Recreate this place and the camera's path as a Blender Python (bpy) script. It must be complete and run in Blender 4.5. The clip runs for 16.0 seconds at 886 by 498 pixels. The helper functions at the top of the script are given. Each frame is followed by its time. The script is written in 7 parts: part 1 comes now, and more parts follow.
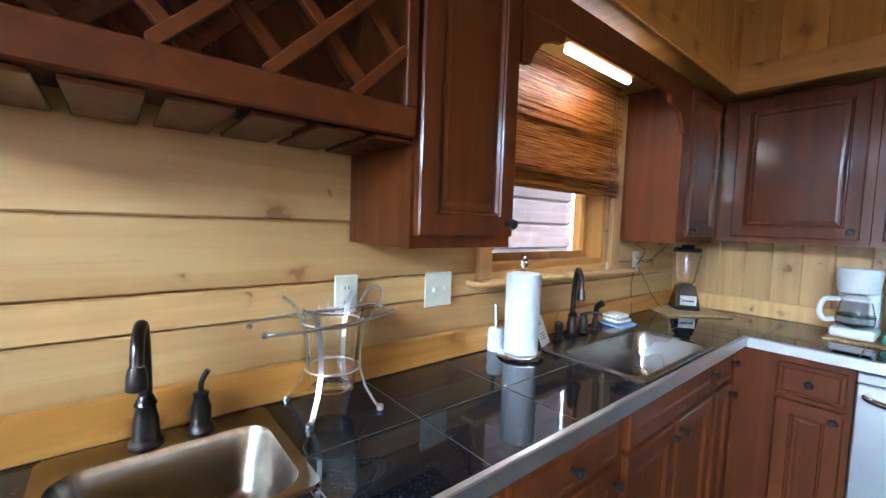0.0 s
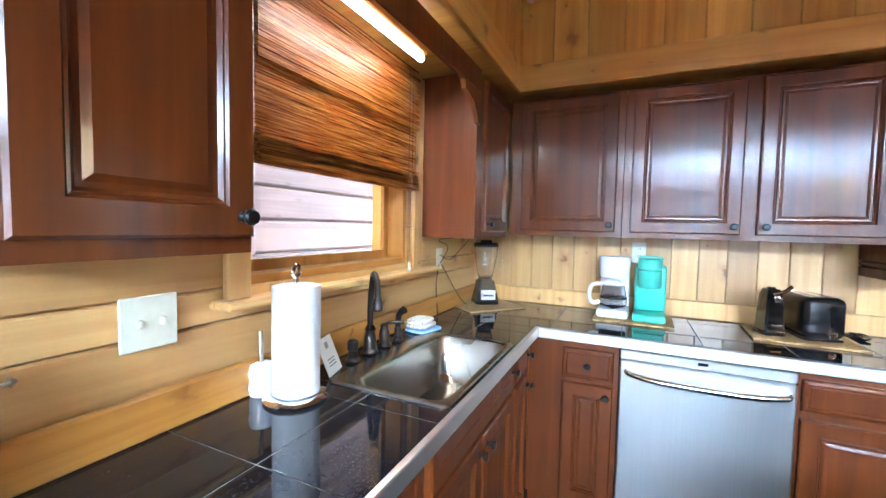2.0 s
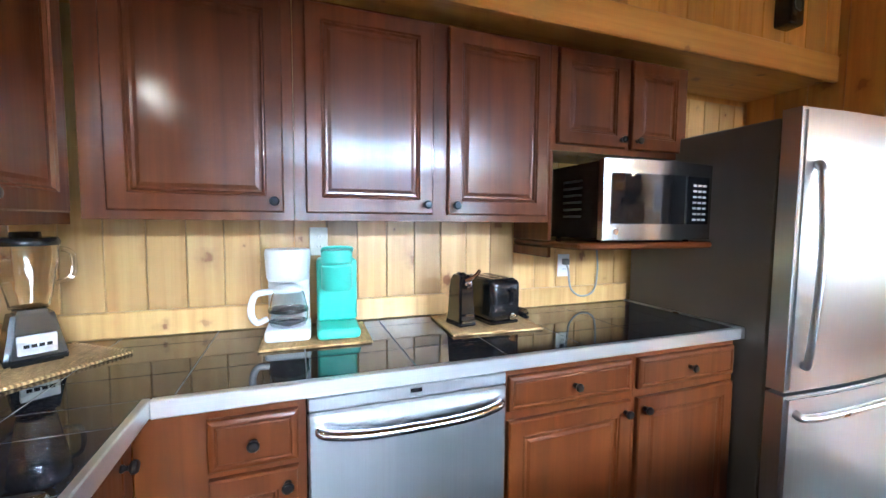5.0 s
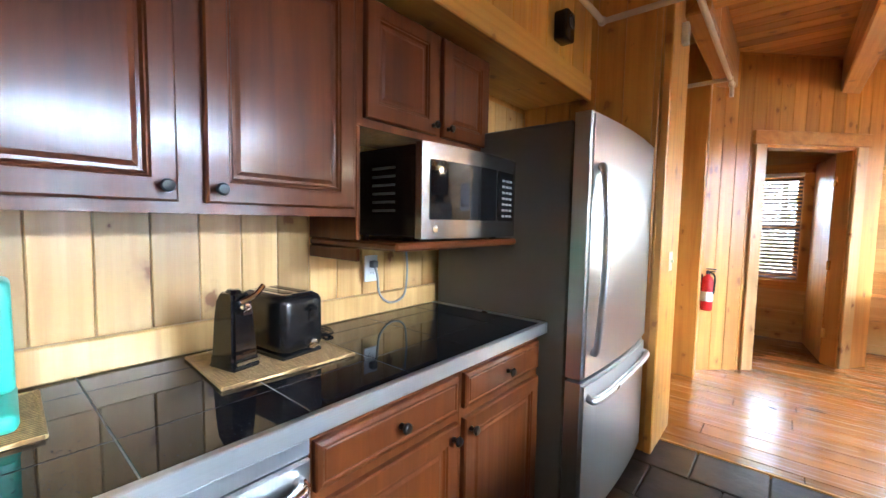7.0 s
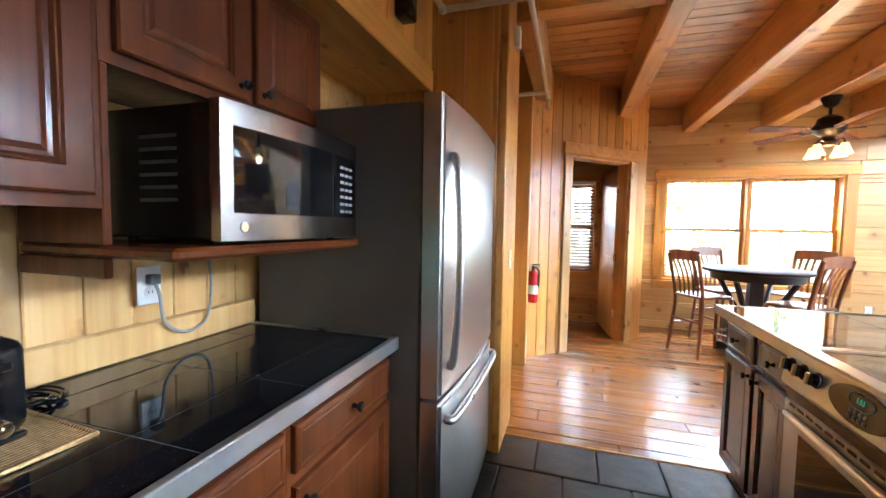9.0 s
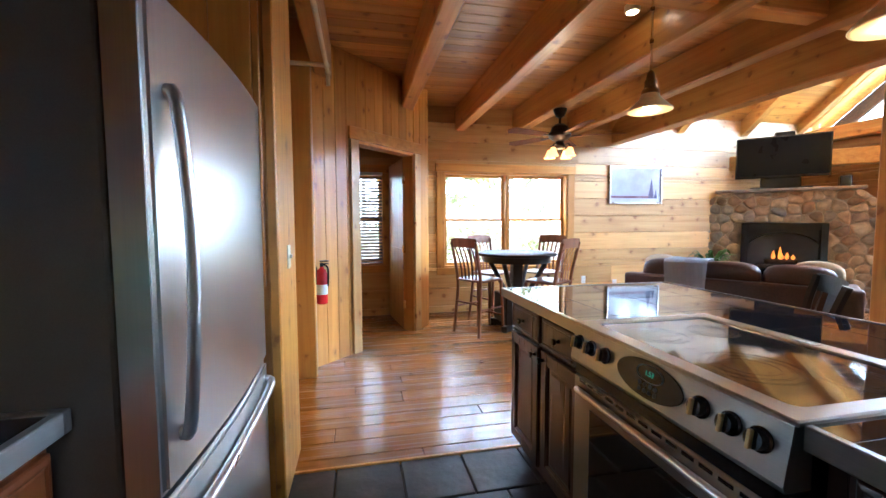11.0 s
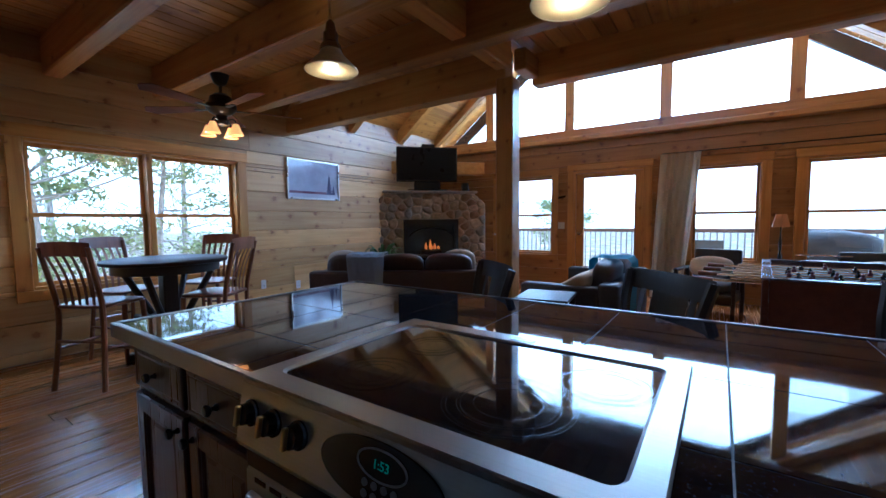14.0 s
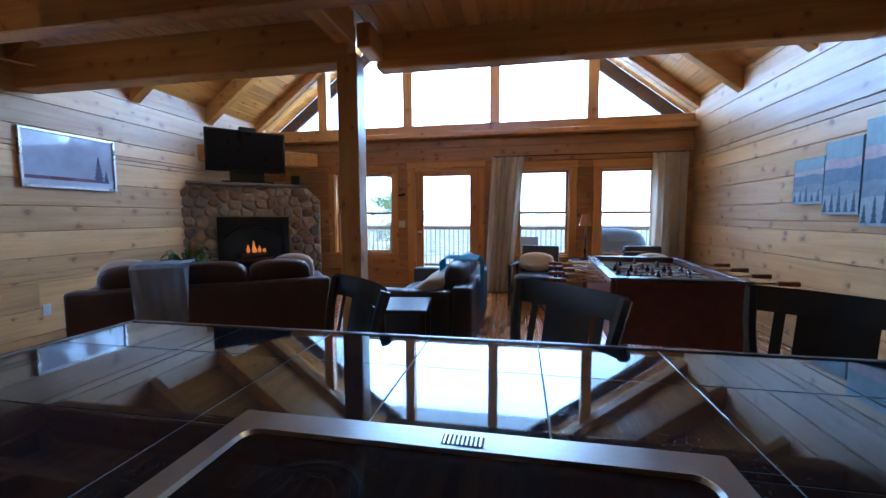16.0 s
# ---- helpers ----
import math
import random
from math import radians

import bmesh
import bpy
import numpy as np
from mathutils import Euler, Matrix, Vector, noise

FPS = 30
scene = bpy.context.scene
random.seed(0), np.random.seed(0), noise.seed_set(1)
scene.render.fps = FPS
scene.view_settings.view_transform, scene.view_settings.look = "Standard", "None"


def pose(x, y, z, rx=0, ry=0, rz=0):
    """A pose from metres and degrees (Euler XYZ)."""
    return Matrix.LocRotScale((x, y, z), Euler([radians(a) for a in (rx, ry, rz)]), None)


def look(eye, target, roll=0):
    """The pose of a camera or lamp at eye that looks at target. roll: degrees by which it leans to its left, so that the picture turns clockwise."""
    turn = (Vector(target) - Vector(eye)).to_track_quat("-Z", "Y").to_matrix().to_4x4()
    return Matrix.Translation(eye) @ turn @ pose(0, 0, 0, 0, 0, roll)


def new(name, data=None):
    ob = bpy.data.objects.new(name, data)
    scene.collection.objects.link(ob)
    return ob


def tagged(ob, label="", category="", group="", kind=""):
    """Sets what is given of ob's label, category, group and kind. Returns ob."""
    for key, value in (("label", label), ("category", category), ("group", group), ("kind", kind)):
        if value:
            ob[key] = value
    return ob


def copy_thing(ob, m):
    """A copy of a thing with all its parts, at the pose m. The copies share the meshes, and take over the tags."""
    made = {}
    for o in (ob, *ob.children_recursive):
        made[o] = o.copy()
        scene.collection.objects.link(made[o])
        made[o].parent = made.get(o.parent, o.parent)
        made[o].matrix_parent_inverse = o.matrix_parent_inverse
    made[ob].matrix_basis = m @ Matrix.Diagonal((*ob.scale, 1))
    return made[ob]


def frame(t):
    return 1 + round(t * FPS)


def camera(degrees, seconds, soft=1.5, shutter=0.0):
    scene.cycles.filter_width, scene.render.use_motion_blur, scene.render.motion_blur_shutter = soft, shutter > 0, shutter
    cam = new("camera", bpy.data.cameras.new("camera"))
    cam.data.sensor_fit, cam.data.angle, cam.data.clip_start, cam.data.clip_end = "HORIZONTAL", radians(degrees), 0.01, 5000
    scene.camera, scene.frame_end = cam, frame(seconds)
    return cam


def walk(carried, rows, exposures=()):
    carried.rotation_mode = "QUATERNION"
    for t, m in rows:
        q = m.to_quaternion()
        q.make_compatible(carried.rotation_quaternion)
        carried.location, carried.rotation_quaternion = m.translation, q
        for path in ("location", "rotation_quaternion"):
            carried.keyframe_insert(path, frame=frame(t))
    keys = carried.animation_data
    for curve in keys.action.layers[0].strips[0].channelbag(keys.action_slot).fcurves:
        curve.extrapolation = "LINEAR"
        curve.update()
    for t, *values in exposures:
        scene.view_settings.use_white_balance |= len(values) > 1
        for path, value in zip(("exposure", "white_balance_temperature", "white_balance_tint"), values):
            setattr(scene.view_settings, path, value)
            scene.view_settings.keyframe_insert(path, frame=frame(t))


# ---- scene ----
cam = camera(95.8, 16.0)
PATH = [
    (0, (1.068, 0.76, 1.377), (2.342, 2.297, 1.247), 2.0),
    (0.5, (1.114, 0.776, 1.389), (2.588, 2.123, 1.27), 1.7),
    (1, (1.187, 0.802, 1.386), (2.808, 1.968, 1.276), 1.5),
    (1.5, (1.295, 0.837, 1.377), (3.023, 1.838, 1.267), 1.4),
    (2, (1.412, 0.876, 1.37), (3.221, 1.722, 1.26), 1.2),
    (2.5, (1.537, 0.923, 1.356), (3.421, 1.587, 1.246), 1.2),
    (3, (1.661, 0.971, 1.36), (3.615, 1.38, 1.238), 1.2),
    (3.5, (1.783, 1.002, 1.361), (3.775, 1.142, 1.237), 1.0),
    (4, (1.919, 1.005, 1.352), (3.909, 0.856, 1.224), 0.9),
    (4.5, (2.052, 0.961, 1.346), (4.002, 0.537, 1.209), 0.6),
    (4.7, (2.106, 0.942, 1.341), (4.029, 0.411, 1.204), 0.5),
    (6.8, (2.504, 0.762, 1.327), (3.87, -0.693, 1.187), 1.0),
    (7, (2.532, 0.746, 1.328), (3.824, -0.773, 1.188), 1.0),
    (7.5, (2.592, 0.711, 1.331), (3.697, -0.95, 1.188), 1.1),
    (8, (2.649, 0.668, 1.335), (3.567, -1.102, 1.189), 1.5),
    (8.2, (2.664, 0.641, 1.334), (3.524, -1.159, 1.188), 1.8),
    (10.3, (2.713, 0.229, 1.276), (2.729, -1.768, 1.162), -0.7),
    (10.5, (2.719, 0.193, 1.277), (2.621, -1.8, 1.148), -0.2),
    (11, (2.704, 0.101, 1.273), (2.295, -1.853, 1.141), -0.2),
    (11.5, (2.692, 0.012, 1.265), (1.96, -1.845, 1.131), 0.1),
    (12, (2.653, -0.078, 1.248), (1.644, -1.8, 1.117), -0.2),
    (12.5, (2.599, -0.155, 1.232), (1.377, -1.733, 1.101), -0.4),
    (13, (2.525, -0.243, 1.228), (1.131, -1.672, 1.096), -0.5),
    (13.5, (2.446, -0.327, 1.23), (0.913, -1.604, 1.089), -0.5),
    (14, (2.364, -0.406, 1.224), (0.723, -1.541, 1.083), -0.5),
    (14.5, (2.276, -0.513, 1.227), (0.525, -1.467, 1.079), -0.5),
    (15, (2.171, -0.586, 1.242), (0.324, -1.336, 1.084), -0.3),
    (15.5, (2.078, -0.685, 1.244), (0.16, -1.227, 1.082), -0.2),
    (16, (1.99, -0.728, 1.25), (0.032, -1.102, 1.088), -0.2),
]
EXPOSURES = [(0, 1.95, 4750, 4), (0.5, 2.4, 4780, 4), (1.5, 2.65, 4850, 4), (4.5, 2.7, 4900, 4), (8.2, 2.55, 5100, 4), (10.5, 1.93, 4750, 4), (12, 1.24, 4450, 4), (13, 0.32, 4100, 4), (14.5, -0.22, 3950, 4), (16, -0.05, 3900, 4)]
walk(cam, [(t, look(eye, target, roll)) for t, eye, target, roll in PATH], EXPOSURES)

# ---- light ----
world = bpy.data.worlds.new("world")
scene.world = world
world.use_nodes = True
wn = world.node_tree.nodes
sky = wn.new("ShaderNodeTexSky")
sky.sky_type, sky.sun_disc = "NISHITA", False
sky.sun_elevation, sky.sun_rotation = radians(48), radians(250)
sky.air_density, sky.dust_density = 1.0, 9.0
wn["Background"].inputs["Strength"].default_value = 0.15
world.node_tree.links.new(sky.outputs[0], wn["Background"].inputs["Color"])


def lamp(name, kind, m, energy, color=(1, 1, 1), **more):
    data = bpy.data.lights.new(name, kind)
    data.energy, data.color = energy, color
    for key, value in more.items():
        if key == "size":
            data.size = value
        elif key == "size_y":
            data.shape, data.size_y = "RECTANGLE", value
        elif key == "angle":
            data.angle = value
        elif key == "radius":
            data.shadow_soft_size = value
    ob = new(name, data)
    ob.matrix_world = m
    return ob


lamp("sun", "SUN", look((-20, -8, 22), (0, 0, 0)), 1.3, (1, 0.96, 0.9), angle=radians(20))
DAY = (0.86, 0.94, 1.0)
# the sky's light in the window openings
lamp("daylight_gable", "AREA", look((-5.50, -1.8, 3.6), (0, -1.8, 2.2)), 270, DAY, size=4.6, size_y=1.4)
lamp("daylight_living", "AREA", look((-6.3, -1.2, 3.0), (-2.5, -1.2, 0.6)), 70, DAY, size=5.0, size_y=1.6)
lamp("daylight_dining", "AREA", look((0.61, -6.6, 2.75), (0.61, -3.0, 0.5)), 70, DAY, size=2.2, size_y=1.2)
lamp("daylight_kitchen", "AREA", look((2.55, 2.55, 2.7), (2.55, 1.2, 0.9)), 3.5, DAY, size=1.0, size_y=0.6)
lamp("tube_lamp", "AREA", pose(2.52, 1.63, 2.0), 1.5, (1.0, 0.84, 0.60), size=0.55, size_y=0.03)


# ---- materials ----
def material(name):
    m = bpy.data.materials.new(name)
    m.use_nodes = True
    return m, m.node_tree.nodes, m.node_tree.links, m.node_tree.nodes["Principled BSDF"]


def mix(nodes, links, a, b, fac, kind="MIX"):
    n = nodes.new("ShaderNodeMix")
    n.data_type, n.blend_type = "RGBA", kind
    for sock, v in ((n.inputs[6], a), (n.inputs[7], b), (n.inputs[0], fac)):
        if isinstance(v, (int, float)):
            sock.default_value = v
        elif isinstance(v, tuple):
            sock.default_value = (*v, 1)
        else:
            links.new(v, sock)
    return n.outputs[2]


def ramp(nodes, links, fac, stops):
    n = nodes.new("ShaderNodeValToRGB")
    while len(n.color_ramp.elements) < len(stops):
        n.color_ramp.elements.new(0.5)
    for e, (p, c) in zip(n.color_ramp.elements, stops):
        e.position, e.color = p, (c, c, c, 1) if isinstance(c, (int, float)) else (*c, 1)
    links.new(fac, n.inputs[0])
    return n.outputs[0]


def coords(nodes, links, scale, shift=True):
    """World places stretched by scale, moved for each piece."""
    g = nodes.new("ShaderNodeNewGeometry")
    s = nodes.new("ShaderNodeVectorMath")
    s.operation = "MULTIPLY"
    s.inputs[1].default_value = scale
    links.new(g.outputs["Position"], s.inputs[0])
    if not shift:
        return s.outputs[0]
    info = nodes.new("ShaderNodeObjectInfo")
    o = nodes.new("ShaderNodeMath")
    o.operation = "MULTIPLY_ADD"
    o.inputs[1].default_value, o.inputs[2].default_value = 37.0, 0.0
    links.new(info.outputs["Random"], o.inputs[0])
    o2 = nodes.new("ShaderNodeMath")
    o2.operation = "MULTIPLY_ADD"
    o2.inputs[1].default_value = 19.0
    links.new(g.outputs["Random Per Island"], o2.inputs[0])
    links.new(o.outputs[0], o2.inputs[2])
    a = nodes.new("ShaderNodeVectorMath")
    a.operation = "ADD"
    links.new(s.outputs[0], a.inputs[0])
    links.new(o2.outputs[0], a.inputs[1])
    return a.outputs[0]


def noise_tex(nodes, links, vec, scale, detail=4, rough=0.55, dist=0.0):
    n = nodes.new("ShaderNodeTexNoise")
    n.inputs["Scale"].default_value, n.inputs["Detail"].default_value = scale, detail
    n.inputs["Roughness"].default_value, n.inputs["Distortion"].default_value = rough, dist
    links.new(vec, n.inputs["Vector"])
    return n.outputs[0]


def bump(nodes, links, bsdf, height, strength, dist=0.01):
    b = nodes.new("ShaderNodeBump")
    b.inputs["Strength"].default_value, b.inputs["Distance"].default_value = strength, dist
    links.new(height, b.inputs["Height"])
    links.new(b.outputs[0], bsdf.inputs["Normal"])


def wood(name, dark, mid, light, axis, rough=0.45, knots=0.6, grain=1.0, coat=0.0, vary=0.25, fibre=0.3, blotch=0.6, spec=0.5):
    """Boards with the grain along a world axis: long streaks, fine fibres, knots and a tone of its own for each board."""
    m, n, l, b = material(name)
    st = [13.0 * grain] * 3
    st["xyz".index(axis)] = 0.6
    v = coords(n, l, tuple(st))
    streak = noise_tex(n, l, v, 1.3, 5, 0.55, 0.7)
    fine = [70.0] * 3
    fine["xyz".index(axis)] = 1.5
    fib = noise_tex(n, l, coords(n, l, tuple(fine)), 1.0, 3, 0.6)
    c = ramp(n, l, streak, [(0.22, dark), (0.5, mid), (0.8, light)])
    c = mix(n, l, c, dark, ramp(n, l, fib, [(0.5, 0.0), (0.8, fibre)]))
    blot = noise_tex(n, l, coords(n, l, (1.3, 1.3, 1.3)), 1.0, 3, 0.5)
    c = mix(n, l, c, ramp(n, l, blot, [(0.3, 0.80), (0.7, 1.12)]), blotch, "MULTIPLY")
    info = n.new("ShaderNodeObjectInfo")
    geo = n.new("ShaderNodeNewGeometry")
    add = n.new("ShaderNodeMath")
    add.operation = "ADD"
    l.new(info.outputs["Random"], add.inputs[0])
    l.new(geo.outputs["Random Per Island"], add.inputs[1])
    fr = n.new("ShaderNodeMath")
    fr.operation = "FRACT"
    l.new(add.outputs[0], fr.inputs[0])
    c = mix(n, l, c, ramp(n, l, fr.outputs[0], [(0.0, 1 - vary), (1.0, 1 + vary * 0.6)]), 1.0, "MULTIPLY")
    if knots:
        sep = n.new("ShaderNodeSeparateXYZ")
        l.new(coords(n, l, (1, 1, 1)), sep.inputs[0])
        others = [c_ for c_ in "XYZ" if c_ != axis.upper()]
        across = n.new("ShaderNodeMath")
        l.new(sep.outputs[others[0]], across.inputs[0])
        l.new(sep.outputs[others[1]], across.inputs[1])
        flat = n.new("ShaderNodeCombineXYZ")
        along = n.new("ShaderNodeMath")
        along.operation = "MULTIPLY"
        along.inputs[1].default_value = 4.6
        l.new(sep.outputs[axis.upper()], along.inputs[0])
        wide = n.new("ShaderNodeMath")
        wide.operation = "MULTIPLY"
        wide.inputs[1].default_value = 5.5
        l.new(across.outputs[0], wide.inputs[0])
        l.new(along.outputs[0], flat.inputs[0])
        l.new(wide.outputs[0], flat.inputs[1])
        vo = n.new("ShaderNodeTexVoronoi")
        vo.voronoi_dimensions = "2D"
        vo.inputs["Scale"].default_value, vo.inputs["Randomness"].default_value = 1.0, 1.0
        warp = n.new("ShaderNodeVectorMath")
        warp.operation = "MULTIPLY_ADD"
        wob = n.new("ShaderNodeTexNoise")
        wob.inputs["Scale"].default_value = 5.0
        l.new(flat.outputs[0], wob.inputs["Vector"])
        l.new(wob.outputs["Color"], warp.inputs[0])
        warp.inputs[1].default_value = (0.34, 0.34, 0.34)
        l.new(flat.outputs[0], warp.inputs[2])
        l.new(warp.outputs[0], vo.inputs["Vector"])
        cell = n.new("ShaderNodeSeparateColor")
        l.new(vo.outputs["Color"], cell.inputs[0])
        size_ = n.new("ShaderNodeMapRange")
        size_.inputs["From Min"].default_value, size_.inputs["From Max"].default_value = 0.45, 1.0
        size_.inputs["To Min"].default_value, size_.inputs["To Max"].default_value = 0.02, 1.5
        l.new(cell.outputs[0], size_.inputs["Value"])
        away = n.new("ShaderNodeMath")
        away.operation = "DIVIDE"
        l.new(vo.outputs["Distance"], away.inputs[0])
        l.new(size_.outputs[0], away.inputs[1])
        k = ramp(n, l, away.outputs[0], [(0.0, 1.0), (0.07, 0.95), (0.10, 0.55), (0.15, 0.24), (0.30, 0.0)])
        patch = ramp(n, l, noise_tex(n, l, coords(n, l, (1.1, 1.1, 1.1)), 1.0, 2), [(0.35, 0.0), (0.45, knots)])
        k2 = n.new("ShaderNodeMath")
        k2.operation = "MULTIPLY"
        l.new(k, k2.inputs[0])
        l.new(patch, k2.inputs[1])
        c = mix(n, l, c, (dark[0] * 0.42, dark[1] * 0.27, dark[2] * 0.25), k2.outputs[0])
    l.new(c, b.inputs["Base Color"])
    l.new(ramp(n, l, fib, [(0.2, rough - 0.08), (0.8, rough + 0.1)]), b.inputs["Roughness"])
    b.inputs["Coat Weight"].default_value = coat
    b.inputs["Coat Roughness"].default_value = 0.16
    b.inputs["Specular IOR Level"].default_value = spec
    bump(n, l, b, fib, 0.12, 0.004)
    return m


def plain(name, color, rough=0.5, metal=0.0, spots=0.12, scale=40.0, relief=0.0, **more):
    """One colour with a fine and a broad unevenness."""
    m, n, l, b = material(name)
    v = coords(n, l, (1, 1, 1))
    fine = noise_tex(n, l, v, scale, 4)
    broad = noise_tex(n, l, v, 2.5, 3)
    c = mix(n, l, color, ramp(n, l, fine, [(0.3, 1 - spots), (0.7, 1 + spots)]), 1.0, "MULTIPLY")
    c = mix(n, l, c, ramp(n, l, broad, [(0.3, 1 - spots * 0.7), (0.7, 1 + spots * 0.5)]), 1.0, "MULTIPLY")
    l.new(c, b.inputs["Base Color"])
    l.new(ramp(n, l, broad, [(0.3, max(rough - 0.06, 0.01)), (0.7, rough + 0.06)]), b.inputs["Roughness"])
    b.inputs["Metallic"].default_value = metal
    for key, value in more.items():
        b.inputs[key.replace("_", " ")].default_value = value
    if relief:
        bump(n, l, b, fine, relief, 0.01)
    return m


def brushed(name, color, axis, rough=0.28):
    """Brushed steel with fine lines along an axis."""
    m, n, l, b = material(name)
    st = [300.0] * 3
    st["xyz".index(axis)] = 2.0
    f = noise_tex(n, l, coords(n, l, tuple(st)), 1.0, 3)
    br = noise_tex(n, l, coords(n, l, (2, 2, 2)), 1.0, 3)
    l.new(mix(n, l, color, ramp(n, l, f, [(0.3, 0.95), (0.7, 1.02)]), 1.0, "MULTIPLY"), b.inputs["Base Color"])
    l.new(ramp(n, l, br, [(0.25, rough - 0.015), (0.75, rough + 0.025)]), b.inputs["Roughness"])
    b.inputs["Metallic"].default_value = 1.0
    bump(n, l, b, f, 0.02, 0.001)
    return m


def glass(name, tint=(1, 1, 1), rough=0.0):
    m, n, l, b = material(name)
    b.inputs["Base Color"].default_value = (*tint, 1)
    b.inputs["Transmission Weight"].default_value, b.inputs["Roughness"].default_value = 1.0, rough
    b.inputs["IOR"].default_value = 1.45
    return m


def glow(name, color, strength):
    m, n, l, b = material(name)
    b.inputs["Base Color"].default_value = (*color, 1)
    b.inputs["Emission Color"].default_value = (*color, 1)
    b.inputs["Emission Strength"].default_value = strength
    return m


PINE = ((0.40, 0.158, 0.020), (0.57, 0.262, 0.039), (0.67, 0.352, 0.064))
PALE = ((0.49, 0.255, 0.072), (0.63, 0.382, 0.132), (0.73, 0.487, 0.20))
log_x = wood("pine_log_wall", *PALE, "x", 0.42, 0.8, 0.8)
# a darker, less red tone than PINE for the gable logs
GABLE_PINE = ((0.30, 0.128, 0.024), (0.42, 0.192, 0.040), (0.50, 0.255, 0.062))
log_y = wood("pine_log_gable", *GABLE_PINE, "y", 0.42, 0.8, 0.8)
pine_x = wood("pine_board_x", *PINE, "x", 0.38, 0.7, coat=0.15)
pine_y = wood("pine_board_y", *PINE, "y", 0.38, 0.7, coat=0.15)
pine_z = wood("pine_board_upright", *PINE, "z", 0.38, 0.7, coat=0.15)
splash_z = wood("pine_backsplash", *PALE, "z", 0.35, 0.9, coat=0.3)
floor_wood = wood("pine_floor", (0.22, 0.070, 0.009), (0.32, 0.115, 0.015), (0.40, 0.160, 0.025), "x", 0.24, 0.5, coat=0.35, vary=0.2)
CHERRY = ((0.068, 0.0152, 0.0020), (0.103, 0.0242, 0.0031), (0.142, 0.0365, 0.0050))
cherry = wood("cherry_cabinet", *CHERRY, "z", 0.5, 0, coat=0.72, vary=0.1, fibre=0.12, spec=0.15)
cherry_h = wood("cherry_cabinet_rail", *CHERRY, "y", 0.5, 0, coat=0.72, vary=0.1, fibre=0.12, spec=0.15)
dark_wood = wood("espresso_wood", (0.012, 0.006, 0.004), (0.02, 0.010, 0.007), (0.03, 0.015, 0.01), "z", 0.36, 0, coat=0.12)
table_wood = wood("dark_table_top", (0.020, 0.010, 0.006), (0.032, 0.016, 0.010), (0.05, 0.025, 0.015), "x", 0.5, 0, spec=0.22)
brown_wood = wood("walnut_chair_wood", (0.13, 0.040, 0.013), (0.22, 0.075, 0.026), (0.30, 0.11, 0.04), "z", 0.32, 0, coat=0.3)
steel_v = brushed("brushed_steel_v", (0.62, 0.645, 0.645), "z", 0.30)
steel_h = brushed("brushed_steel_h", (0.70, 0.69, 0.68), "y", 0.28)
range_steel = brushed("range_steel", (0.34, 0.325, 0.30), "y", 0.3)
steel_dw = brushed("dishwasher_steel", (0.68, 0.68, 0.67), "z", 0.34)
steel_edge = brushed("edge_steel", (0.78, 0.77, 0.75), "y", 0.38)
steel_sink = brushed("sink_steel", (0.35, 0.32, 0.28), "x", 0.26)
chrome = plain("chrome", (0.8, 0.8, 0.82), 0.08, 1.0, 0.03)
bronze = plain("oiled_bronze", (0.06, 0.05, 0.045), 0.3, 0.9, 0.1)
knob_black = plain("black_knob_metal", (0.02, 0.018, 0.017), 0.32, 0.6, 0.1)
black_gloss = plain("black_gloss", (0.008, 0.008, 0.009), 0.06, 0.0, 0.1)
black_plastic = plain("black_plastic", (0.011, 0.011, 0.012), 0.20, 0.0, 0.1)
grey_side = plain("grey_fridge_side", (0.125, 0.115, 0.10), 0.36, 0.0, 0.08, 300, 0.05)
white_plastic = plain("white_plastic", (0.75, 0.75, 0.74), 0.3, 0.0, 0.03)
ivory_plastic = plain("ivory_plastic", (0.68, 0.66, 0.52), 0.35, 0.0, 0.04)
teal_plastic = plain("teal_plastic", (0.12, 0.54, 0.40), 0.35, 0.0, 0.05)
paper_white = plain("white_paper", (0.74, 0.74, 0.74), 0.8, 0.0, 0.04, 60, 0.1)
red_paint = plain("red_paint", (0.5, 0.015, 0.015), 0.25, 0.0, 0.06)
mw_steel = brushed("microwave_steel", (0.34, 0.33, 0.32), "y", 0.22)
rim_steel = brushed("hob_rim_steel", (0.38, 0.355, 0.32), "y", 0.30)
granite, gn, gl, gb = material("black_granite")
gs_ = noise_tex(gn, gl, coords(gn, gl, (1, 1, 1)), 190.0, 2, 0.6)
gs2 = noise_tex(gn, gl, coords(gn, gl, (1, 1, 1)), 5.0, 3)
gc_ = ramp(gn, gl, gs_, [(0.48, (0.006, 0.006, 0.008)), (0.60, (0.021, 0.022, 0.028)), (0.74, (0.060, 0.063, 0.074))])
gl.new(mix(gn, gl, gc_, ramp(gn, gl, gs2, [(0.3, 0.7), (0.7, 1.2)]), 1.0, "MULTIPLY"), gb.inputs["Base Color"])
gb.inputs["Roughness"].default_value = 0.035
grout = plain("grey_grout", (0.25, 0.235, 0.21), 0.8, 0.0, 0.15, 80)
slate = plain("dark_slate", (0.033, 0.026, 0.020), 0.45, 0.0, 0.6, 9, 0.5)
leather = plain("brown_leather", (0.045, 0.018, 0.012), 0.36, 0.0, 0.25, 60, 0.25)
glass_clear = glass("clear_glass")
pane_glass = glass("window_glass")


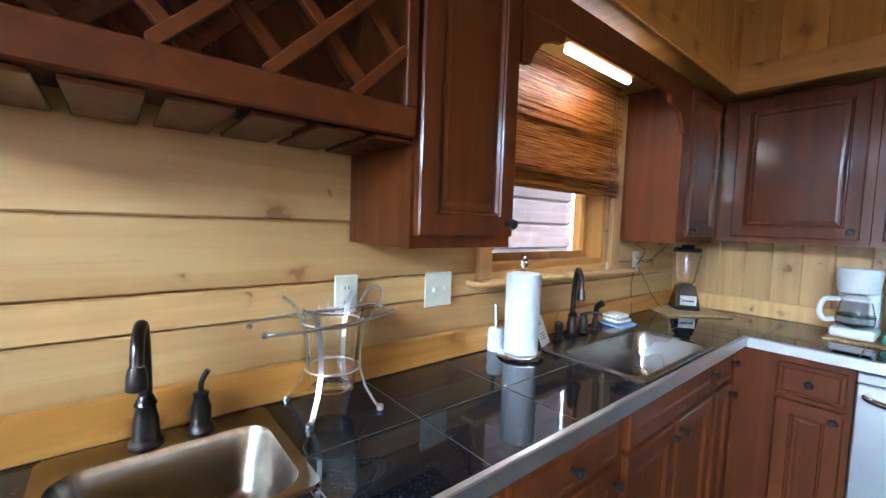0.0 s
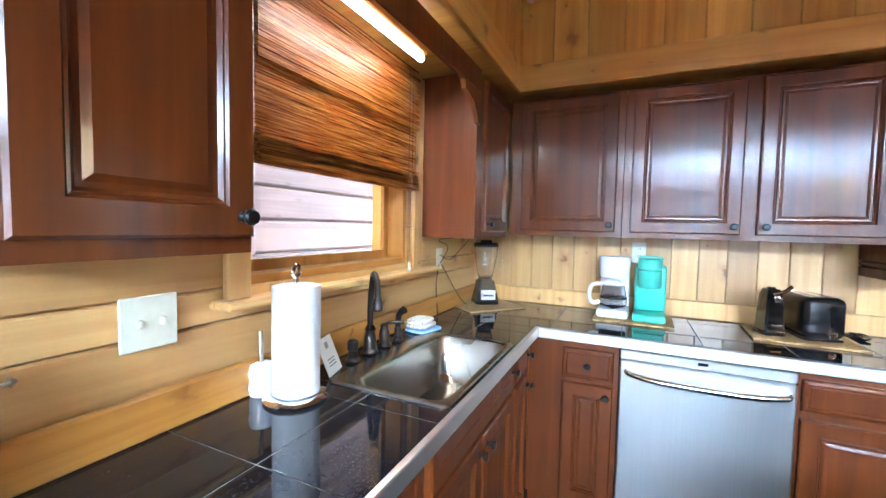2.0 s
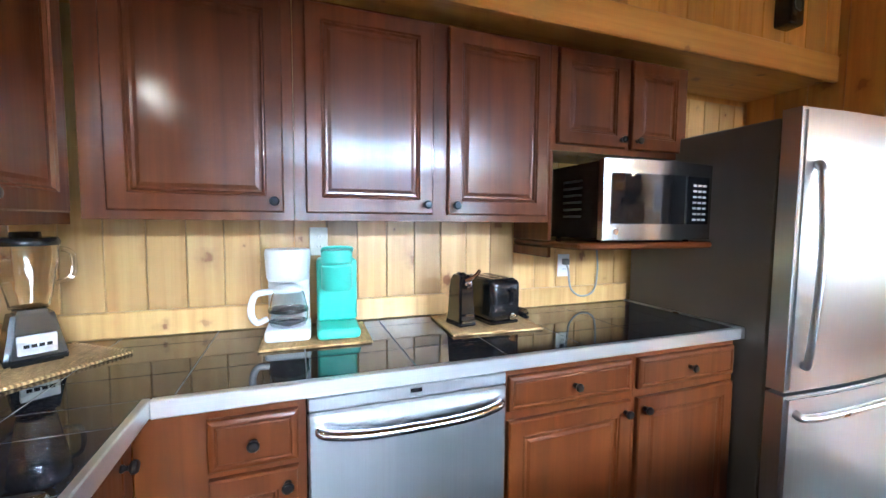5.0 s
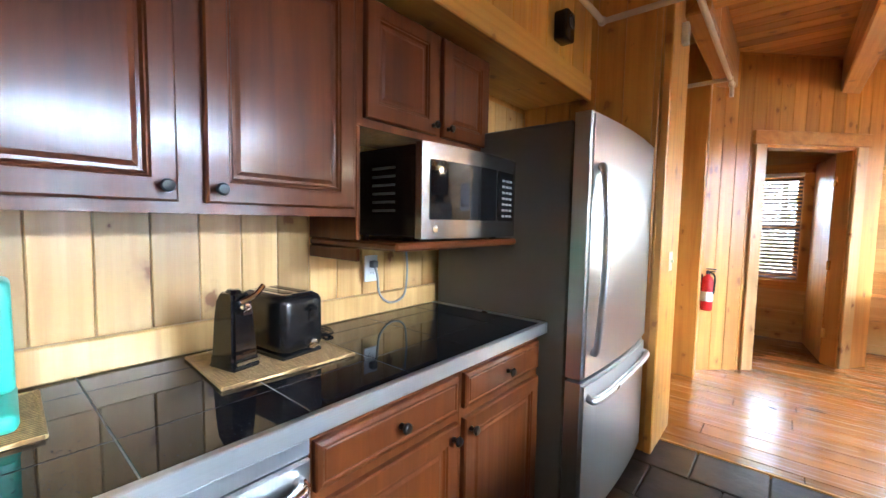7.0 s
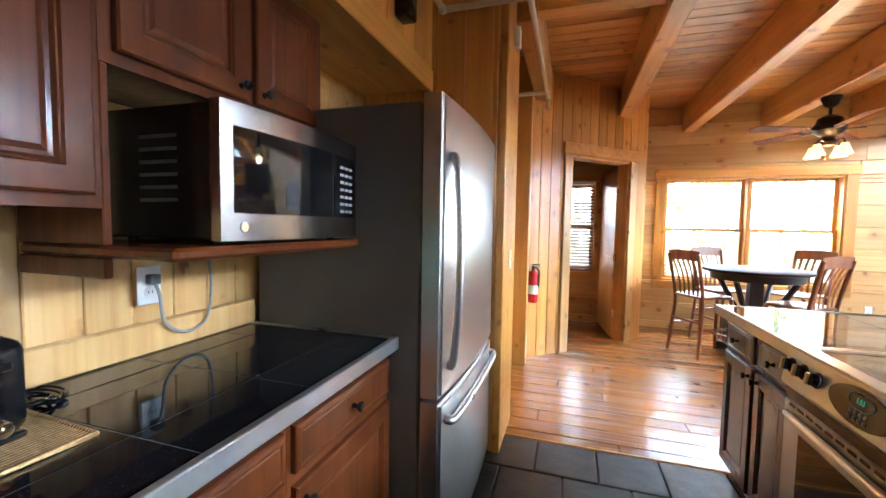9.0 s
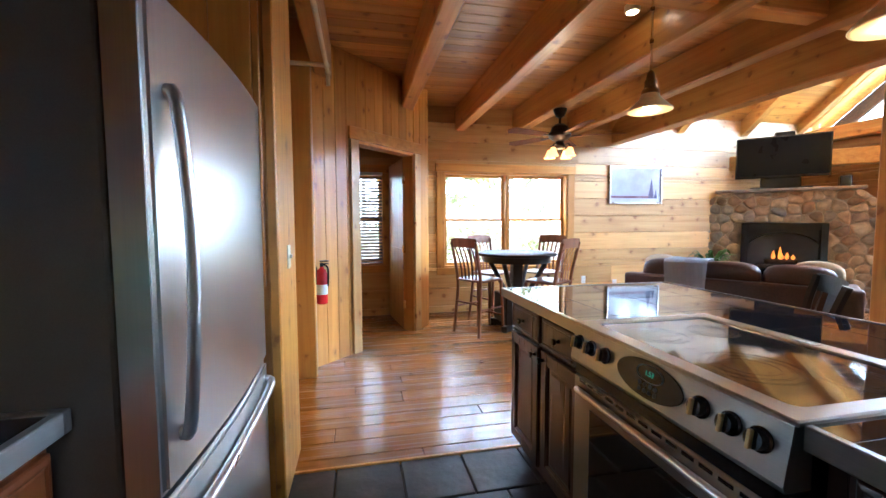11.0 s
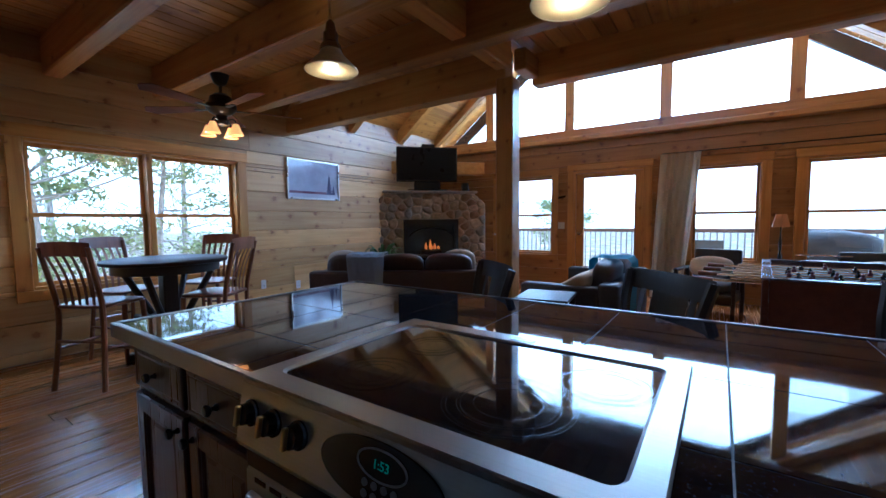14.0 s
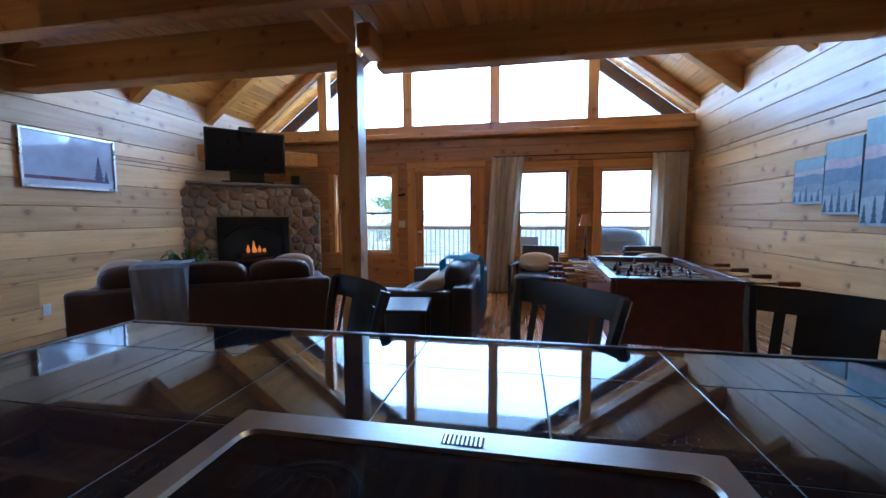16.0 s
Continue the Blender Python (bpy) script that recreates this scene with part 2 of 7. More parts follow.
# ---- mesh helpers ----
def mesh_of(name, bm, mat):
    me = bpy.data.meshes.new(name)
    bm.normal_update()
    bm.to_mesh(me)
    bm.free()
    for m in mat if isinstance(mat, (list, tuple)) else (mat,):
        me.materials.append(m)
    return me


def part(name, bm, mat, parent=None, label="", smooth=False, m=None):
    ob = new(name, mesh_of(name, bm, mat))
    if smooth:
        for p in ob.data.polygons:
            p.use_smooth = True
        ob.data.set_sharp_from_angle(angle=radians(38))
    ob.parent = parent
    if m is not None:
        ob.matrix_basis = m
    return tagged(ob, label)


def piece(name, mesh, parent, m=None):
    """A part that shares its mesh with others."""
    ob = new(name, mesh)
    ob.parent = parent
    if m is not None:
        ob.matrix_basis = m
    return ob


def thing(name, label, category, m=None, group=""):
    ob = new(name)
    ob.empty_display_size = 0.1
    if m is not None:
        ob.matrix_basis = m
    return tagged(ob, label, category, group)


def struct(name, bm, mat, label="", category="", smooth=False):
    return tagged(part(name, bm, mat, None, label, smooth), label, category, "", "structure")


def box(x0, x1, y0, y1, z0, z1, bevel=0.0, bm=None, seg=1):
    """A box, with its edges rounded by bevel."""
    out = bm or bmesh.new()
    tmp = bmesh.new() if bevel and bm else out
    vs = [tmp.verts.new((x, y, z)) for z in (z0, z1) for x, y in ((x0, y0), (x1, y0), (x1, y1), (x0, y1))]
    for f in ((3, 2, 1, 0), (4, 5, 6, 7), (0, 1, 5, 4), (1, 2, 6, 5), (2, 3, 7, 6), (3, 0, 4, 7)):
        tmp.faces.new([vs[i] for i in f])
    if bevel:
        bmesh.ops.bevel(tmp, geom=tmp.edges[:] if tmp is not out or bm is None else [], offset=bevel, segments=seg, profile=0.5, affect="EDGES")
    if tmp is not out:
        merge(out, tmp)
    return out


def merge(out, tmp, m=None):
    me = bpy.data.meshes.new("t")
    tmp.to_mesh(me)
    tmp.free()
    if m is not None:
        me.transform(m)
    out.from_mesh(me)
    bpy.data.meshes.remove(me)
    return out


def lathe(profile, seg=20, bm=None, m=None):
    """A turned shape: (radius, height) pairs from the bottom up."""
    out = bm or bmesh.new()
    rings = []
    for r, z in profile:
        if r < 1e-5:
            rings.append([out.verts.new((0, 0, z))])
        else:
            rings.append([out.verts.new((r * math.cos(2 * math.pi * i / seg), r * math.sin(2 * math.pi * i / seg), z)) for i in range(seg)])
    for a, b in zip(rings, rings[1:]):
        for i in range(seg):
            q = [a[i % len(a)], a[(i + 1) % len(a)], b[(i + 1) % len(b)], b[i % len(b)]]
            q = list(dict.fromkeys(q))
            if len(q) > 2:
                out.faces.new(q)
    if len(rings[0]) > 1:
        out.faces.new(rings[0][::-1])
    if len(rings[-1]) > 1:
        out.faces.new(rings[-1])
    if m is not None:
        bmesh.ops.transform(out, matrix=m, verts=[v for r in rings for v in r])
    return out


def rod(a, b, r, seg=12, bm=None, r2=None):
    """A round bar from a to b."""
    a, b = Vector(a), Vector(b)
    d = b - a
    m = Matrix.Translation(a) @ d.to_track_quat("Z", "Y").to_matrix().to_4x4()
    return lathe([(r, 0), (r if r2 is None else r2, d.length)], seg, bm, m)


def tube(points, r, seg=10, bm=None):
    """A bent round bar along points, rounded into a curve."""
    out = bm or bmesh.new()
    pts = [Vector(p) for p in points]
    fine = []
    for i in range(len(pts) - 1):
        p0, p1, p2, p3 = pts[max(i - 1, 0)], pts[i], pts[i + 1], pts[min(i + 2, len(pts) - 1)]
        for k in range(5):
            t = k / 5
            fine.append(0.5 * (2 * p1 + (p2 - p0) * t + (2 * p0 - 5 * p1 + 4 * p2 - p3) * t * t + (3 * p1 - p0 - 3 * p2 + p3) * t ** 3))
    fine.append(pts[-1])
    rings, up = [], None
    for i, p in enumerate(fine):
        d = (fine[min(i + 1, len(fine) - 1)] - fine[max(i - 1, 0)]).normalized()
        if up is None:
            up = d.orthogonal().normalized()
        up = (up - d * up.dot(d)).normalized()
        side = d.cross(up)
        rr = r(i / (len(fine) - 1)) if callable(r) else r
        rings.append([out.verts.new(p + rr * (math.cos(2 * math.pi * k / seg) * up + math.sin(2 * math.pi * k / seg) * side)) for k in range(seg)])
    for a, b in zip(rings, rings[1:]):
        for k in range(seg):
            out.faces.new([a[k], a[(k + 1) % seg], b[(k + 1) % seg], b[k]])
    out.faces.new(rings[0][::-1])
    out.faces.new(rings[-1])
    return out


def panel(w, h, rings, bm=None, x=0.0, z=0.0):
    """A front in the x-z plane facing -y, from nested rectangles: (inset, y) from the back edge to the middle."""
    out = bm or bmesh.new()
    loops = []
    for inset, y in rings:
        loops.append([out.verts.new(p) for p in ((x + inset, y, z + inset), (x + w - inset, y, z + inset), (x + w - inset, y, z + h - inset), (x + inset, y, z + h - inset))])
    for a, b in zip(loops, loops[1:]):
        for i in range(4):
            out.faces.new([a[i], a[(i + 1) % 4], b[(i + 1) % 4], b[i]])
    out.faces.new(loops[-1])
    out.faces.new(loops[0][::-1])
    return out


def sheet(nx, nz, f, thick=0.0):
    """A grid surface f(u, v) -> place, with thickness."""
    out = bmesh.new()
    g = [[out.verts.new(f(i / nx, j / nz)) for i in range(nx + 1)] for j in range(nz + 1)]
    for j in range(nz):
        for i in range(nx):
            out.faces.new([g[j][i], g[j][i + 1], g[j + 1][i + 1], g[j + 1][i]])
    if thick:
        bmesh.ops.solidify(out, geom=out.faces[:], thickness=thick)
    return out


def cushion(w, d, h, puff=0.25, n=10):
    """A padded block on z = 0, bulging in the middle of each side."""
    out = bmesh.new()
    bmesh.ops.create_cube(out, size=2)
    bmesh.ops.subdivide_edges(out, edges=out.edges[:], cuts=n, use_grid_fill=True)
    for v in out.verts:
        x, y, z = v.co
        p = 5.0
        k = (abs(x) ** p + abs(y) ** p + abs(z) ** p) ** (-1 / p)
        s = Vector((x, y, z)) * k
        flat = 1 - puff * (s.x ** 2 * 0.5 + s.y ** 2 * 0.5)
        v.co = (s.x * w / 2, s.y * d / 2, (s.z * flat * 0.5 + 0.5) * h)
    return out


# ---- setting ----
XE, XW, YN, YS = 3.93, -4.68, 1.82, -5.38
CEIL, EDGE = 2.86, -1.2


def cut_spans(lo, hi, holes):
    spans = [(lo, hi)]
    for a, b in holes:
        spans = [s for u, v in spans for s in ((u, min(v, a)), (max(u, b), v)) if s[1] - s[0] > 0.02]
    return spans


def wall_with_holes(name, axis, at, out, lo, hi, z0, z1, holes, mat, label):
    """A wall in the plane axis = at, 0.16 thick towards out, with openings (u0, u1, z0, z1) through it."""
    bm = bmesh.new()
    cuts = sorted({z0, z1, *[z for h in holes for z in h[2:] if z0 < z < z1]})
    for a, b in zip(cuts, cuts[1:]):
        for u, v in cut_spans(lo, hi, [h[:2] for h in holes if h[2] < b - 1e-4 and h[3] > a + 1e-4]):
            p, q = sorted((at, at + 0.16 * out))
            if axis == "y":
                box(u, v, p, q, a, b, 0, bm)
            else:
                box(p, q, u, v, a, b, 0, bm)
    return struct(name, bm, mat, label, "wall")


def plank_mesh(length, height, thick, mat, name, chamfer=0.006):
    """A plank along x, face towards -y, centred on its length."""
    bm = bmesh.new()
    h, c = height, chamfer
    g = 0.002
    prof = [(0, g), (-thick + c, g), (-thick, c), (-thick, h - c), (-thick + c, h - g), (0, h - g)]
    ends = [[bm.verts.new((x, y, z)) for y, z in prof] for x in (-length / 2, length / 2)]
    for i in range(len(prof)):
        j = (i + 1) % len(prof)
        bm.faces.new([ends[0][i], ends[0][j], ends[1][j], ends[1][i]])
    bm.faces.new(ends[0][::-1])
    bm.faces.new(ends[1])
    return mesh_of(name, bm, mat)


def log_courses(parent, m, lo, hi, z0, z1, step, holes, mat, thick=0.022, seed=1, top=None):
    """Log courses on a wall: m turns a plank's x along the wall; holes (u0, u1, z0, z1)."""
    rnd = random.Random(seed)
    z, first = z0, 0.095
    while z < z1 - 0.03:
        h = min(first or step, z1 - z)
        hi2, lo2 = (hi, lo) if top is None else top(z + h, lo, hi)
        cutz = [h_ for h_ in holes if h_[2] < z + h - 0.01 and h_[3] > z + 0.01]
        zs = sorted({z, z + h, *[v for h_ in cutz for v in h_[2:] if z + 0.015 < v < z + h - 0.015]})
        for a, b in zip(zs, zs[1:]):
            hs = [h_[:2] for h_ in cutz if h_[2] < b - 0.005 and h_[3] > a + 0.005]
            for u, v in cut_spans(lo2, hi2, hs):
                n = max(1, int((v - u) / 4.2))
                cutsu = [u] + sorted(u + (v - u) * (k + rnd.uniform(-0.2, 0.2)) / n for k in range(1, n)) + [v]
                for p, q in zip(cutsu, cutsu[1:]):
                    me = plank_mesh(q - p - 0.003, b - a, thick * rnd.uniform(0.85, 1.1), mat, "plank")
                    piece("plank", me, parent, m @ pose((p + q) / 2, 0, a))
        z += first or step
        first = 0


# openings (u0, u1, z0, z1)
KWIN = (2.15, 3.02, 1.20, 2.06)
DWIN = (-0.34, 1.55, 0.64, 1.975)
BWIN = (2.38, 3.02, 0.70, 1.93)
DOOR = (-2.52, -1.38, 0.0, 2.05)
W0, W1, W2 = (-3.96, -2.88, 0.60, 2.01), (-0.77, 0.055, 0.60, 2.01), (0.50, 1.33, 0.60, 2.01)
GSILL, SLOPE, RIDGE = 2.765, 0.77, -1.74
EAVE = 2.93


def roof_z(y):
    return EAVE + SLOPE * (3.6 - abs(y - RIDGE))


wall_n = wall_with_holes("wall_north", "y", YN + 0.022, 1, XW - 0.2, XE + 0.2, 0, 3.0, [KWIN], pine_x, "pale pine log wall with a kitchen window")
wall_s = wall_with_holes("wall_south", "y", YS - 0.022, -1, XW - 0.2, XE + 0.2, 0, 3.0, [DWIN, BWIN], pine_x, "pale pine log wall with a wide double window")
wall_e = wall_with_holes("wall_east", "x", XE + 0.022, 1, YS, YN, 0, 2.9, [], pine_z, "pine board wall behind the kitchen counter")
wall_w = wall_with_holes("wall_west", "x", XW - 0.022, -1, YS, YN, 0, GSILL, [DOOR, W0, W1, W2], pine_y, "honey pine log gable wall with door and windows")

# upper gable: frame of the large windows
bm = bmesh.new()
MULL = (-4.15, -2.605, -1.145, 0.37)
for y in MULL:
    box(XW - 0.16, XW - 0.0, y - 0.08, y + 0.08, GSILL - 0.001, roof_z(y) - 0.05, 0, bm)
struct("trim_gable_mullions", bm, pine_z, "upright pine mullions of the gable windows", "window frame")
for s in (-1, 1):
    bm = bmesh.new()
    y0, y1 = RIDGE + s * 3.62, RIDGE
    tmp = bmesh.new()
    L = math.hypot(3.62, 3.62 * SLOPE)
    box(0, 0.16, 0, L, -0.11, 0.0, 0.006, tmp)
    ang = math.atan(SLOPE)
    m = Matrix.Translation((XW - 0.16, y0, roof_z(RIDGE + 3.6) - 0.02)) @ (Matrix.Rotation(ang, 4, "X") if s < 0 else Matrix.Rotation(math.pi - ang, 4, "X") @ Matrix.Diagonal((1, 1, -1, 1)))
    merge(bm, tmp, m)
    bmesh.ops.recalc_face_normals(bm, faces=bm.faces[:])
    struct("trim_gable_rake", bm, pine_y, "sloping pine board along the gable window", "trim")
# ledge under the gable windows
struct("trim_gable_ledge", box(XW - 0.001, XW + 0.20, -5.36, 1.80, 2.53, 2.61, 0.01), pine_y, "thick pine ledge below the gable windows", "ledge")
struct("trim_gable_sill", box(XW + 0.0, XW + 0.03, -5.36, 1.80, 2.613, 2.765, 0.006), pine_y, "pine sill board of the gable windows", "trim")

fascia = plain("dark_fascia", (0.05, 0.028, 0.02), 0.7)
# roof over the living room, with rafters
for s, nm in ((-1, "south"), (1, "north")):
    bm = bmesh.new()
    wdt, n = 0.14, 33
    tmp = bmesh.new()
    for i in range(n):
        box(XW - 0.6, XE + 0.3, i * wdt + 0.002, (i + 1) * wdt - 0.002, 0, 0.03, 0, tmp)
    box(XW - 0.6, XE + 0.3, 0, n * wdt, 0.031, 0.12, 0, tmp)
    ang = math.atan(SLOPE)
    y0 = RIDGE + s * 3.75
    base = Matrix.Translation((0, y0, roof_z(y0)))
    merge(bm, tmp, base @ (Matrix.Rotation(ang, 4, "X") if s < 0 else Matrix.Diagonal((1, -1, 1, 1)) @ Matrix.Rotation(ang, 4, "X")))
    bmesh.ops.recalc_face_normals(bm, faces=bm.faces[:])
    struct("ceiling_roof_" + nm, bm, pine_x, "sloping tongue-and-groove pine ceiling", "ceiling")
    bm = bmesh.new()
    merge(bm, box(XW - 0.66, XW - 0.60, -0.3, 4.7, -0.20, -0.001, 0.004), base @ (Matrix.Rotation(ang, 4, "X") if s < 0 else Matrix.Diagonal((1, -1, 1, 1)) @ Matrix.Rotation(ang, 4, "X")))
    bmesh.ops.recalc_face_normals(bm, faces=bm.faces[:])
    struct("trim_barge_" + nm, bm, fascia, "dark barge board of the roof overhang", "trim")
    for x in (-4.60, -3.45, -2.25, -1.05):
        bm = bmesh.new()
        tmp = box(x - 0.06, x + 0.06, 0.0, 4.6, -0.12 if x < -4.5 else -0.20, -0.002, 0.006)
        merge(bm, tmp, base @ (Matrix.Rotation(ang, 4, "X") if s < 0 else Matrix.Diagonal((1, -1, 1, 1)) @ Matrix.Rotation(ang, 4, "X")))
        bmesh.ops.recalc_face_normals(bm, faces=bm.faces[:])
        struct("beam_rafter_" + nm, bm, pine_y, "sloping pine rafter", "rafter")

# flat ceiling under the loft and its beams
bm = bmesh.new()
y = YS
while y < YN:
    box(EDGE - 0.4, XE, y + 0.0045, min(y + 0.135, YN) - 0.0045, CEIL, CEIL + 0.02, 0.0, bm)
    y += 0.135
box(EDGE - 0.4, XE + 0.02, YS, YN, CEIL + 0.021, CEIL + 0.10, 0, bm)
struct("ceiling", bm, pine_x, "tongue-and-groove pine board ceiling", "ceiling")
for x in (-0.37, 0.47, 1.31, 2.15, 2.99):
    struct("beam_ceiling", box(x - 0.07, x + 0.07, YS, YN if x < 2.9 else -2.0, 2.54, CEIL - 0.001, 0.012), pine_y, "square pine ceiling beam", "beam")
struct("beam_loft_edge", box(EDGE - 0.02, EDGE + 0.16, YS, -2.06, 2.45, 2.80, 0.012), pine_y, "heavy pine beam along the loft edge", "beam")
struct("beam_loft_edge_dark", box(-1.68, -1.52, -2.0, YN, 2.56, 2.98, 0.012), pine_y, "heavy pine beam along the loft edge", "beam")
struct("beam_stub", box(-1.52, -1.20, -2.05, -1.93, 2.62, 2.82, 0.01), pine_x, "short pine beam between post and loft edge", "beam")
struct("beam_cross", box(-1.1, XE, -2.16, -2.02, 2.60, CEIL - 0.003, 0.012), pine_x, "pine beam across the ceiling above the island", "beam")
struct("loft_front", box(EDGE - 0.36, EDGE - 0.30, -2.1, YN, CEIL + 0.1, 3.2, 0.005), pine_y, "pine board along the loft edge", "trim")

# floors
struct("floor", box(XW - 0.2, XE + 0.2, YS - 0.2, YN + 0.2, -0.15, -0.021), plain("subfloor", (0.05, 0.03, 0.02), 0.8), "dark subfloor below the boards", "floor")
N_M = pose(0, YN + 0.022, 0)
S_M = pose(0, YS - 0.022, 0, 0, 0, 180)
W_M = pose(XW - 0.022, 0, 0, 0, 0, 90)
E_M = pose(XE + 0.022, 0, 0, 0, 0, -90)


def flip(h):
    return (-h[1], -h[0], h[2], h[3])


log_courses(wall_n, N_M, XW, XE, 0, 2.98, 0.255, [KWIN], log_x, seed=3)
log_courses(wall_s, S_M, -XE, -XW, 0, 2.98, 0.255, [flip(DWIN), flip(BWIN)], log_x, seed=4)
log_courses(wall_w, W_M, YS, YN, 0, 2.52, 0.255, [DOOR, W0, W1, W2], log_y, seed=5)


def window(name, m, u0, u1, z0, z1, lights=1, sash=True, mat=None, trim=0.10, label="", glazed=True, depth=0.15):
    """A window in an opening: casing, jambs, sashes and panes; local x along the wall, -y into the room."""
    wood_v, wood_h = mat or (pine_z, pine_x)
    w = thing(name, label, "window", m)
    w["kind"] = "structure"
    fr = bmesh.new()
    for a, b in ((u0, u0 + 0.025), (u1 - 0.025, u1)):
        box(a, b, -0.02, depth, z0, z1, 0, fr)
    part("jamb", fr, wood_v, w)
    part("head_jamb", box(u0 + 0.025, u1 - 0.025, -0.02, depth, z1 - 0.025, z1), wood_h, w)
    part("sill", box(u0 + 0.025, u1 - 0.025, -0.02, depth, z0, z0 + 0.025), wood_h, w)
    if trim:
        part("casing", box(u0 - trim, u0 + 0.012, -0.047, -0.0225, z0 - 0.0, z1, 0.005), wood_v, w)
        part("casing", box(u1 - 0.012, u1 + trim, -0.047, -0.0225, z0 - 0.0, z1, 0.005), wood_v, w)
        part("head_casing", box(u0 - trim - 0.015, u1 + trim + 0.015, -0.052, -0.0225, z1 + 0.001, z1 + trim + 0.015, 0.005), wood_h, w)
        part("apron", box(u0 - trim, u1 + trim, -0.047, -0.0225, z0 - trim, z0 - 0.001, 0.005), wood_h, w)
    step = (u1 - u0) / lights
    for k in range(lights):
        a, b = u0 + k * step + 0.025, u0 + (k + 1) * step - 0.025
        if k:
            part("mullion", box(a - 0.05, a, -0.03, depth, z0 + 0.025, z1 - 0.025, 0.004), wood_v, w)
        zm = (z0 + z1) / 2
        spans = ((z0 + 0.025, zm + 0.015, 0.05), (zm - 0.015, z1 - 0.025, 0.085)) if sash else ((z0 + 0.025, z1 - 0.025, 0.06),)
        for lo, hi, y in spans:
            s = bmesh.new()
            t = 0.035
            box(a, a + t, y, y + 0.03, lo, hi, 0, s)
            box(b - t, b, y, y + 0.03, lo, hi, 0, s)
            box(a + t, b - t, y, y + 0.03, lo, lo + t, 0, s)
            box(a + t, b - t, y, y + 0.03, hi - t, hi, 0, s)
            so = part("sash", s, wood_v, w)
            if glazed:
                p = part("pane", box(a + t, b - t, y + 0.012, y + 0.018, lo + t, hi - t), pane_glass, so)
                p.visible_shadow = False
    return w


window("window_1", N_M, *KWIN, lights=1, sash=False, trim=0.0, label="pine-framed kitchen window over the sink")
window("window_2", S_M, *flip(DWIN), lights=2, label="wide pine double window beside the dining table")
window("window_3", S_M, *flip(BWIN), lights=1, label="narrow window of the side room")
window("window_4", W_M, *W0, lights=1, mat=(pine_z, pine_y), label="pine-framed sash window beside the glazed door")
window("window_5", W_M, *W1, lights=1, mat=(pine_z, pine_y), label="pine-framed sash window with a curtain")
window("window_6", W_M, *W2, lights=1, mat=(pine_z, pine_y), label="pine-framed sash window with a curtain")

# glazed door to the deck
d = thing("door_1", "pine door with a full pane leading to the deck", "door", W_M)
d["kind"] = "structure"
u0, u1 = DOOR[0], DOOR[1]
part("jamb", box(u0, u0 + 0.04, -0.02, 0.15, 0, 2.05), pine_z, d)
part("jamb", box(u1 - 0.04, u1, -0.02, 0.15, 0, 2.05), pine_z, d)
part("head_jamb", box(u0 + 0.04, u1 - 0.04, -0.02, 0.15, 2.01, 2.05), pine_y, d)
part("casing", box(u0 - 0.09, u0 + 0.012, -0.047, -0.0225, 0, 2.05, 0.005), pine_z, d)
part("casing", box(u1 - 0.012, u1 + 0.09, -0.047, -0.0225, 0, 2.05, 0.005), pine_z, d)
part("head_casing", box(u0 - 0.1, u1 + 0.1, -0.052, -0.0225, 2.051, 2.16, 0.005), pine_y, d)
lf = bmesh.new()
box(u0 + 0.042, -2.35, 0.03, 0.07, 0.01, 2.008, 0.003, lf)
box(-1.55, u1 - 0.042, 0.03, 0.07, 0.01, 2.008, 0.003, lf)
box(-2.35, -1.55, 0.03, 0.07, 0.01, 0.26, 0.003, lf)
box(-2.35, -1.55, 0.03, 0.07, 1.93, 2.008, 0.003, lf)
leaf = part("door_leaf", lf, pine_z, d)
p = part("pane", box(-2.35, -1.55, 0.045, 0.052, 0.26, 1.93), pane_glass, leaf)
p.visible_shadow = False
h = lathe([(0.0, 0.0), (0.03, 0.0), (0.03, 0.012), (0.012, 0.018), (0.012, 0.04), (0.026, 0.05), (0.028, 0.065), (0.0, 0.075)], 16, None, pose(-2.42, 0.03, 0.98, 90, 0, 0))
part("door_handle", h, chrome, leaf, "brass-toned round handle", True)
# gable panes
ys = [RIDGE - 3.56, *MULL, RIDGE + 3.56]
gw = thing("window_gable", "tall pointed gable windows above the ledge", "window")
gw["kind"] = "structure"
for a, b in zip(ys, ys[1:]):
    a2, b2 = a + 0.08, b - 0.08
    bm = bmesh.new()
    pts = [(a2, GSILL), (b2, GSILL), (b2, max(roof_z(b2) - 0.14, GSILL + 0.01))]
    if a2 < RIDGE < b2:
        pts.append((RIDGE, roof_z(RIDGE) - 0.14))
    pts.append((a2, max(roof_z(a2) - 0.14, GSILL + 0.01)))
    f = [[bm.verts.new((x, y, z)) for y, z in pts] for x in (XW - 0.10, XW - 0.106)]
    n = len(pts)
    for i in range(n):
        bm.faces.new([f[0][i], f[0][(i + 1) % n], f[1][(i + 1) % n], f[1][i]])
    bm.faces.new(f[0][::-1])
    bm.faces.new(f[1])
    bmesh.ops.recalc_face_normals(bm, faces=bm.faces[:])
    p = part("pane", bm, pane_glass, gw)
    p.visible_shadow = False

# partitions by the fridge, the passage and the side room
def partition(name, x0, x1, y0, y1, z0=0.0, z1=CEIL - 0.002, label="upright pine boards on a partition", mat=None):
    return struct(name, box(x0, x1, y0, y1, z0, z1), mat or pine_z, label, "wall")


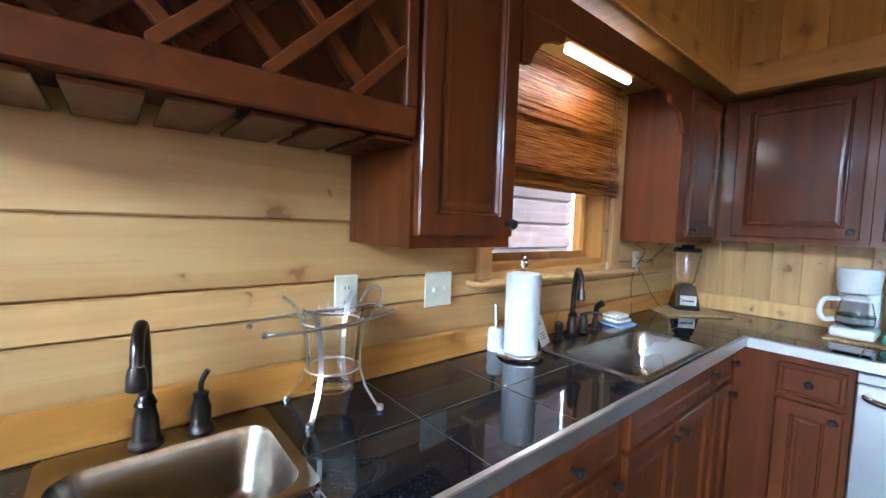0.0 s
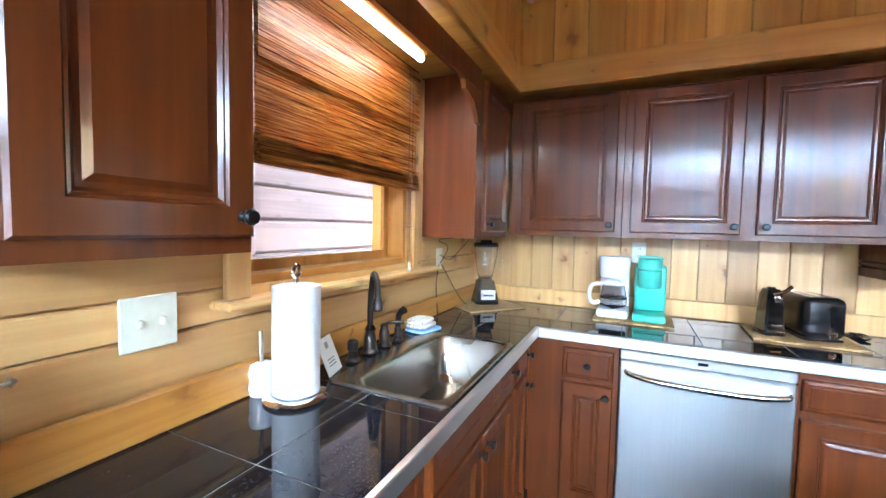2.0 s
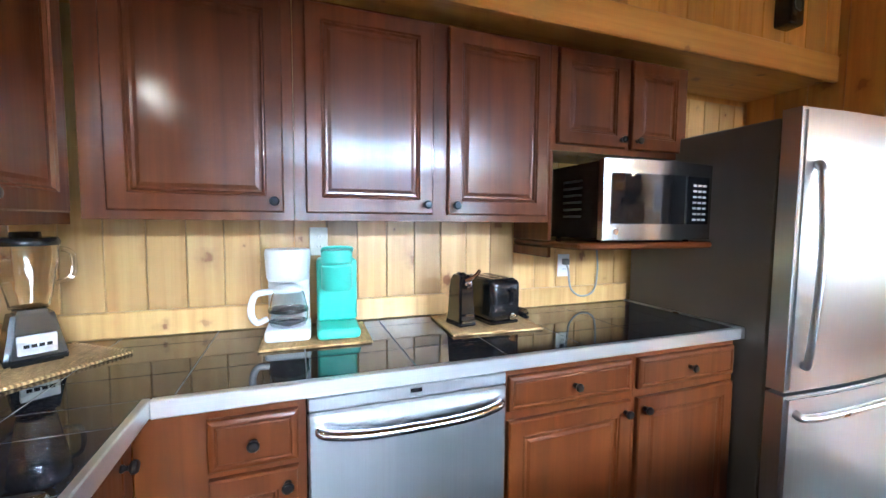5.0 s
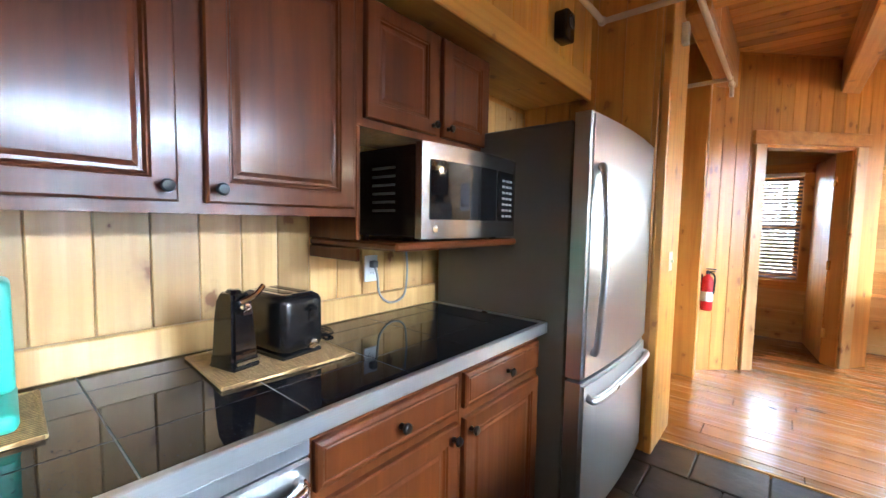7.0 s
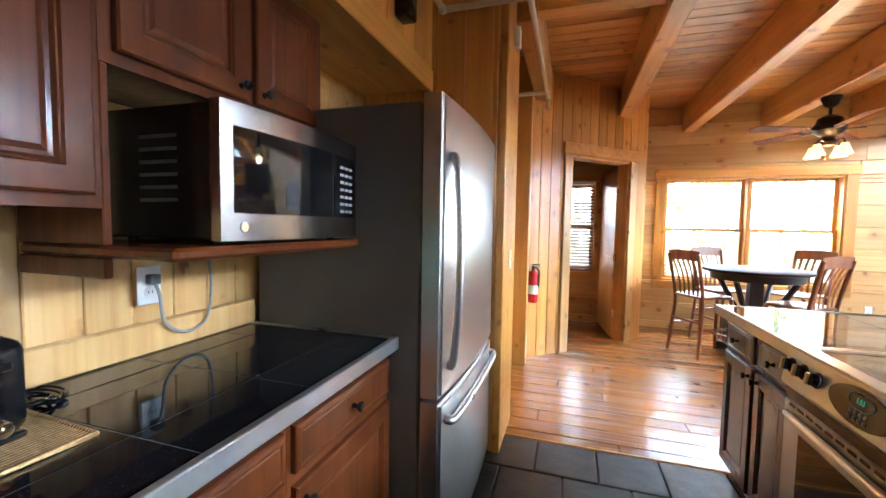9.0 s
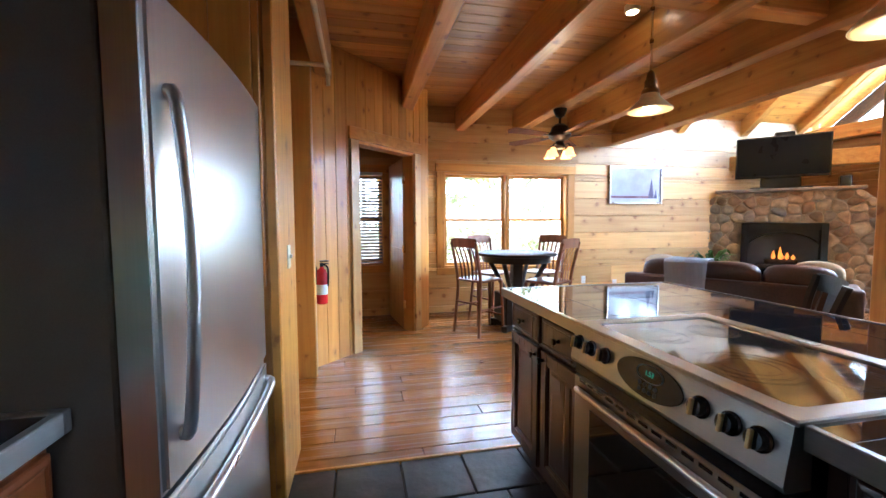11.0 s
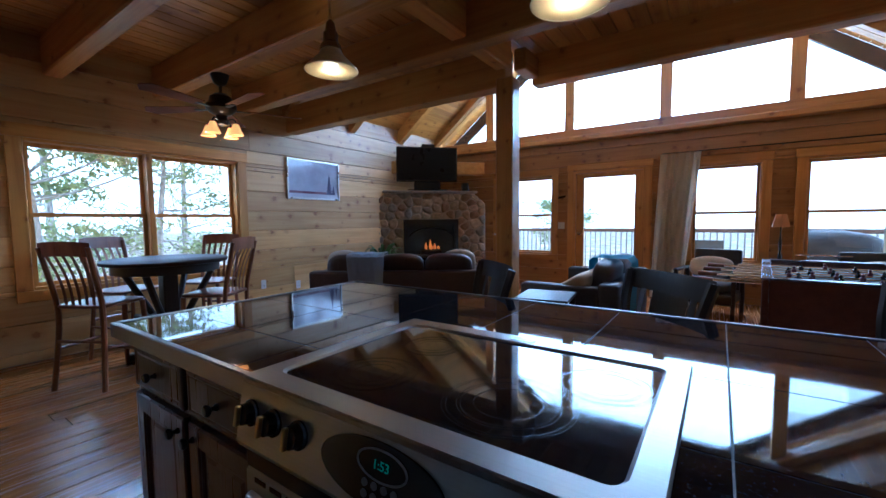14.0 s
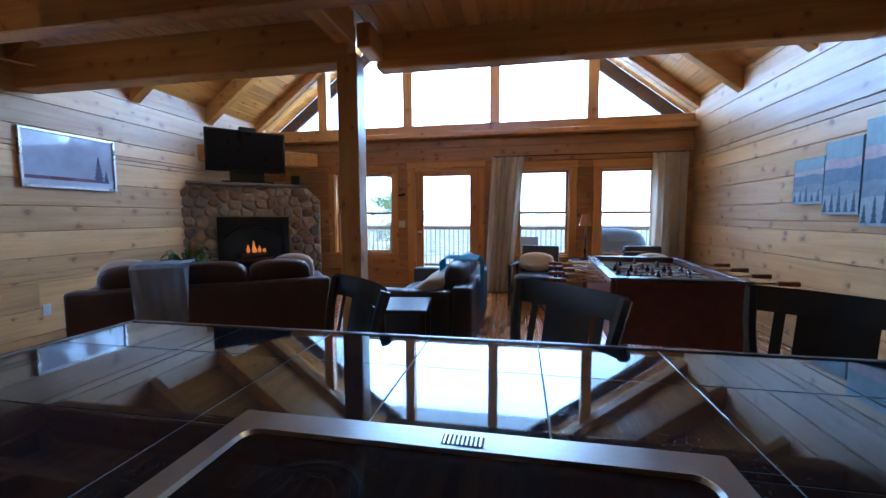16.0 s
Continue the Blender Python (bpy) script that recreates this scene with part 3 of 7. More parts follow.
def upright_boards(parent, m, lo, hi, z0, z1, step, mat, thick=0.018, gap=0.0008):
    """Upright boards on a wall: local x along it, -y into the room."""
    u = lo
    while u < hi - 0.02:
        w = min(step, hi - u)
        bm = bmesh.new()
        c = 0.0035
        prof = [(gap, 0), (gap, -thick + c), (c + gap, -thick), (w - c - gap, -thick), (w - gap, -thick + c), (w - gap, 0)]
        ends = [[bm.verts.new((a, b, z)) for a, b in prof] for z in (0, z1 - z0)]
        for i in range(6):
            j = (i + 1) % 6
            bm.faces.new([ends[0][j], ends[0][i], ends[1][i], ends[1][j]])
        bm.faces.new(ends[0])
        bm.faces.new(ends[1][::-1])
        bmesh.ops.recalc_face_normals(bm, faces=bm.faces[:])
        piece("board", mesh_of("board", bm, mat), parent, m @ pose(u, 0, z0))
        u += step


upright_boards(wall_e, E_M, -YN, 1.72, 0.9, 2.06, 0.128, splash_z)
fw = partition("wall_fridge_side", 3.09, XE, -2.16, -1.75, label="pine partition beside the fridge")
upright_boards(fw, pose(0, -1.75, 0, 0, 0, 180), -XE, -3.10, 1.0, 2.85, 0.16, pine_z)
struct("trim_partition_end", box(3.045, 3.089, -2.19, -1.735, 0, CEIL - 0.004, 0.006), pine_z, "pale pine end board of the partition", "trim")
hw = partition("wall_passage", 3.30, 3.42, -3.62, -2.161, label="pine board wall in the passage")
upright_boards(hw, pose(3.30, 0, 0, 0, 0, -90), 2.17, 3.28, 0, 2.85, 0.18, pine_z)
struct("trim_passage_post", box(3.06, 3.30, -3.36, -3.26, 0, CEIL - 0.004, 0.008), pine_z, "upright pine corner post", "trim")
pw = partition("wall_passage_end", 3.10, 3.22, -3.62, -3.361, label="pine board wall with the fire extinguisher")
upright_boards(pw, pose(3.10, 0, 0, 0, 0, -90), 3.362, 3.56, 0, 2.85, 0.10, pine_z)
# diagonal wall with the door to the side room: local x from the passage towards the dining wall
DG = pose(3.10, -3.52, 0, 0, 0, -135)
bm = bmesh.new()
box(0, 0.53, 0.0, 0.12, 0, CEIL - 0.003, 0, bm)
box(1.43, 1.74, 0.0, 0.12, 0, CEIL - 0.003, 0, bm)
box(0.53, 1.43, 0.0, 0.12, 2.06, CEIL - 0.003, 0, bm)
dw = struct("wall_diagonal", bm, pine_z, "slanting pine board wall with a doorway", "wall")
dw.matrix_basis = DG
upright_boards(dw, pose(0, 0, 0), 0.0, 0.53, 0, 2.83, 0.1325, pine_z)
upright_boards(dw, pose(0, 0, 0), 1.43, 1.66, 0, 2.83, 0.115, pine_z)
upright_boards(dw, pose(0, 0, 0), 0.53, 1.43, 2.06, 2.83, 0.128, pine_z)
dd = thing("door_2", "pine doorway with its panelled door standing open", "door", DG)
dd["kind"] = "structure"
part("casing", box(0.43, 0.542, -0.045, -0.0185, 0, 2.06, 0.006), splash_z, dd)
part("casing", box(1.418, 1.53, -0.045, -0.0185, 0, 2.06, 0.006), splash_z, dd)
part("head_casing", box(0.41, 1.55, -0.05, -0.0185, 2.061, 2.18, 0.006), pine_x, dd)
part("jamb", box(0.53, 0.555, -0.017, 0.12, 0, 2.06), pine_z, dd)
part("jamb", box(1.405, 1.43, -0.017, 0.12, 0, 2.06), pine_z, dd)
part("head_jamb", box(0.555, 1.405, -0.017, 0.12, 2.035, 2.06), pine_z, dd)
leaf = bmesh.new()
DR = [(0, 0.0), (0, -0.034), (0.003, -0.036), (0.11, -0.036), (0.125, -0.026), (0.135, -0.026), (0.17, -0.034)]
panel(0.80, 0.95, DR, leaf, 0, 0.01)
panel(0.80, 1.06, DR, leaf, 0, 0.962)
lo = part("door_leaf", leaf, pine_z, dd, "open panelled pine door", m=pose(1.40, 0.125, 0, 0, 0, 53))
for z in (1.72, 0.92, 0.26):
    part("hinge", box(1.382, 1.404, 0.095, 0.119, z, z + 0.09, 0.002), plain("hinge_brass", (0.75, 0.50, 0.18), 0.3, 1.0), dd)
part("handle", lathe([(0.03, 0), (0.03, 0.01), (0.011, 0.015), (0.011, 0.045), (0.028, 0.06), (0.0, 0.075)], 14, None, pose(0.74, -0.036, 0.98, 90, 0, 0)), chrome, lo, "metal door knob", True)
partition("wall_side_room", 1.90, 2.0, YS, -4.77, label="pine partition of the side room")
partition("wall_side_room_end", 3.80, 3.92, YS, -3.63, label="pine partition of the side room")
partition("wall_side_room_top", 3.223, 3.79, -3.72, -3.62, label="pine partition of the side room")
# soffit over the wall cabinets
sf = bmesh.new()
box(3.50, XE, -1.73, 1.44, 2.09, CEIL - 0.002, 0, sf)
box(XW + 5.0, XE, 1.441, YN, 2.09, CEIL - 0.002, 0, sf)
sfo = struct("ceiling_soffit", sf, pine_y, "boxed pine soffit over the wall cabinets", "soffit")
struct("trim_soffit", box(3.475, 3.499, -1.73, 1.44, 2.07, 2.20, 0.005), pine_y, "pine trim board along the soffit", "trim")
struct("trim_soffit_north", box(0.33, 3.499, 1.415, 1.440, 2.07, 2.20, 0.005), pine_x, "pine trim board along the soffit", "trim")
upright_boards(sfo, pose(3.50, 0, 0, 0, 0, -90), -1.42, 1.73, 2.202, 2.855, 0.16, pine_z, 0.015)
upright_boards(sfo, pose(0, 1.441, 0), 0.35, 3.48, 2.202, 2.855, 0.16, pine_z, 0.015)


# ---- kitchen cabinets ----
DOOR_RINGS = [(0, 0), (0, -0.016), (0.005, -0.021), (0.052, -0.021), (0.056, -0.016), (0.060, -0.017), (0.066, -0.010), (0.074, -0.0095), (0.085, -0.013)]
DRAWER_RINGS = [(0, 0), (0, -0.014), (0.004, -0.018), (0.012, -0.021), (0.016, -0.021), (0.020, -0.018), (0.024, -0.020)]


def knob(parent, x, y, z):
    k = lathe([(0.009, 0), (0.009, 0.004), (0.0055, 0.008), (0.0055, 0.014), (0.014, 0.02), (0.0155, 0.025), (0.012, 0.031), (0, 0.033)], 14, None, pose(x, y, z, 90, 0, 0))
    return part("knob", k, knob_black, parent, "dark bronze knob", True)


def cab_door(parent, x, z, w, h, side, rings=DOOR_RINGS, name="door", low=True, mat=None, knob_x=None):
    """A raised-panel front at (x, z); side: -1 or 1 for the knob's edge, 0 for the middle."""
    dr = part(name, panel(w, h, rings, None, x, z), mat or cherry, parent)
    kx = x + w / 2 if side == 0 else (x + 0.028 if side < 0 else x + w - 0.028)
    kz = z + h / 2 if side == 0 else (z + 0.035 if low else z + h - 0.04)
    knob(dr, kx, -0.021, kz)
    return dr


def base_unit(name, m, w, fronts, label, depth=0.59, group="kitchen base cabinets", mat=None, sunk=False):
    """A base cabinet: carcass, plinth and fronts (kind, x, z, w, h, knob side)."""
    c = thing(name, label, "cabinet", m, group)
    mt = mat or cherry
    top = 0.868 if not sunk else 0.70
    part("carcass", box(0.0005, w - 0.0005, 0.0, depth, 0.10, top), mt, c)
    if sunk:
        part("face_rail", box(0.0005, w - 0.0005, 0.0, 0.012, 0.7005, 0.868), mt, c)
    part("plinth", box(0.001, w - 0.001, 0.06, depth, 0.0, 0.099), mt, c)
    for kind, x, z, fw_, fh, side in fronts:
        cab_door(c, x, z, fw_, fh, side, DRAWER_RINGS if kind == "drawer" else DOOR_RINGS, kind, False, mt)
    return c


def wall_unit(name, m, w, z0, z1, fronts, label, depth=0.30, group="kitchen wall cabinets"):
    c = thing(name, label, "cabinet", m, group)
    part("carcass", box(0.0005, w - 0.0005, 0.0, depth, z0, z1), cherry, c)
    for x, z, fw_, fh, side in fronts:
        cab_door(c, x, z, fw_, fh, side)
    return c


def east(u, x=3.305):
    """Cabinet pose on the east wall at y = u, fronts at x."""
    return pose(x, u, 0, 0, 0, -90)


base_unit("base_cabinet", east(1.294), 0.396, [("drawer", 0.160, 0.695, 0.215, 0.138, 0), ("door", 0.160, 0.12, 0.215, 0.555, 1)], "cherry base cabinet with one drawer beside the dishwasher")
base_unit("base_cabinet", east(0.288), 0.543, [("drawer", 0.012, 0.718, 0.509, 0.118, 0), ("door", 0.012, 0.12, 0.509, 0.565, 1)], "cherry base cabinet with drawer and panelled door")
base_unit("base_cabinet", east(-0.2555), 0.535, [("drawer", 0.014, 0.718, 0.507, 0.118, 0), ("door", 0.014, 0.12, 0.507, 0.565, -1)], "cherry base cabinet beside the fridge")
YF = 1.295
base_unit("base_cabinet", pose(2.99, YF, 0), 0.314, [("drawer", 0.03, 0.725, 0.19, 0.12, 1), ("door", 0.03, 0.12, 0.19, 0.585, 1)], "narrow cherry corner cabinet", depth=0.50)
base_unit("sink_cabinet", pose(2.20, YF, 0), 0.789, [("drawer_front", 0.03, 0.725, 0.73, 0.12, 2), ("door", 0.03, 0.12, 0.355, 0.585, 1), ("door", 0.405, 0.12, 0.355, 0.585, -1)], "cherry sink cabinet with two doors", depth=0.50, sunk=True)
base_unit("base_cabinet", pose(1.66, YF, 0), 0.539, [("drawer", 0.03, 0.725, 0.48, 0.12, 0), ("door", 0.03, 0.12, 0.48, 0.585, 1)], "cherry base cabinet below the glass holder", depth=0.50)
base_unit("base_cabinet", pose(0.86, YF, 0), 0.799, [("drawer", 0.03, 0.725, 0.74, 0.12, 0), ("door", 0.03, 0.12, 0.36, 0.585, 1), ("door", 0.41, 0.12, 0.36, 0.585, -1)], "cherry base cabinet under the bar sink", depth=0.50, sunk=True)

ZU0, ZU1 = 1.335, 2.068
XU = 3.63
wall_unit("wall_cabinet", east(1.499, XU), 0.579, ZU0, ZU1, [(0.065, 1.362, 0.482, 0.693, 1)], "tall cherry corner wall cabinet with a panelled door")
wall_unit("wall_cabinet", east(0.919, XU), 1.009, ZU0, ZU1, [(0.036, 1.362, 0.452, 0.693, 1), (0.548, 1.362, 0.441, 0.693, -1)], "cherry wall cabinet with two panelled doors")
wall_unit("wall_cabinet", east(-0.0905, XU), 0.77, 1.64, ZU1, [(0.028, 1.668, 0.358, 0.392, 1), (0.421, 1.668, 0.318, 0.392, -1)], "short cherry cabinet over the microwave")
wall_unit("wall_cabinet", pose(1.595, 1.52, 0), 0.345, ZU0 - 0.02, ZU1, [(0.012, 1.345, 0.325, 0.70, 1)], "tall cherry wall cabinet beside the window")
wall_unit("wall_cabinet", pose(3.12, 1.52, 0), 0.50, ZU0 - 0.015, ZU1, [(0.09, 1.352, 0.37, 0.70, -1)], "cherry wall cabinet with a narrow door by the window")
# microwave shelf
ms = thing("microwave_shelf", "cherry shelf under the short wall cabinet", "shelf", east(-0.091, XU))
part("board", box(0.0, 0.74, -0.20, 0.29, 1.229, 1.2565, 0.008), cherry_h, ms)
part("cheek", box(-0.0, 0.018, -0.0, 0.29, 1.185, 1.2285, 0.003), cherry, ms)
part("cheek", box(0.0, 0.018, -0.0, 0.29, 1.257, 1.6395, 0.003), cherry, ms)

# worktops: steel edge, tile bed and tiles
def rects_minus(r, holes):
    """A rectangle (x0, x1, y0, y1) without holes, as rectangles."""
    out = [r]
    for a, b, c, d_ in holes:
        nxt = []
        for x0, x1, y0, y1 in out:
            if b <= x0 or a >= x1 or d_ <= y0 or c >= y1:
                nxt.append((x0, x1, y0, y1))
                continue
            if a > x0:
                nxt.append((x0, a, y0, y1))
            if b < x1:
                nxt.append((b, x1, y0, y1))
            if c > y0:
                nxt.append((max(x0, a), min(x1, b), y0, c))
            if d_ < y1:
                nxt.append((max(x0, a), min(x1, b), d_, y1))
        out = nxt
    return [q for q in out if q[1] - q[0] > 0.006 and q[3] - q[2] > 0.006]


SINK_A = (0.95, 1.35, 1.40, 1.765)
SINK_B = (2.31, 2.95, 1.275, 1.665)
STOVE = (1.395, 1.96, -1.187, -0.442)
ISL = (0.92, 1.92, -1.96, 0.36)


def inner(r, k=0.012):
    return (r[0] + k, r[1] - k, r[2] + k, r[3] - k)


def tiled_top(name, rects, holes, lines_x, lines_y, z, label):
    """A worktop: a grey bed with black tiles cut along the grout lines."""
    w = thing(name, label, "worktop")
    for r in rects:
        for q in rects_minus(r, holes):
            part("bed", box(q[0], q[1], q[2], q[3], z - 0.04, z - 0.0012), grout, w)
    for r in rects:
        xs = sorted({r[0], r[1], *[v for v in lines_x if r[0] + 0.02 < v < r[1] - 0.02]})
        ys = sorted({r[2], r[3], *[v for v in lines_y if r[2] + 0.02 < v < r[3] - 0.02]})
        for x0, x1 in zip(xs, xs[1:]):
            for y0, y1 in zip(ys, ys[1:]):
                for q in rects_minus((x0, x1, y0, y1), holes):
                    piece("tile", mesh_of("tile", box(q[0] + 0.0015, q[1] - 0.0015, q[2] + 0.0015, q[3] - 0.0015, z - 0.0039, z, 0.0008), granite), w)
    return w


wt = tiled_top("worktop", [(0.80, 3.285, 1.265, 1.818), (3.285, 3.925, -0.775, 1.818)], [inner(SINK_A), inner(SINK_B)],
               [1.02 + 0.305 * i for i in range(12)], [-0.63 + 0.305 * i for i in range(9)], 0.910, "L-shaped worktop of polished black granite tiles with steel edging")
part("edging", box(0.80, 3.284, 1.245, 1.2645, 0.868, 0.914, 0.003), steel_edge, wt, "brushed steel edge strip")
part("edging", box(3.262, 3.2845, -0.775, 1.244, 0.868, 0.914, 0.003), steel_edge, wt, "brushed steel edge strip")
part("end_strip", box(3.262, 3.92, -0.7965, -0.7755, 0.868, 0.914, 0.003), steel_h, wt)
struct("trim_backsplash_east", box(3.885, 3.911, -0.79, 1.795, 0.911, 1.005, 0.005), splash_z, "pine upstand board along the worktop", "trim")
struct("trim_backsplash_north", box(0.82, 3.884, 1.772, 1.796, 0.911, 1.005, 0.005), wood("pine_upstand", *PINE, "x", 0.35, 0.8, coat=0.3), "pine upstand board along the worktop", "trim")

it = tiled_top("island_worktop", [ISL], [inner(STOVE, 0.02)], [1.13 + 0.305 * i for i in range(3)], [-1.56 + 0.2945 * i for i in range(7)], 0.910, "island worktop of polished black granite tiles")
part("edging", box(ISL[1] + 0.0005, ISL[1] + 0.02, ISL[2], STOVE[2] - 0.002, 0.866, 0.913, 0.003), range_steel, it, "dark brushed steel edge strip")
part("edging", box(ISL[1] + 0.0005, ISL[1] + 0.02, STOVE[3] + 0.002, ISL[3], 0.866, 0.913, 0.003), range_steel, it, "dark brushed steel edge strip")
part("edging", box(ISL[0], ISL[1] + 0.02, ISL[2] - 0.02, ISL[2] - 0.0005, 0.866, 0.913, 0.003), range_steel, it, "dark brushed steel edge strip")
part("edging", box(ISL[0] - 0.02, ISL[0] - 0.0005, ISL[2] - 0.02, ISL[3], 0.866, 0.913, 0.003), dark_wood, it)
cherry_dark = wood("dark_cherry_island", (0.03, 0.010, 0.006), (0.045, 0.014, 0.008), (0.065, 0.02, 0.011), "z", 0.3, 0, coat=0.35)


def west_face(u):
    return pose(1.885, u, 0, 0, 0, 90)


base_unit("island_cabinet", west_face(-1.94), 0.745, [("drawer", 0.03, 0.715, 0.325, 0.13, 0), ("drawer", 0.385, 0.715, 0.33, 0.13, 0), ("door", 0.03, 0.12, 0.325, 0.575, 1), ("door", 0.385, 0.12, 0.33, 0.575, -1)],
          "dark cherry island cabinet with two drawers and two doors", depth=0.49, group="island cabinets", mat=cherry_dark)
base_unit("island_cabinet", west_face(-0.435), 0.775, [("drawer", 0.05, 0.715, 0.695, 0.13, 0), ("door", 0.03, 0.12, 0.325, 0.575, 1), ("door", 0.375, 0.12, 0.33, 0.575, -1)],
          "dark cherry island cabinet beside the range", depth=0.49, group="island cabinets", mat=cherry_dark)
tagged(part("panelling", box(1.30, 1.379, -1.94, 0.34, 0.0, 0.868, 0.004), cherry_dark), "dark cherry panelling behind the kitchen island", "panelling", "", "structure")

# ---- range in the island (local x along the front, -y towards the cook) ----
rg = thing("range", "stainless steel range with black glass hob and display", "cooker", pose(1.905, -1.182, 0, 0, 0, 90))
W = 0.735
part("body", box(0.002, W - 0.002, 0.0, 0.50, 0.05, 0.868), black_plastic, rg)
def rounded(bm, x0, x1, y0, y1, r, z):
    """A closed loop of points round a rectangle with round corners."""
    out = []
    for cx, cy, st in ((x1 - r, y1 - r, 0), (x0 + r, y1 - r, 90), (x0 + r, y0 + r, 180), (x1 - r, y0 + r, 270)):
        for k in range(7):
            a = radians(st + 15 * k)
            out.append(bm.verts.new((cx + r * math.cos(a), cy + r * math.sin(a), z)))
    return out


rim = bmesh.new()
loops = [rounded(rim, -0.005, W + 0.005, -0.045, 0.508, 0.006, 0.908), rounded(rim, -0.005, W + 0.005, -0.045, 0.508, 0.006, 0.916), rounded(rim, -0.002, W + 0.002, -0.042, 0.505, 0.006, 0.9195),
         rounded(rim, 0.036, W - 0.036, 0.008, 0.454, 0.026, 0.9195), rounded(rim, 0.042, W - 0.042, 0.014, 0.449, 0.024, 0.9145)]
for p_, q_ in zip(loops, loops[1:]):
    for i in range(len(p_)):
        rim.faces.new([p_[i], p_[(i + 1) % len(p_)], q_[(i + 1) % len(q_)], q_[i]])
bmesh.ops.recalc_face_normals(rim, faces=rim.faces[:])
part("hob_rim", rim, rim_steel, rg, "polished steel rim")
hob = part("hob_glass", box(0.040, W - 0.040, 0.010, 0.452, 0.898, 0.9145, 0.001), black_gloss, rg, "black glass hob")
ring_mat = plain("hob_ring_print", (0.015, 0.0145, 0.015), 0.13, 0.0, 0.4)
for x, y, r in ((0.20, 0.12, 0.09), (0.20, 0.33, 0.075), (0.49, 0.145, 0.115), (0.61, 0.31, 0.085)):
    b = bmesh.new()
    for k in (1.0, 0.94, 0.78, 0.72, 0.52):
        seg = 48
        o = [[b.verts.new((x + q * math.cos(2 * math.pi * i / seg), y + q * math.sin(2 * math.pi * i / seg), 0.9148)) for i in range(seg)] for q in (r * k, r * k - 0.0025)]
        for i in range(seg):
            b.faces.new([o[0][i], o[0][(i + 1) % seg], o[1][(i + 1) % seg], o[1][i]])
    part("burner_ring", b, ring_mat, hob)
vent = part("hob_vent", box(0.345, 0.407, 0.462, 0.490, 0.9197, 0.9203), black_plastic, rg)
for i in range(9):
    part("slat", box(0.3475 + i * 0.0066, 0.3505 + i * 0.0066, 0.464, 0.488, 0.9204, 0.9215, 0.0004), steel_h, vent)
# slanted control panel
cp = bmesh.new()
prof = [(-0.045, 0.907), (-0.064, 0.795), (-0.059, 0.783), (0.0, 0.783), (0.0, 0.907)]
e = [[cp.verts.new((x, y, z)) for y, z in prof] for x in (0.0, W)]
for i in range(5):
    cp.faces.new([e[0][i], e[0][(i + 1) % 5], e[1][(i + 1) % 5], e[1][i]])
cp.faces.new(e[0][::-1])
cp.faces.new(e[1])
bmesh.ops.recalc_face_normals(cp, faces=cp.faces[:])
ctl = part("control_panel", cp, range_steel, rg, "brushed steel control panel")
def on_panel(x, s, out=0.0):
    """A pose on the slanted panel: s from its lower edge; local -y is its outward side."""
    a = math.atan2(0.019, 0.112)
    return pose(x, -0.064 + s * math.sin(a), 0.795 + s * math.cos(a), -math.degrees(a)) @ pose(0, -out, 0)


for x in (0.043, 0.115, 0.190, 0.546, 0.621, 0.684):
    k = part("dial", lathe([(0.025, 0), (0.025, 0.004), (0.021, 0.006), (0.019, 0.022), (0.0, 0.024)], 20, None, pose(0, 0, 0, 90, 0, 0)), black_plastic, ctl, "round black dial", True, on_panel(x, 0.063, 0.0005))
    part("grip", box(-0.0045, 0.0045, -0.034, -0.0235, -0.019, 0.019, 0.002), plain("grip_brass", (0.50, 0.36, 0.15), 0.3, 0.8), k, "metal grip bar")
ov = lathe([(0.0, 0), (0.122, 0), (0.122, 0.004), (0.0, 0.005)], 40, None, Matrix.Diagonal((1, 1, 0.40, 1)) @ pose(0, 0, 0, 90, 0, 0))
disp = part("display_oval", ov, black_plastic, ctl, "oval black display field", True, on_panel(0.377, 0.060, 0.0008))
part("display_rim", tube([(0.048 * math.cos(radians(20 * i)), 0, 0.022 * math.sin(radians(20 * i))) for i in range(19)], 0.0016, 6), grout, disp, "", True, pose(0.01, -0.0055, 0.017))
for i in range(8):
    a = i % 4
    part("button", lathe([(0.0062, 0), (0.0062, 0.006), (0, 0.007)], 10, None, pose(0, 0, 0, 90, 0, 0)), grey_side, disp, "", False, pose(-0.020 + 0.019 * a, 0, -0.014 - 0.016 * (i // 4)))


def letters(name, text, size, mat, parent, m, depth=0.0004, align="CENTER"):
    cu = bpy.data.curves.new(name, "FONT")
    cu.body, cu.size, cu.extrude, cu.align_x, cu.align_y = text, size, depth, align, "CENTER"
    tmp = bpy.data.objects.new(name, cu)
    scene.collection.objects.link(tmp)
    me = bpy.data.meshes.new_from_object(tmp.evaluated_get(bpy.context.evaluated_depsgraph_get()))
    bpy.data.objects.remove(tmp)
    me.materials.clear()
    me.materials.append(mat)
    ob = new(name, me)
    ob.parent = parent
    ob.matrix_basis = m
    return ob


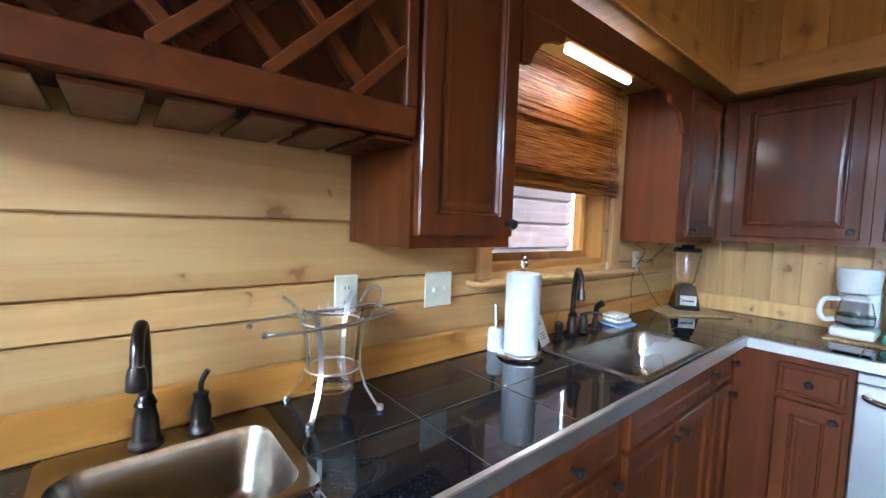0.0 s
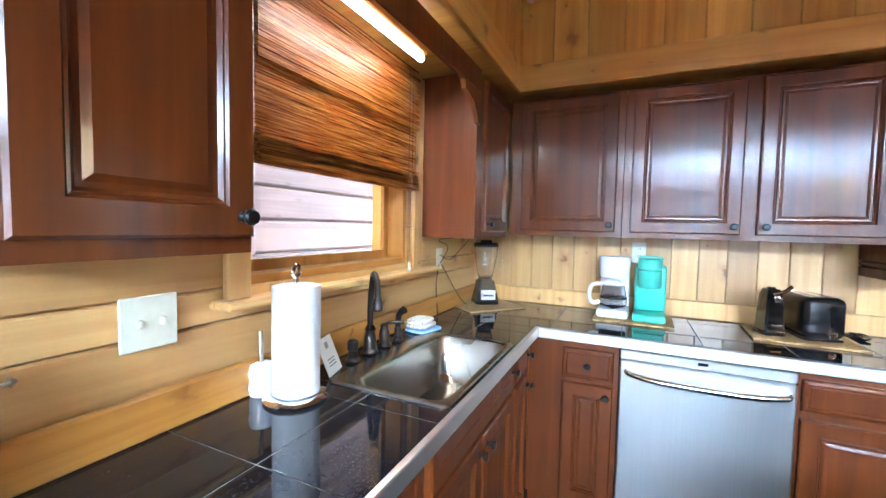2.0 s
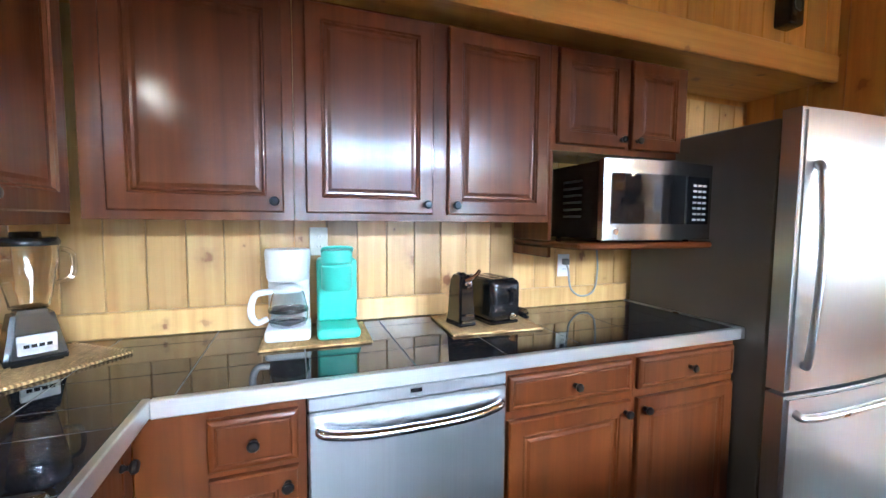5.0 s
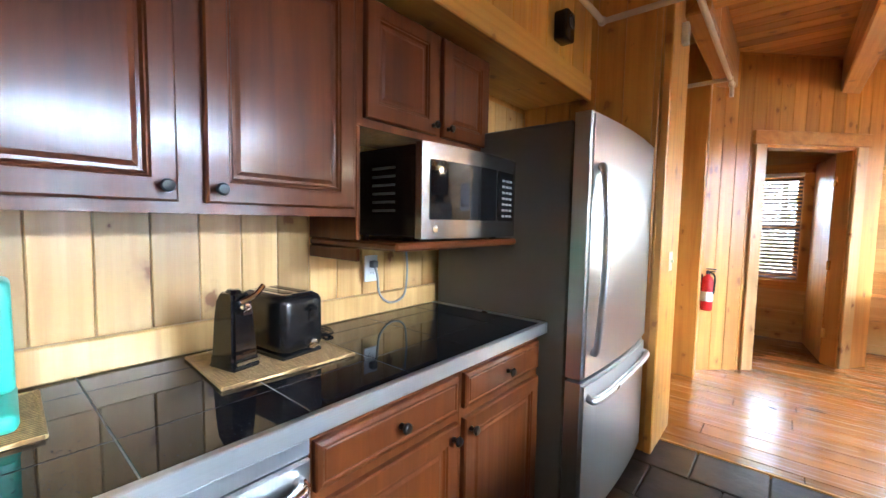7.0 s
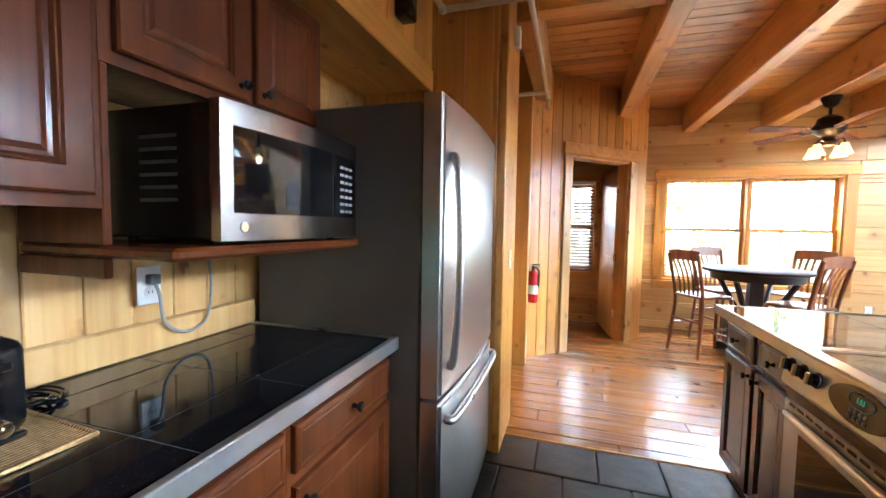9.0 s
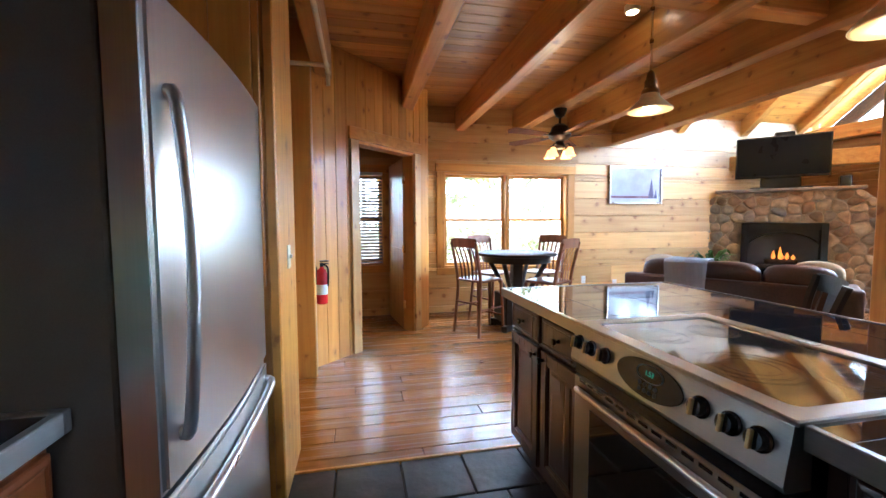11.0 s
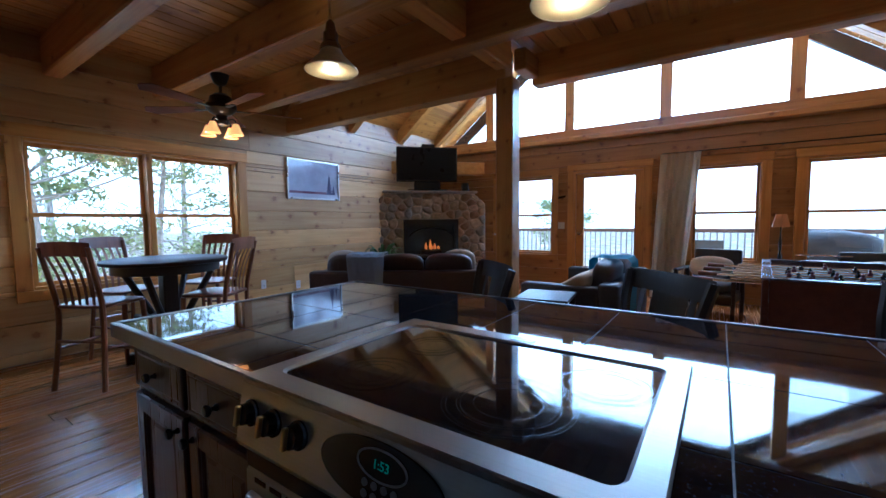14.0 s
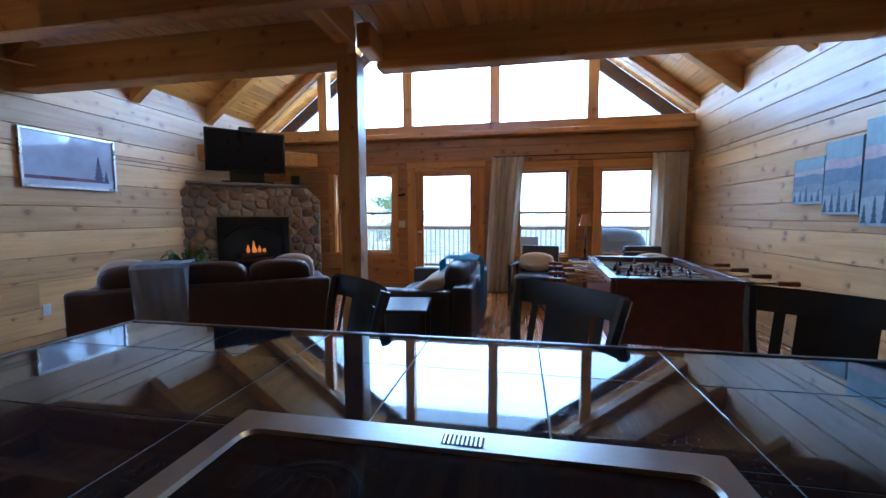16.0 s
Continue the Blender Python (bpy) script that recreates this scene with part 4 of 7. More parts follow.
letters("clock_digits", "1:53", 0.019, glow("clock_green", (0.03, 0.22, 0.12), 0.2), disp, pose(0.01, -0.0065, 0.017, 90, 0, 0))
part("vent_strip", box(0.02, W - 0.02, -0.054, 0.0, 0.745, 0.782), black_plastic, rg)
od = part("oven_door", box(0.01, W - 0.01, -0.056, -0.001, 0.17, 0.742, 0.008), range_steel, rg, "brushed steel oven door")
part("oven_window", box(0.115, W - 0.115, -0.0585, -0.0555, 0.30, 0.648, 0.001), black_gloss, od, "dark oven window")
for i in range(14):
    x = 0.05 + i * 0.05
    part("vent_slot", box(x, x + 0.035, -0.0585, -0.0565, 0.722, 0.731), black_plastic, od)
part("handle", tube([(0.04, -0.05, 0.685), (0.045, -0.062, 0.690), (0.14, -0.068, 0.694), (W - 0.14, -0.068, 0.694), (W - 0.045, -0.062, 0.690), (W - 0.04, -0.05, 0.685)], 0.011), steel_h, od, "curved steel handle", True)
part("drawer", box(0.01, W - 0.01, -0.054, -0.001, 0.055, 0.16, 0.006), range_steel, rg)
part("plinth", box(0.03, W - 0.03, -0.02, 0.3, 0.0, 0.05), black_plastic, rg)

# ---- dishwasher ----
dwm = thing("dishwasher", "stainless steel dishwasher with a curved bar handle", "dishwasher", pose(3.297, 0.899, 0, 0, 0, -90))
part("tub", box(0.004, 0.606, 0.005, 0.58, 0.10, 0.862), black_plastic, dwm)
fr = part("front", box(0.004, 0.606, -0.018, 0.0045, 0.105, 0.815, 0.006), steel_dw, dwm, "brushed steel front")
part("top_strip", box(0.004, 0.606, -0.014, 0.0045, 0.818, 0.858, 0.004), steel_dw, dwm)
part("badge", box(0.29, 0.325, -0.0155, -0.0142, 0.835, 0.847), black_plastic, dwm)
part("handle", tube([(0.035, -0.018, 0.775), (0.05, -0.05, 0.768), (0.18, -0.066, 0.757), (0.43, -0.066, 0.757), (0.56, -0.05, 0.768), (0.575, -0.018, 0.775)], 0.014), chrome, fr, "curved steel bar handle", True)
part("toe_kick", box(0.004, 0.606, 0.05, 0.3, 0.0, 0.098), black_plastic, dwm)

# ---- fridge ----
fg = thing("fridge", "stainless steel fridge with a bottom freezer drawer", "fridge", pose(3.085, -0.80, 0, 0, 0, -90))
FW = 0.915
part("body", box(0.005, FW - 0.005, 0.105, 0.80, 0.02, 1.735, 0.006), grey_side, fg, "dark grey textured side")


def bowed(w, z0, z1, y0, bow, n=12):
    """A door front bowed outwards."""
    b = bmesh.new()
    cols = []
    for i in range(n + 1):
        x = w * i / n
        y = y0 - bow * (1 - (2 * i / n - 1) ** 2)
        cols.append([b.verts.new(p) for p in ((x, 0.0, z0), (x, y, z0), (x, y, z1), (x, 0.0, z1))])
    for c0, c1 in zip(cols, cols[1:]):
        for k in range(4):
            b.faces.new([c0[k], c1[k], c1[(k + 1) % 4], c0[(k + 1) % 4]])
    b.faces.new(cols[0])
    b.faces.new(cols[-1][::-1])
    bmesh.ops.recalc_face_normals(b, faces=b.faces[:])
    ed = [q for q in b.edges if abs(q.verts[0].co.y - y0) < 0.03 and abs(q.verts[1].co.y - y0) < 0.03 and q.calc_face_angle(0) > 0.8]
    bmesh.ops.bevel(b, geom=ed, offset=0.012, segments=3, affect="EDGES")
    return b


ud = part("door", bowed(FW, 0.70, 1.76, -0.075, 0.022), steel_v, fg, "brushed steel upper door", True, pose(0, 0.095, 0))
fd = part("freezer_drawer", bowed(FW, 0.06, 0.685, -0.075, 0.022), steel_v, fg, "brushed steel freezer drawer", True, pose(0, 0.095, 0))
part("handle", tube([(0.07, -0.078, 1.55), (0.06, -0.105, 1.52), (0.055, -0.125, 1.20), (0.06, -0.105, 0.84), (0.07, -0.078, 0.81)], 0.015), steel_v, ud, "long bowed steel handle", True)
part("handle", tube([(0.05, -0.075, 0.62), (0.06, -0.105, 0.61), (0.25, -0.112, 0.60), (FW - 0.25, -0.112, 0.60), (FW - 0.06, -0.105, 0.61), (FW - 0.05, -0.075, 0.62)], 0.016), steel_h, fd, "wide steel drawer handle", True)
part("badge", lathe([(0.018, 0), (0.018, 0.002), (0, 0.003)], 16, None, pose(0.66, -0.0865, 1.70, 90, 0, 0)), chrome, ud)
part("grille", box(0.02, FW - 0.02, 0.09, 0.104, 0.0, 0.055), black_plastic, fg)
part("hinge_cover", box(FW - 0.10, FW - 0.01, 0.06, 0.14, 1.7605, 1.775, 0.004), black_plastic, fg)

# ---- microwave ----
mw = thing("microwave", "stainless steel microwave with a curved front on the shelf", "microwave", pose(3.47, -0.212, 1.257, 0, 0, -90))
part("case", box(0.0, 0.585, 0.0, 0.36, 0.012, 0.325, 0.004), black_plastic, mw, "black metal case")
b = bmesh.new()
n = 14
cols = []
for i in range(n + 1):
    x = 0.59 * i / n - 0.002
    y = -0.03 - 0.028 * (1 - (2 * i / n - 1) ** 2)
    cols.append([b.verts.new(p) for p in ((x, -0.001, 0.01), (x, y, 0.01), (x, y, 0.33), (x, -0.001, 0.33))])
for c0, c1 in zip(cols, cols[1:]):
    for k in range(4):
        b.faces.new([c0[k], c1[k], c1[(k + 1) % 4], c0[(k + 1) % 4]])
b.faces.new(cols[0])
b.faces.new(cols[-1][::-1])
bmesh.ops.recalc_face_normals(b, faces=b.faces[:])
mf = part("front", b, mw_steel, mw, "brushed steel front", True)


def on_bow(x):
    return -0.03 - 0.028 * (1 - (2 * (x + 0.002) / 0.59 - 1) ** 2)


def bow_strip(x0, x1, z0, z1, out, n=8):
    b = bmesh.new()
    cols = []
    for i in range(n + 1):
        x = x0 + (x1 - x0) * i / n
        y = on_bow(x)
        cols.append([b.verts.new(p) for p in ((x, y + 0.002, z0), (x, y - out, z0), (x, y - out, z1), (x, y + 0.002, z1))])
    for c0, c1 in zip(cols, cols[1:]):
        for k in range(4):
            b.faces.new([c0[k], c1[k], c1[(k + 1) % 4], c0[(k + 1) % 4]])
    b.faces.new(cols[0])
    b.faces.new(cols[-1][::-1])
    bmesh.ops.recalc_face_normals(b, faces=b.faces[:])
    return b


part("door_window", bow_strip(0.03, 0.40, 0.075, 0.275, 0.002), black_gloss, mf, "dark glass door", True)
pad = part("key_panel", bow_strip(0.415, 0.565, 0.075, 0.275, 0.002), black_gloss, mf, "black key panel", True)
for r in range(7):
    for c in range(3):
        x = 0.45 + c * 0.033
        part("key", box(x, x + 0.022, on_bow(x + 0.01) - 0.0034, on_bow(x + 0.01) - 0.0015, 0.09 + r * 0.024, 0.099 + r * 0.024), grout, pad)
part("badge", lathe([(0.012, 0), (0.012, 0.002), (0, 0.0025)], 16, None, pose(0.055, on_bow(0.055), 0.043, 90, 0, 0)), chrome, mf)
for i in range(4):
    part("foot", lathe([(0.012, 0), (0.012, 0.012)], 10, None, pose(0.05 + 0.48 * (i % 2), 0.04 + 0.28 * (i // 2), 0)), black_plastic, mw)
for i in range(6):
    part("side_vent", box(-0.0015, 0.001, 0.10, 0.22, 0.10 + i * 0.03, 0.108 + i * 0.03), grey_side, mw)


# ---- sinks and taps ----
def sink(name, r, depth, label, ledge=0.09):
    """A steel drop-in sink: rim, bowl with rounded corners, drain. The ledge for the taps is at the wall side."""
    x0, x1, y0, y1 = r
    s = thing(name, label, "sink", pose(x0, y0, 0.911))
    w, d_ = x1 - x0, y1 - y0
    b = bmesh.new()

    def loop(ins, z, rad, insb=None):
        a0, a1, b0, b1 = ins, w - ins, ins, d_ - (insb if insb is not None else ins)
        pts = []
        for cx, cy, st in ((a1 - rad, b1 - rad, 0), (a0 + rad, b1 - rad, 90), (a0 + rad, b0 + rad, 180), (a1 - rad, b0 + rad, 270)):
            for k in range(7):
                a = radians(st + 15 * k)
                pts.append(b.verts.new((cx + rad * math.cos(a), cy + rad * math.sin(a), z)))
        return pts
    rings = [loop(0, 0, 0.02), loop(0.003, 0.006, 0.02), loop(0.018, 0.006, 0.03, ledge - 0.01), loop(0.024, 0.003, 0.05, ledge), loop(0.03, -0.012, 0.05, ledge + 0.006),
             loop(0.042, -depth + 0.03, 0.055, ledge + 0.015), loop(0.06, -depth + 0.006, 0.06, ledge + 0.03), loop(0.09, -depth, 0.06, ledge + 0.06), loop(0.13, -depth - 0.002, 0.03, ledge + 0.09)]
    for a, c in zip(rings, rings[1:]):
        for i in range(len(a)):
            b.faces.new([a[i], a[(i + 1) % len(a)], c[(i + 1) % len(c)], c[i]])
    b.faces.new(rings[-1])
    part("basin", b, steel_sink if w > 0.5 else brushed("bar_sink_steel", (0.27, 0.235, 0.19), "x", 0.24), s, "brushed steel basin with rounded corners", True)
    dr = lathe([(0.0, 0.0), (0.03, 0.0), (0.042, 0.004), (0.045, 0.0), (0.045, 0.008), (0.03, 0.004)], 24, None, pose(w / 2, (d_ - ledge) / 2 + 0.01, -depth))
    part("drain", dr, chrome, s, "", True)
    return s


sink("bar_sink", SINK_A, 0.15, "small stainless steel bar sink set in the worktop", 0.075)
sink("kitchen_sink", SINK_B, 0.18, "large stainless steel kitchen sink with rounded bowl", 0.075)


def tap(x, y, h, reach, label, ang=0):
    t = thing("tap", label, "tap", pose(x, y, 0.917, 0, 0, ang))
    part("base", lathe([(0.03, 0), (0.03, 0.006), (0.024, 0.012), (0.022, 0.05), (0.017, 0.075), (0.02, 0.082), (0.016, 0.09), (0.012, 0.1)], 18), bronze, t, "", True)
    part("spout", tube([(0, 0, 0.095), (0, 0, h * 0.62), (0, -0.02, h * 0.9), (0, -reach * 0.45, h), (0, -reach * 0.85, h * 0.92), (0, -reach, h * 0.72), (0, -reach, h * 0.62)], 0.011), bronze, t, "dark bronze gooseneck spout", True)
    part("nozzle", lathe([(0.012, 0), (0.017, 0.004), (0.016, 0.03), (0.012, 0.045)], 16, None, pose(0, -reach, h * 0.58)), bronze, t, "", True)
    return t


tap(1.115, 1.725, 0.25, 0.10, "dark bronze gooseneck tap at the bar sink", -10)
tap(2.585, 1.705, 0.285, 0.085, "dark bronze gooseneck tap behind the kitchen sink", -38)
for x, y, nm, lab in ((1.21, 1.725, "tap_lever", "dark bronze lever handle beside the bar tap"), (2.675, 1.705, "tap_lever", "dark bronze lever handle beside the sink tap")):
    t = thing(nm, lab, "tap handle", pose(x, y, 0.917))
    part("base", lathe([(0.026, 0), (0.026, 0.006), (0.019, 0.015), (0.02, 0.05), (0.014, 0.07), (0.016, 0.08), (0.0, 0.088)], 16), bronze, t, "", True)
    part("lever", tube([(0, 0, 0.078), (0.01, -0.02, 0.088), (0.03, -0.07, 0.092)] if x > 2 else [(0, 0, 0.08), (0.0, -0.005, 0.105), (0.012, -0.008, 0.13)], 0.006), bronze, t, "", True)
t = thing("side_spray", "dark bronze side spray in its holder", "spray", pose(2.765, 1.70, 0.917))
part("holder", lathe([(0.022, 0), (0.022, 0.006), (0.014, 0.012), (0.013, 0.05)], 14), bronze, t, "", True)
part("spray_head", tube([(0, 0, 0.045), (0, -0.005, 0.10), (0.0, -0.03, 0.125)], lambda k: 0.010 + 0.006 * k), bronze, t, "", True)
t = thing("soap_dispenser", "short dark bronze soap dispenser by the sink", "dispenser", pose(2.48, 1.70, 0.917))
part("body", lathe([(0.024, 0), (0.024, 0.006), (0.015, 0.012), (0.015, 0.035), (0.019, 0.04), (0.019, 0.065), (0.012, 0.072), (0, 0.074)], 16), bronze, t, "", True)

# ---- on the worktop ----
ZT = 0.9105
pt = thing("paper_towel_holder", "white paper towel roll on a chrome stand", "paper towel", pose(2.19, 1.66, ZT))
part("base", lathe([(0.0, 0), (0.08, 0), (0.083, 0.006), (0.078, 0.012), (0.06, 0.016), (0.0, 0.018)], 28), chrome, pt, "", True)
part("stem", rod((0, 0, 0.016), (0, 0, 0.325), 0.006), chrome, pt, "", True)
part("finial", tube([(0.0, 0, 0.32), (0.012, 0, 0.335), (0.0, 0, 0.352), (-0.012, 0, 0.335), (0.0, 0, 0.32)], 0.006, 8), chrome, pt, "", True)


def roll(u, v):
    a = u * 2 * math.pi * 1.04
    r = 0.058 + 0.004 * u + 0.0012 * math.sin(a * 5 + v * 4)
    return (r * math.cos(a + 0.8), r * math.sin(a + 0.8), 0.02 + v * 0.28)


b = sheet(60, 6, roll)
lathe([(0.021, 0.021), (0.060, 0.021), (0.060, 0.299), (0.021, 0.2995)], 40, b)
part("paper_roll", b, paper_white, pt, "white paper roll", True)

gh = thing("wine_glass_holder", "chrome wire stand with splayed legs holding a clear glass jug", "glass holder", pose(1.49, 1.685, ZT, 0, 0, 8))
bright_chrome = plain("bright_chrome", (0.95, 0.95, 0.97), 0.32, 1.0, 0.02)


def ribbon(pts, wide, a):
    """A flat metal band in the upright plane at angle a; pts are (radius, height)."""
    c, s_ = math.cos(a), math.sin(a)
    n_ = (len(pts) - 1) * 4

    def f(u, v):
        k = v * (len(pts) - 1)
        i = min(int(k), len(pts) - 2)
        q = k - i
        q = q * q * (3 - 2 * q) * 0.4 + q * 0.6
        r_ = pts[i][0] + (pts[i + 1][0] - pts[i][0]) * q
        z_ = pts[i][1] + (pts[i + 1][1] - pts[i][1]) * q
        return (r_ * c - (u - 0.5) * wide * s_, r_ * s_ + (u - 0.5) * wide * c, z_)
    return sheet(1, n_, f, 0.003)


for k in range(4):
    a = radians(90 * k + 35)
    part("leg", ribbon(((0.128, 0.004), (0.112, 0.014), (0.085, 0.055), (0.070, 0.10), (0.070, 0.15), (0.080, 0.20), (0.100, 0.245), (0.135, 0.268)), 0.013, a), bright_chrome, gh, "flat chrome leg", True)
    part("foot", rod((0.124 * math.cos(a), 0.124 * math.sin(a), 0.0), (0.124 * math.cos(a), 0.124 * math.sin(a), 0.012), 0.008, 10), bright_chrome, gh, "", True)
for r_, zz in ((0.074, 0.215), (0.066, 0.10)):
    part("ring", tube([(r_ * math.cos(radians(20 * i)), r_ * math.sin(radians(20 * i)), zz) for i in range(19)], 0.0028, 8), bright_chrome, gh, "", True)
for y0, y1, zz in ((-0.075, -0.06, 0.222), (0.075, 0.062, 0.226)):
    part("arm", tube([(-0.185, y0 * 0.5, zz - 0.004), (-0.17, y0 * 0.8, zz + 0.002), (-0.08, y0, zz), (0.08, y1, zz), (0.15, y1 * 0.8, zz + 0.004), (0.17, y1 * 0.4, zz)], 0.0035, 8), bright_chrome, gh, "", True)
    for xx, yy in ((-0.188, y0 * 0.5), (0.172, y1 * 0.4)):
        part("arm_tip", lathe([(0.0, -0.008), (0.008, 0.0), (0.0, 0.008)], 10, None, pose(xx, yy, zz - 0.002)), bright_chrome, gh, "", True)
part("loop", tube([(0.10, 0.03, 0.245), (0.13, 0.03, 0.28), (0.165, 0.03, 0.275), (0.175, 0.03, 0.245), (0.15, 0.03, 0.226)], 0.0035, 8), bright_chrome, gh, "", True)
part("jug", lathe([(0.0, 0.045), (0.046, 0.045), (0.054, 0.055), (0.060, 0.12), (0.066, 0.20), (0.073, 0.245), (0.070, 0.246), (0.063, 0.20), (0.057, 0.12), (0.051, 0.059), (0.0, 0.052)], 28), glass_clear, gh, "clear glass jug", True)

sb = thing("dish_cloth", "folded checked cloth on a blue sponge cloth", "cloth", pose(2.965, 1.69, ZT, 0, 0, -12))
part("blue_cloth", cushion(0.15, 0.12, 0.016, 0.4, 6), plain("blue_cloth", (0.25, 0.38, 0.62), 0.9, 0, 0.1, 200, 0.3), sb, "blue sponge cloth", True)
chk, cn, cl, cb = material("checked_cloth")
vv = coords(cn, cl, (1, 1, 1), False)
br_ = cn.new("ShaderNodeTexBrick")
br_.offset = 0.0
for key, val in (("Scale", 1.0), ("Mortar Size", 0.0014), ("Brick Width", 0.02), ("Row Height", 0.02)):
    br_.inputs[key].default_value = val
br_.inputs["Color1"].default_value = br_.inputs["Color2"].default_value = (0.82, 0.80, 0.74, 1)
br_.inputs["Mortar"].default_value = (0.45, 0.38, 0.25, 1)
cl.new(vv, br_.inputs["Vector"])
cl.new(br_.outputs[0], cb.inputs["Base Color"])
cb.inputs["Roughness"].default_value = 0.9
part("fold", cushion(0.13, 0.10, 0.024, 0.5, 6), chk, sb, "checked cream cloth", True, pose(-0.01, 0.005, 0.0165, 0, 0, 8))
part("fold", cushion(0.12, 0.095, 0.022, 0.5, 6), chk, sb, "checked cream cloth", True, pose(-0.012, 0.008, 0.0375, 0, 0, 14))
nc = thing("note_card", "folded white note card leaning on the upstand", "card", pose(2.385, 1.69, ZT, -22, 0, 18))
part("card", box(-0.05, 0.05, 0, 0.0015, 0.0, 0.115), paper_white, nc)
ink = plain("grey_ink", (0.25, 0.27, 0.3), 0.7)
for i, (w_, z_) in enumerate(((0.02, 0.08), (0.05, 0.045), (0.045, 0.035), (0.05, 0.025))):
    part("print_line", box(-w_ / 2, w_ / 2, -0.0008, -0.0001, z_, z_ + (0.02 if i == 0 else 0.004)), ink, nc)
pb = thing("dish_brush", "white dish brush standing behind the paper towels", "brush", pose(2.165, 1.760, ZT))
part("cup", lathe([(0.028, 0), (0.033, 0.02), (0.030, 0.045), (0.034, 0.06), (0.028, 0.085), (0, 0.09)], 16), white_plastic, pb, "", True)
part("handle", rod((0, 0, 0.088), (0.005, 0.01, 0.17), 0.007), chrome, pb, "", True)

wick, wn_, wl_, wb_ = material("woven_mat")
wv = wn_.new("ShaderNodeTexWave")
wv.inputs["Scale"].default_value, wv.inputs["Distortion"].default_value, wv.inputs["Detail"].default_value = 34.0, 4.0, 2.0
wl_.new(coords(wn_, wl_, (1, 0.4, 1), False), wv.inputs["Vector"])
nz = noise_tex(wn_, wl_, coords(wn_, wl_, (30, 120, 30), False), 1.0, 3)
wl_.new(mix(wn_, wl_, ramp(wn_, wl_, wv.outputs[0], [(0.2, (0.30, 0.17, 0.06)), (0.7, (0.72, 0.48, 0.20))]), ramp(wn_, wl_, nz, [(0.3, 0.6), (0.7, 1.2)]), 0.8, "MULTIPLY"), wb_.inputs["Base Color"])
wb_.inputs["Roughness"].default_value = 0.85
bump(wn_, wl_, wb_, wv.outputs[0], 0.6, 0.006)


def mat_on(x, y, w, d_, ang, label):
    """A woven seagrass mat with a rope edge."""
    m_ = thing("place_mat", label, "mat", pose(x, y, ZT, 0, 0, ang), "woven mats on the worktop")
    part("weave", box(-w / 2, w / 2, -d_ / 2, d_ / 2, 0, 0.006, 0.002), wick, m_)
    c = [(-w / 2, -d_ / 2), (w / 2, -d_ / 2), (w / 2, d_ / 2), (-w / 2, d_ / 2), (-w / 2, -d_ / 2)]
    for p, q in zip(c, c[1:]):
        part("rope_edge", rod((*p, 0.005), (*q, 0.005), 0.005, 8), wick, m_, "", True)


mat_on(3.63, 1.63, 0.36, 0.27, -38, "woven tan mat under the blender in the corner")
mat_on(3.70, 0.85, 0.28, 0.36, -2, "woven tan mat under the coffee makers")
mat_on(3.68, 0.18, 0.31, 0.37, -3, "woven tan mat under toaster and can opener")
ZM = ZT + 0.0085

bl = thing("blender", "black blender with a clear glass jug", "blender", pose(3.70, 1.66, ZM, 0, 0, -55))
b = bmesh.new()
pr = [(0.085, 0.0), (0.088, 0.01), (0.083, 0.03), (0.062, 0.12), (0.056, 0.15)]
bb = lathe([(r * 1.12, z) for r, z in pr], 4, None, pose(0, 0, 0, 0, 0, 45))
bmesh.ops.bevel(bb, geom=[e_ for e_ in bb.edges], offset=0.012, segments=2, affect="EDGES")
part("motor_base", bb, black_plastic, bl, "glossy black motor base", True)
part("label_panel", box(-0.042, 0.042, -0.0775, -0.066, 0.03, 0.085, 0.002), plain("silver_panel", (0.7, 0.7, 0.7), 0.3, 0.3), bl, "silver control panel")
for i in range(4):
    part("button", box(-0.03 + i * 0.016, -0.018 + i * 0.016, -0.0795, -0.0772, 0.05, 0.06), black_plastic, bl)
part("jug", lathe([(0.04, 0.152), (0.045, 0.155), (0.052, 0.2), (0.07, 0.30), (0.072, 0.34), (0.069, 0.34), (0.067, 0.30), (0.049, 0.2), (0.040, 0.16)], 20), glass_clear, bl, "clear glass jug", True)
part("jug_handle", tube([(0.068, 0, 0.325), (0.10, 0, 0.31), (0.10, 0, 0.24), (0.058, 0, 0.22)], 0.007, 8), glass_clear, bl, "", True)
part("lid", lathe([(0.074, 0.338), (0.076, 0.35), (0.070, 0.362), (0.035, 0.364), (0.033, 0.378), (0.0, 0.38)], 20), black_plastic, bl, "black lid", True)

cm = thing("coffee_maker", "white drip coffee maker with a glass jug", "coffee maker", pose(3.72, 0.945, ZM, 0, 0, -92))
part("base", box(-0.075, 0.075, -0.10, 0.10, 0, 0.045, 0.014, None, 3), white_plastic, cm, "", True)
part("tower", box(-0.072, 0.072, 0.035, 0.10, 0.046, 0.215, 0.01, None, 2), white_plastic, cm, "", True)
part("filter_head", lathe([(0.066, 0.205), (0.072, 0.215), (0.078, 0.30), (0.074, 0.315), (0.0, 0.318)], 24, None, pose(0, -0.012, 0)), white_plastic, cm, "white filter head", True)
jug = part("jug", lathe([(0.0, 0.047), (0.058, 0.047), (0.066, 0.065), (0.066, 0.10), (0.055, 0.155), (0.05, 0.165), (0.047, 0.165), (0.052, 0.155), (0.063, 0.10), (0.063, 0.067), (0.0, 0.05)], 24, None, pose(0, -0.03, 0)), glass_clear, cm, "clear glass jug", True)
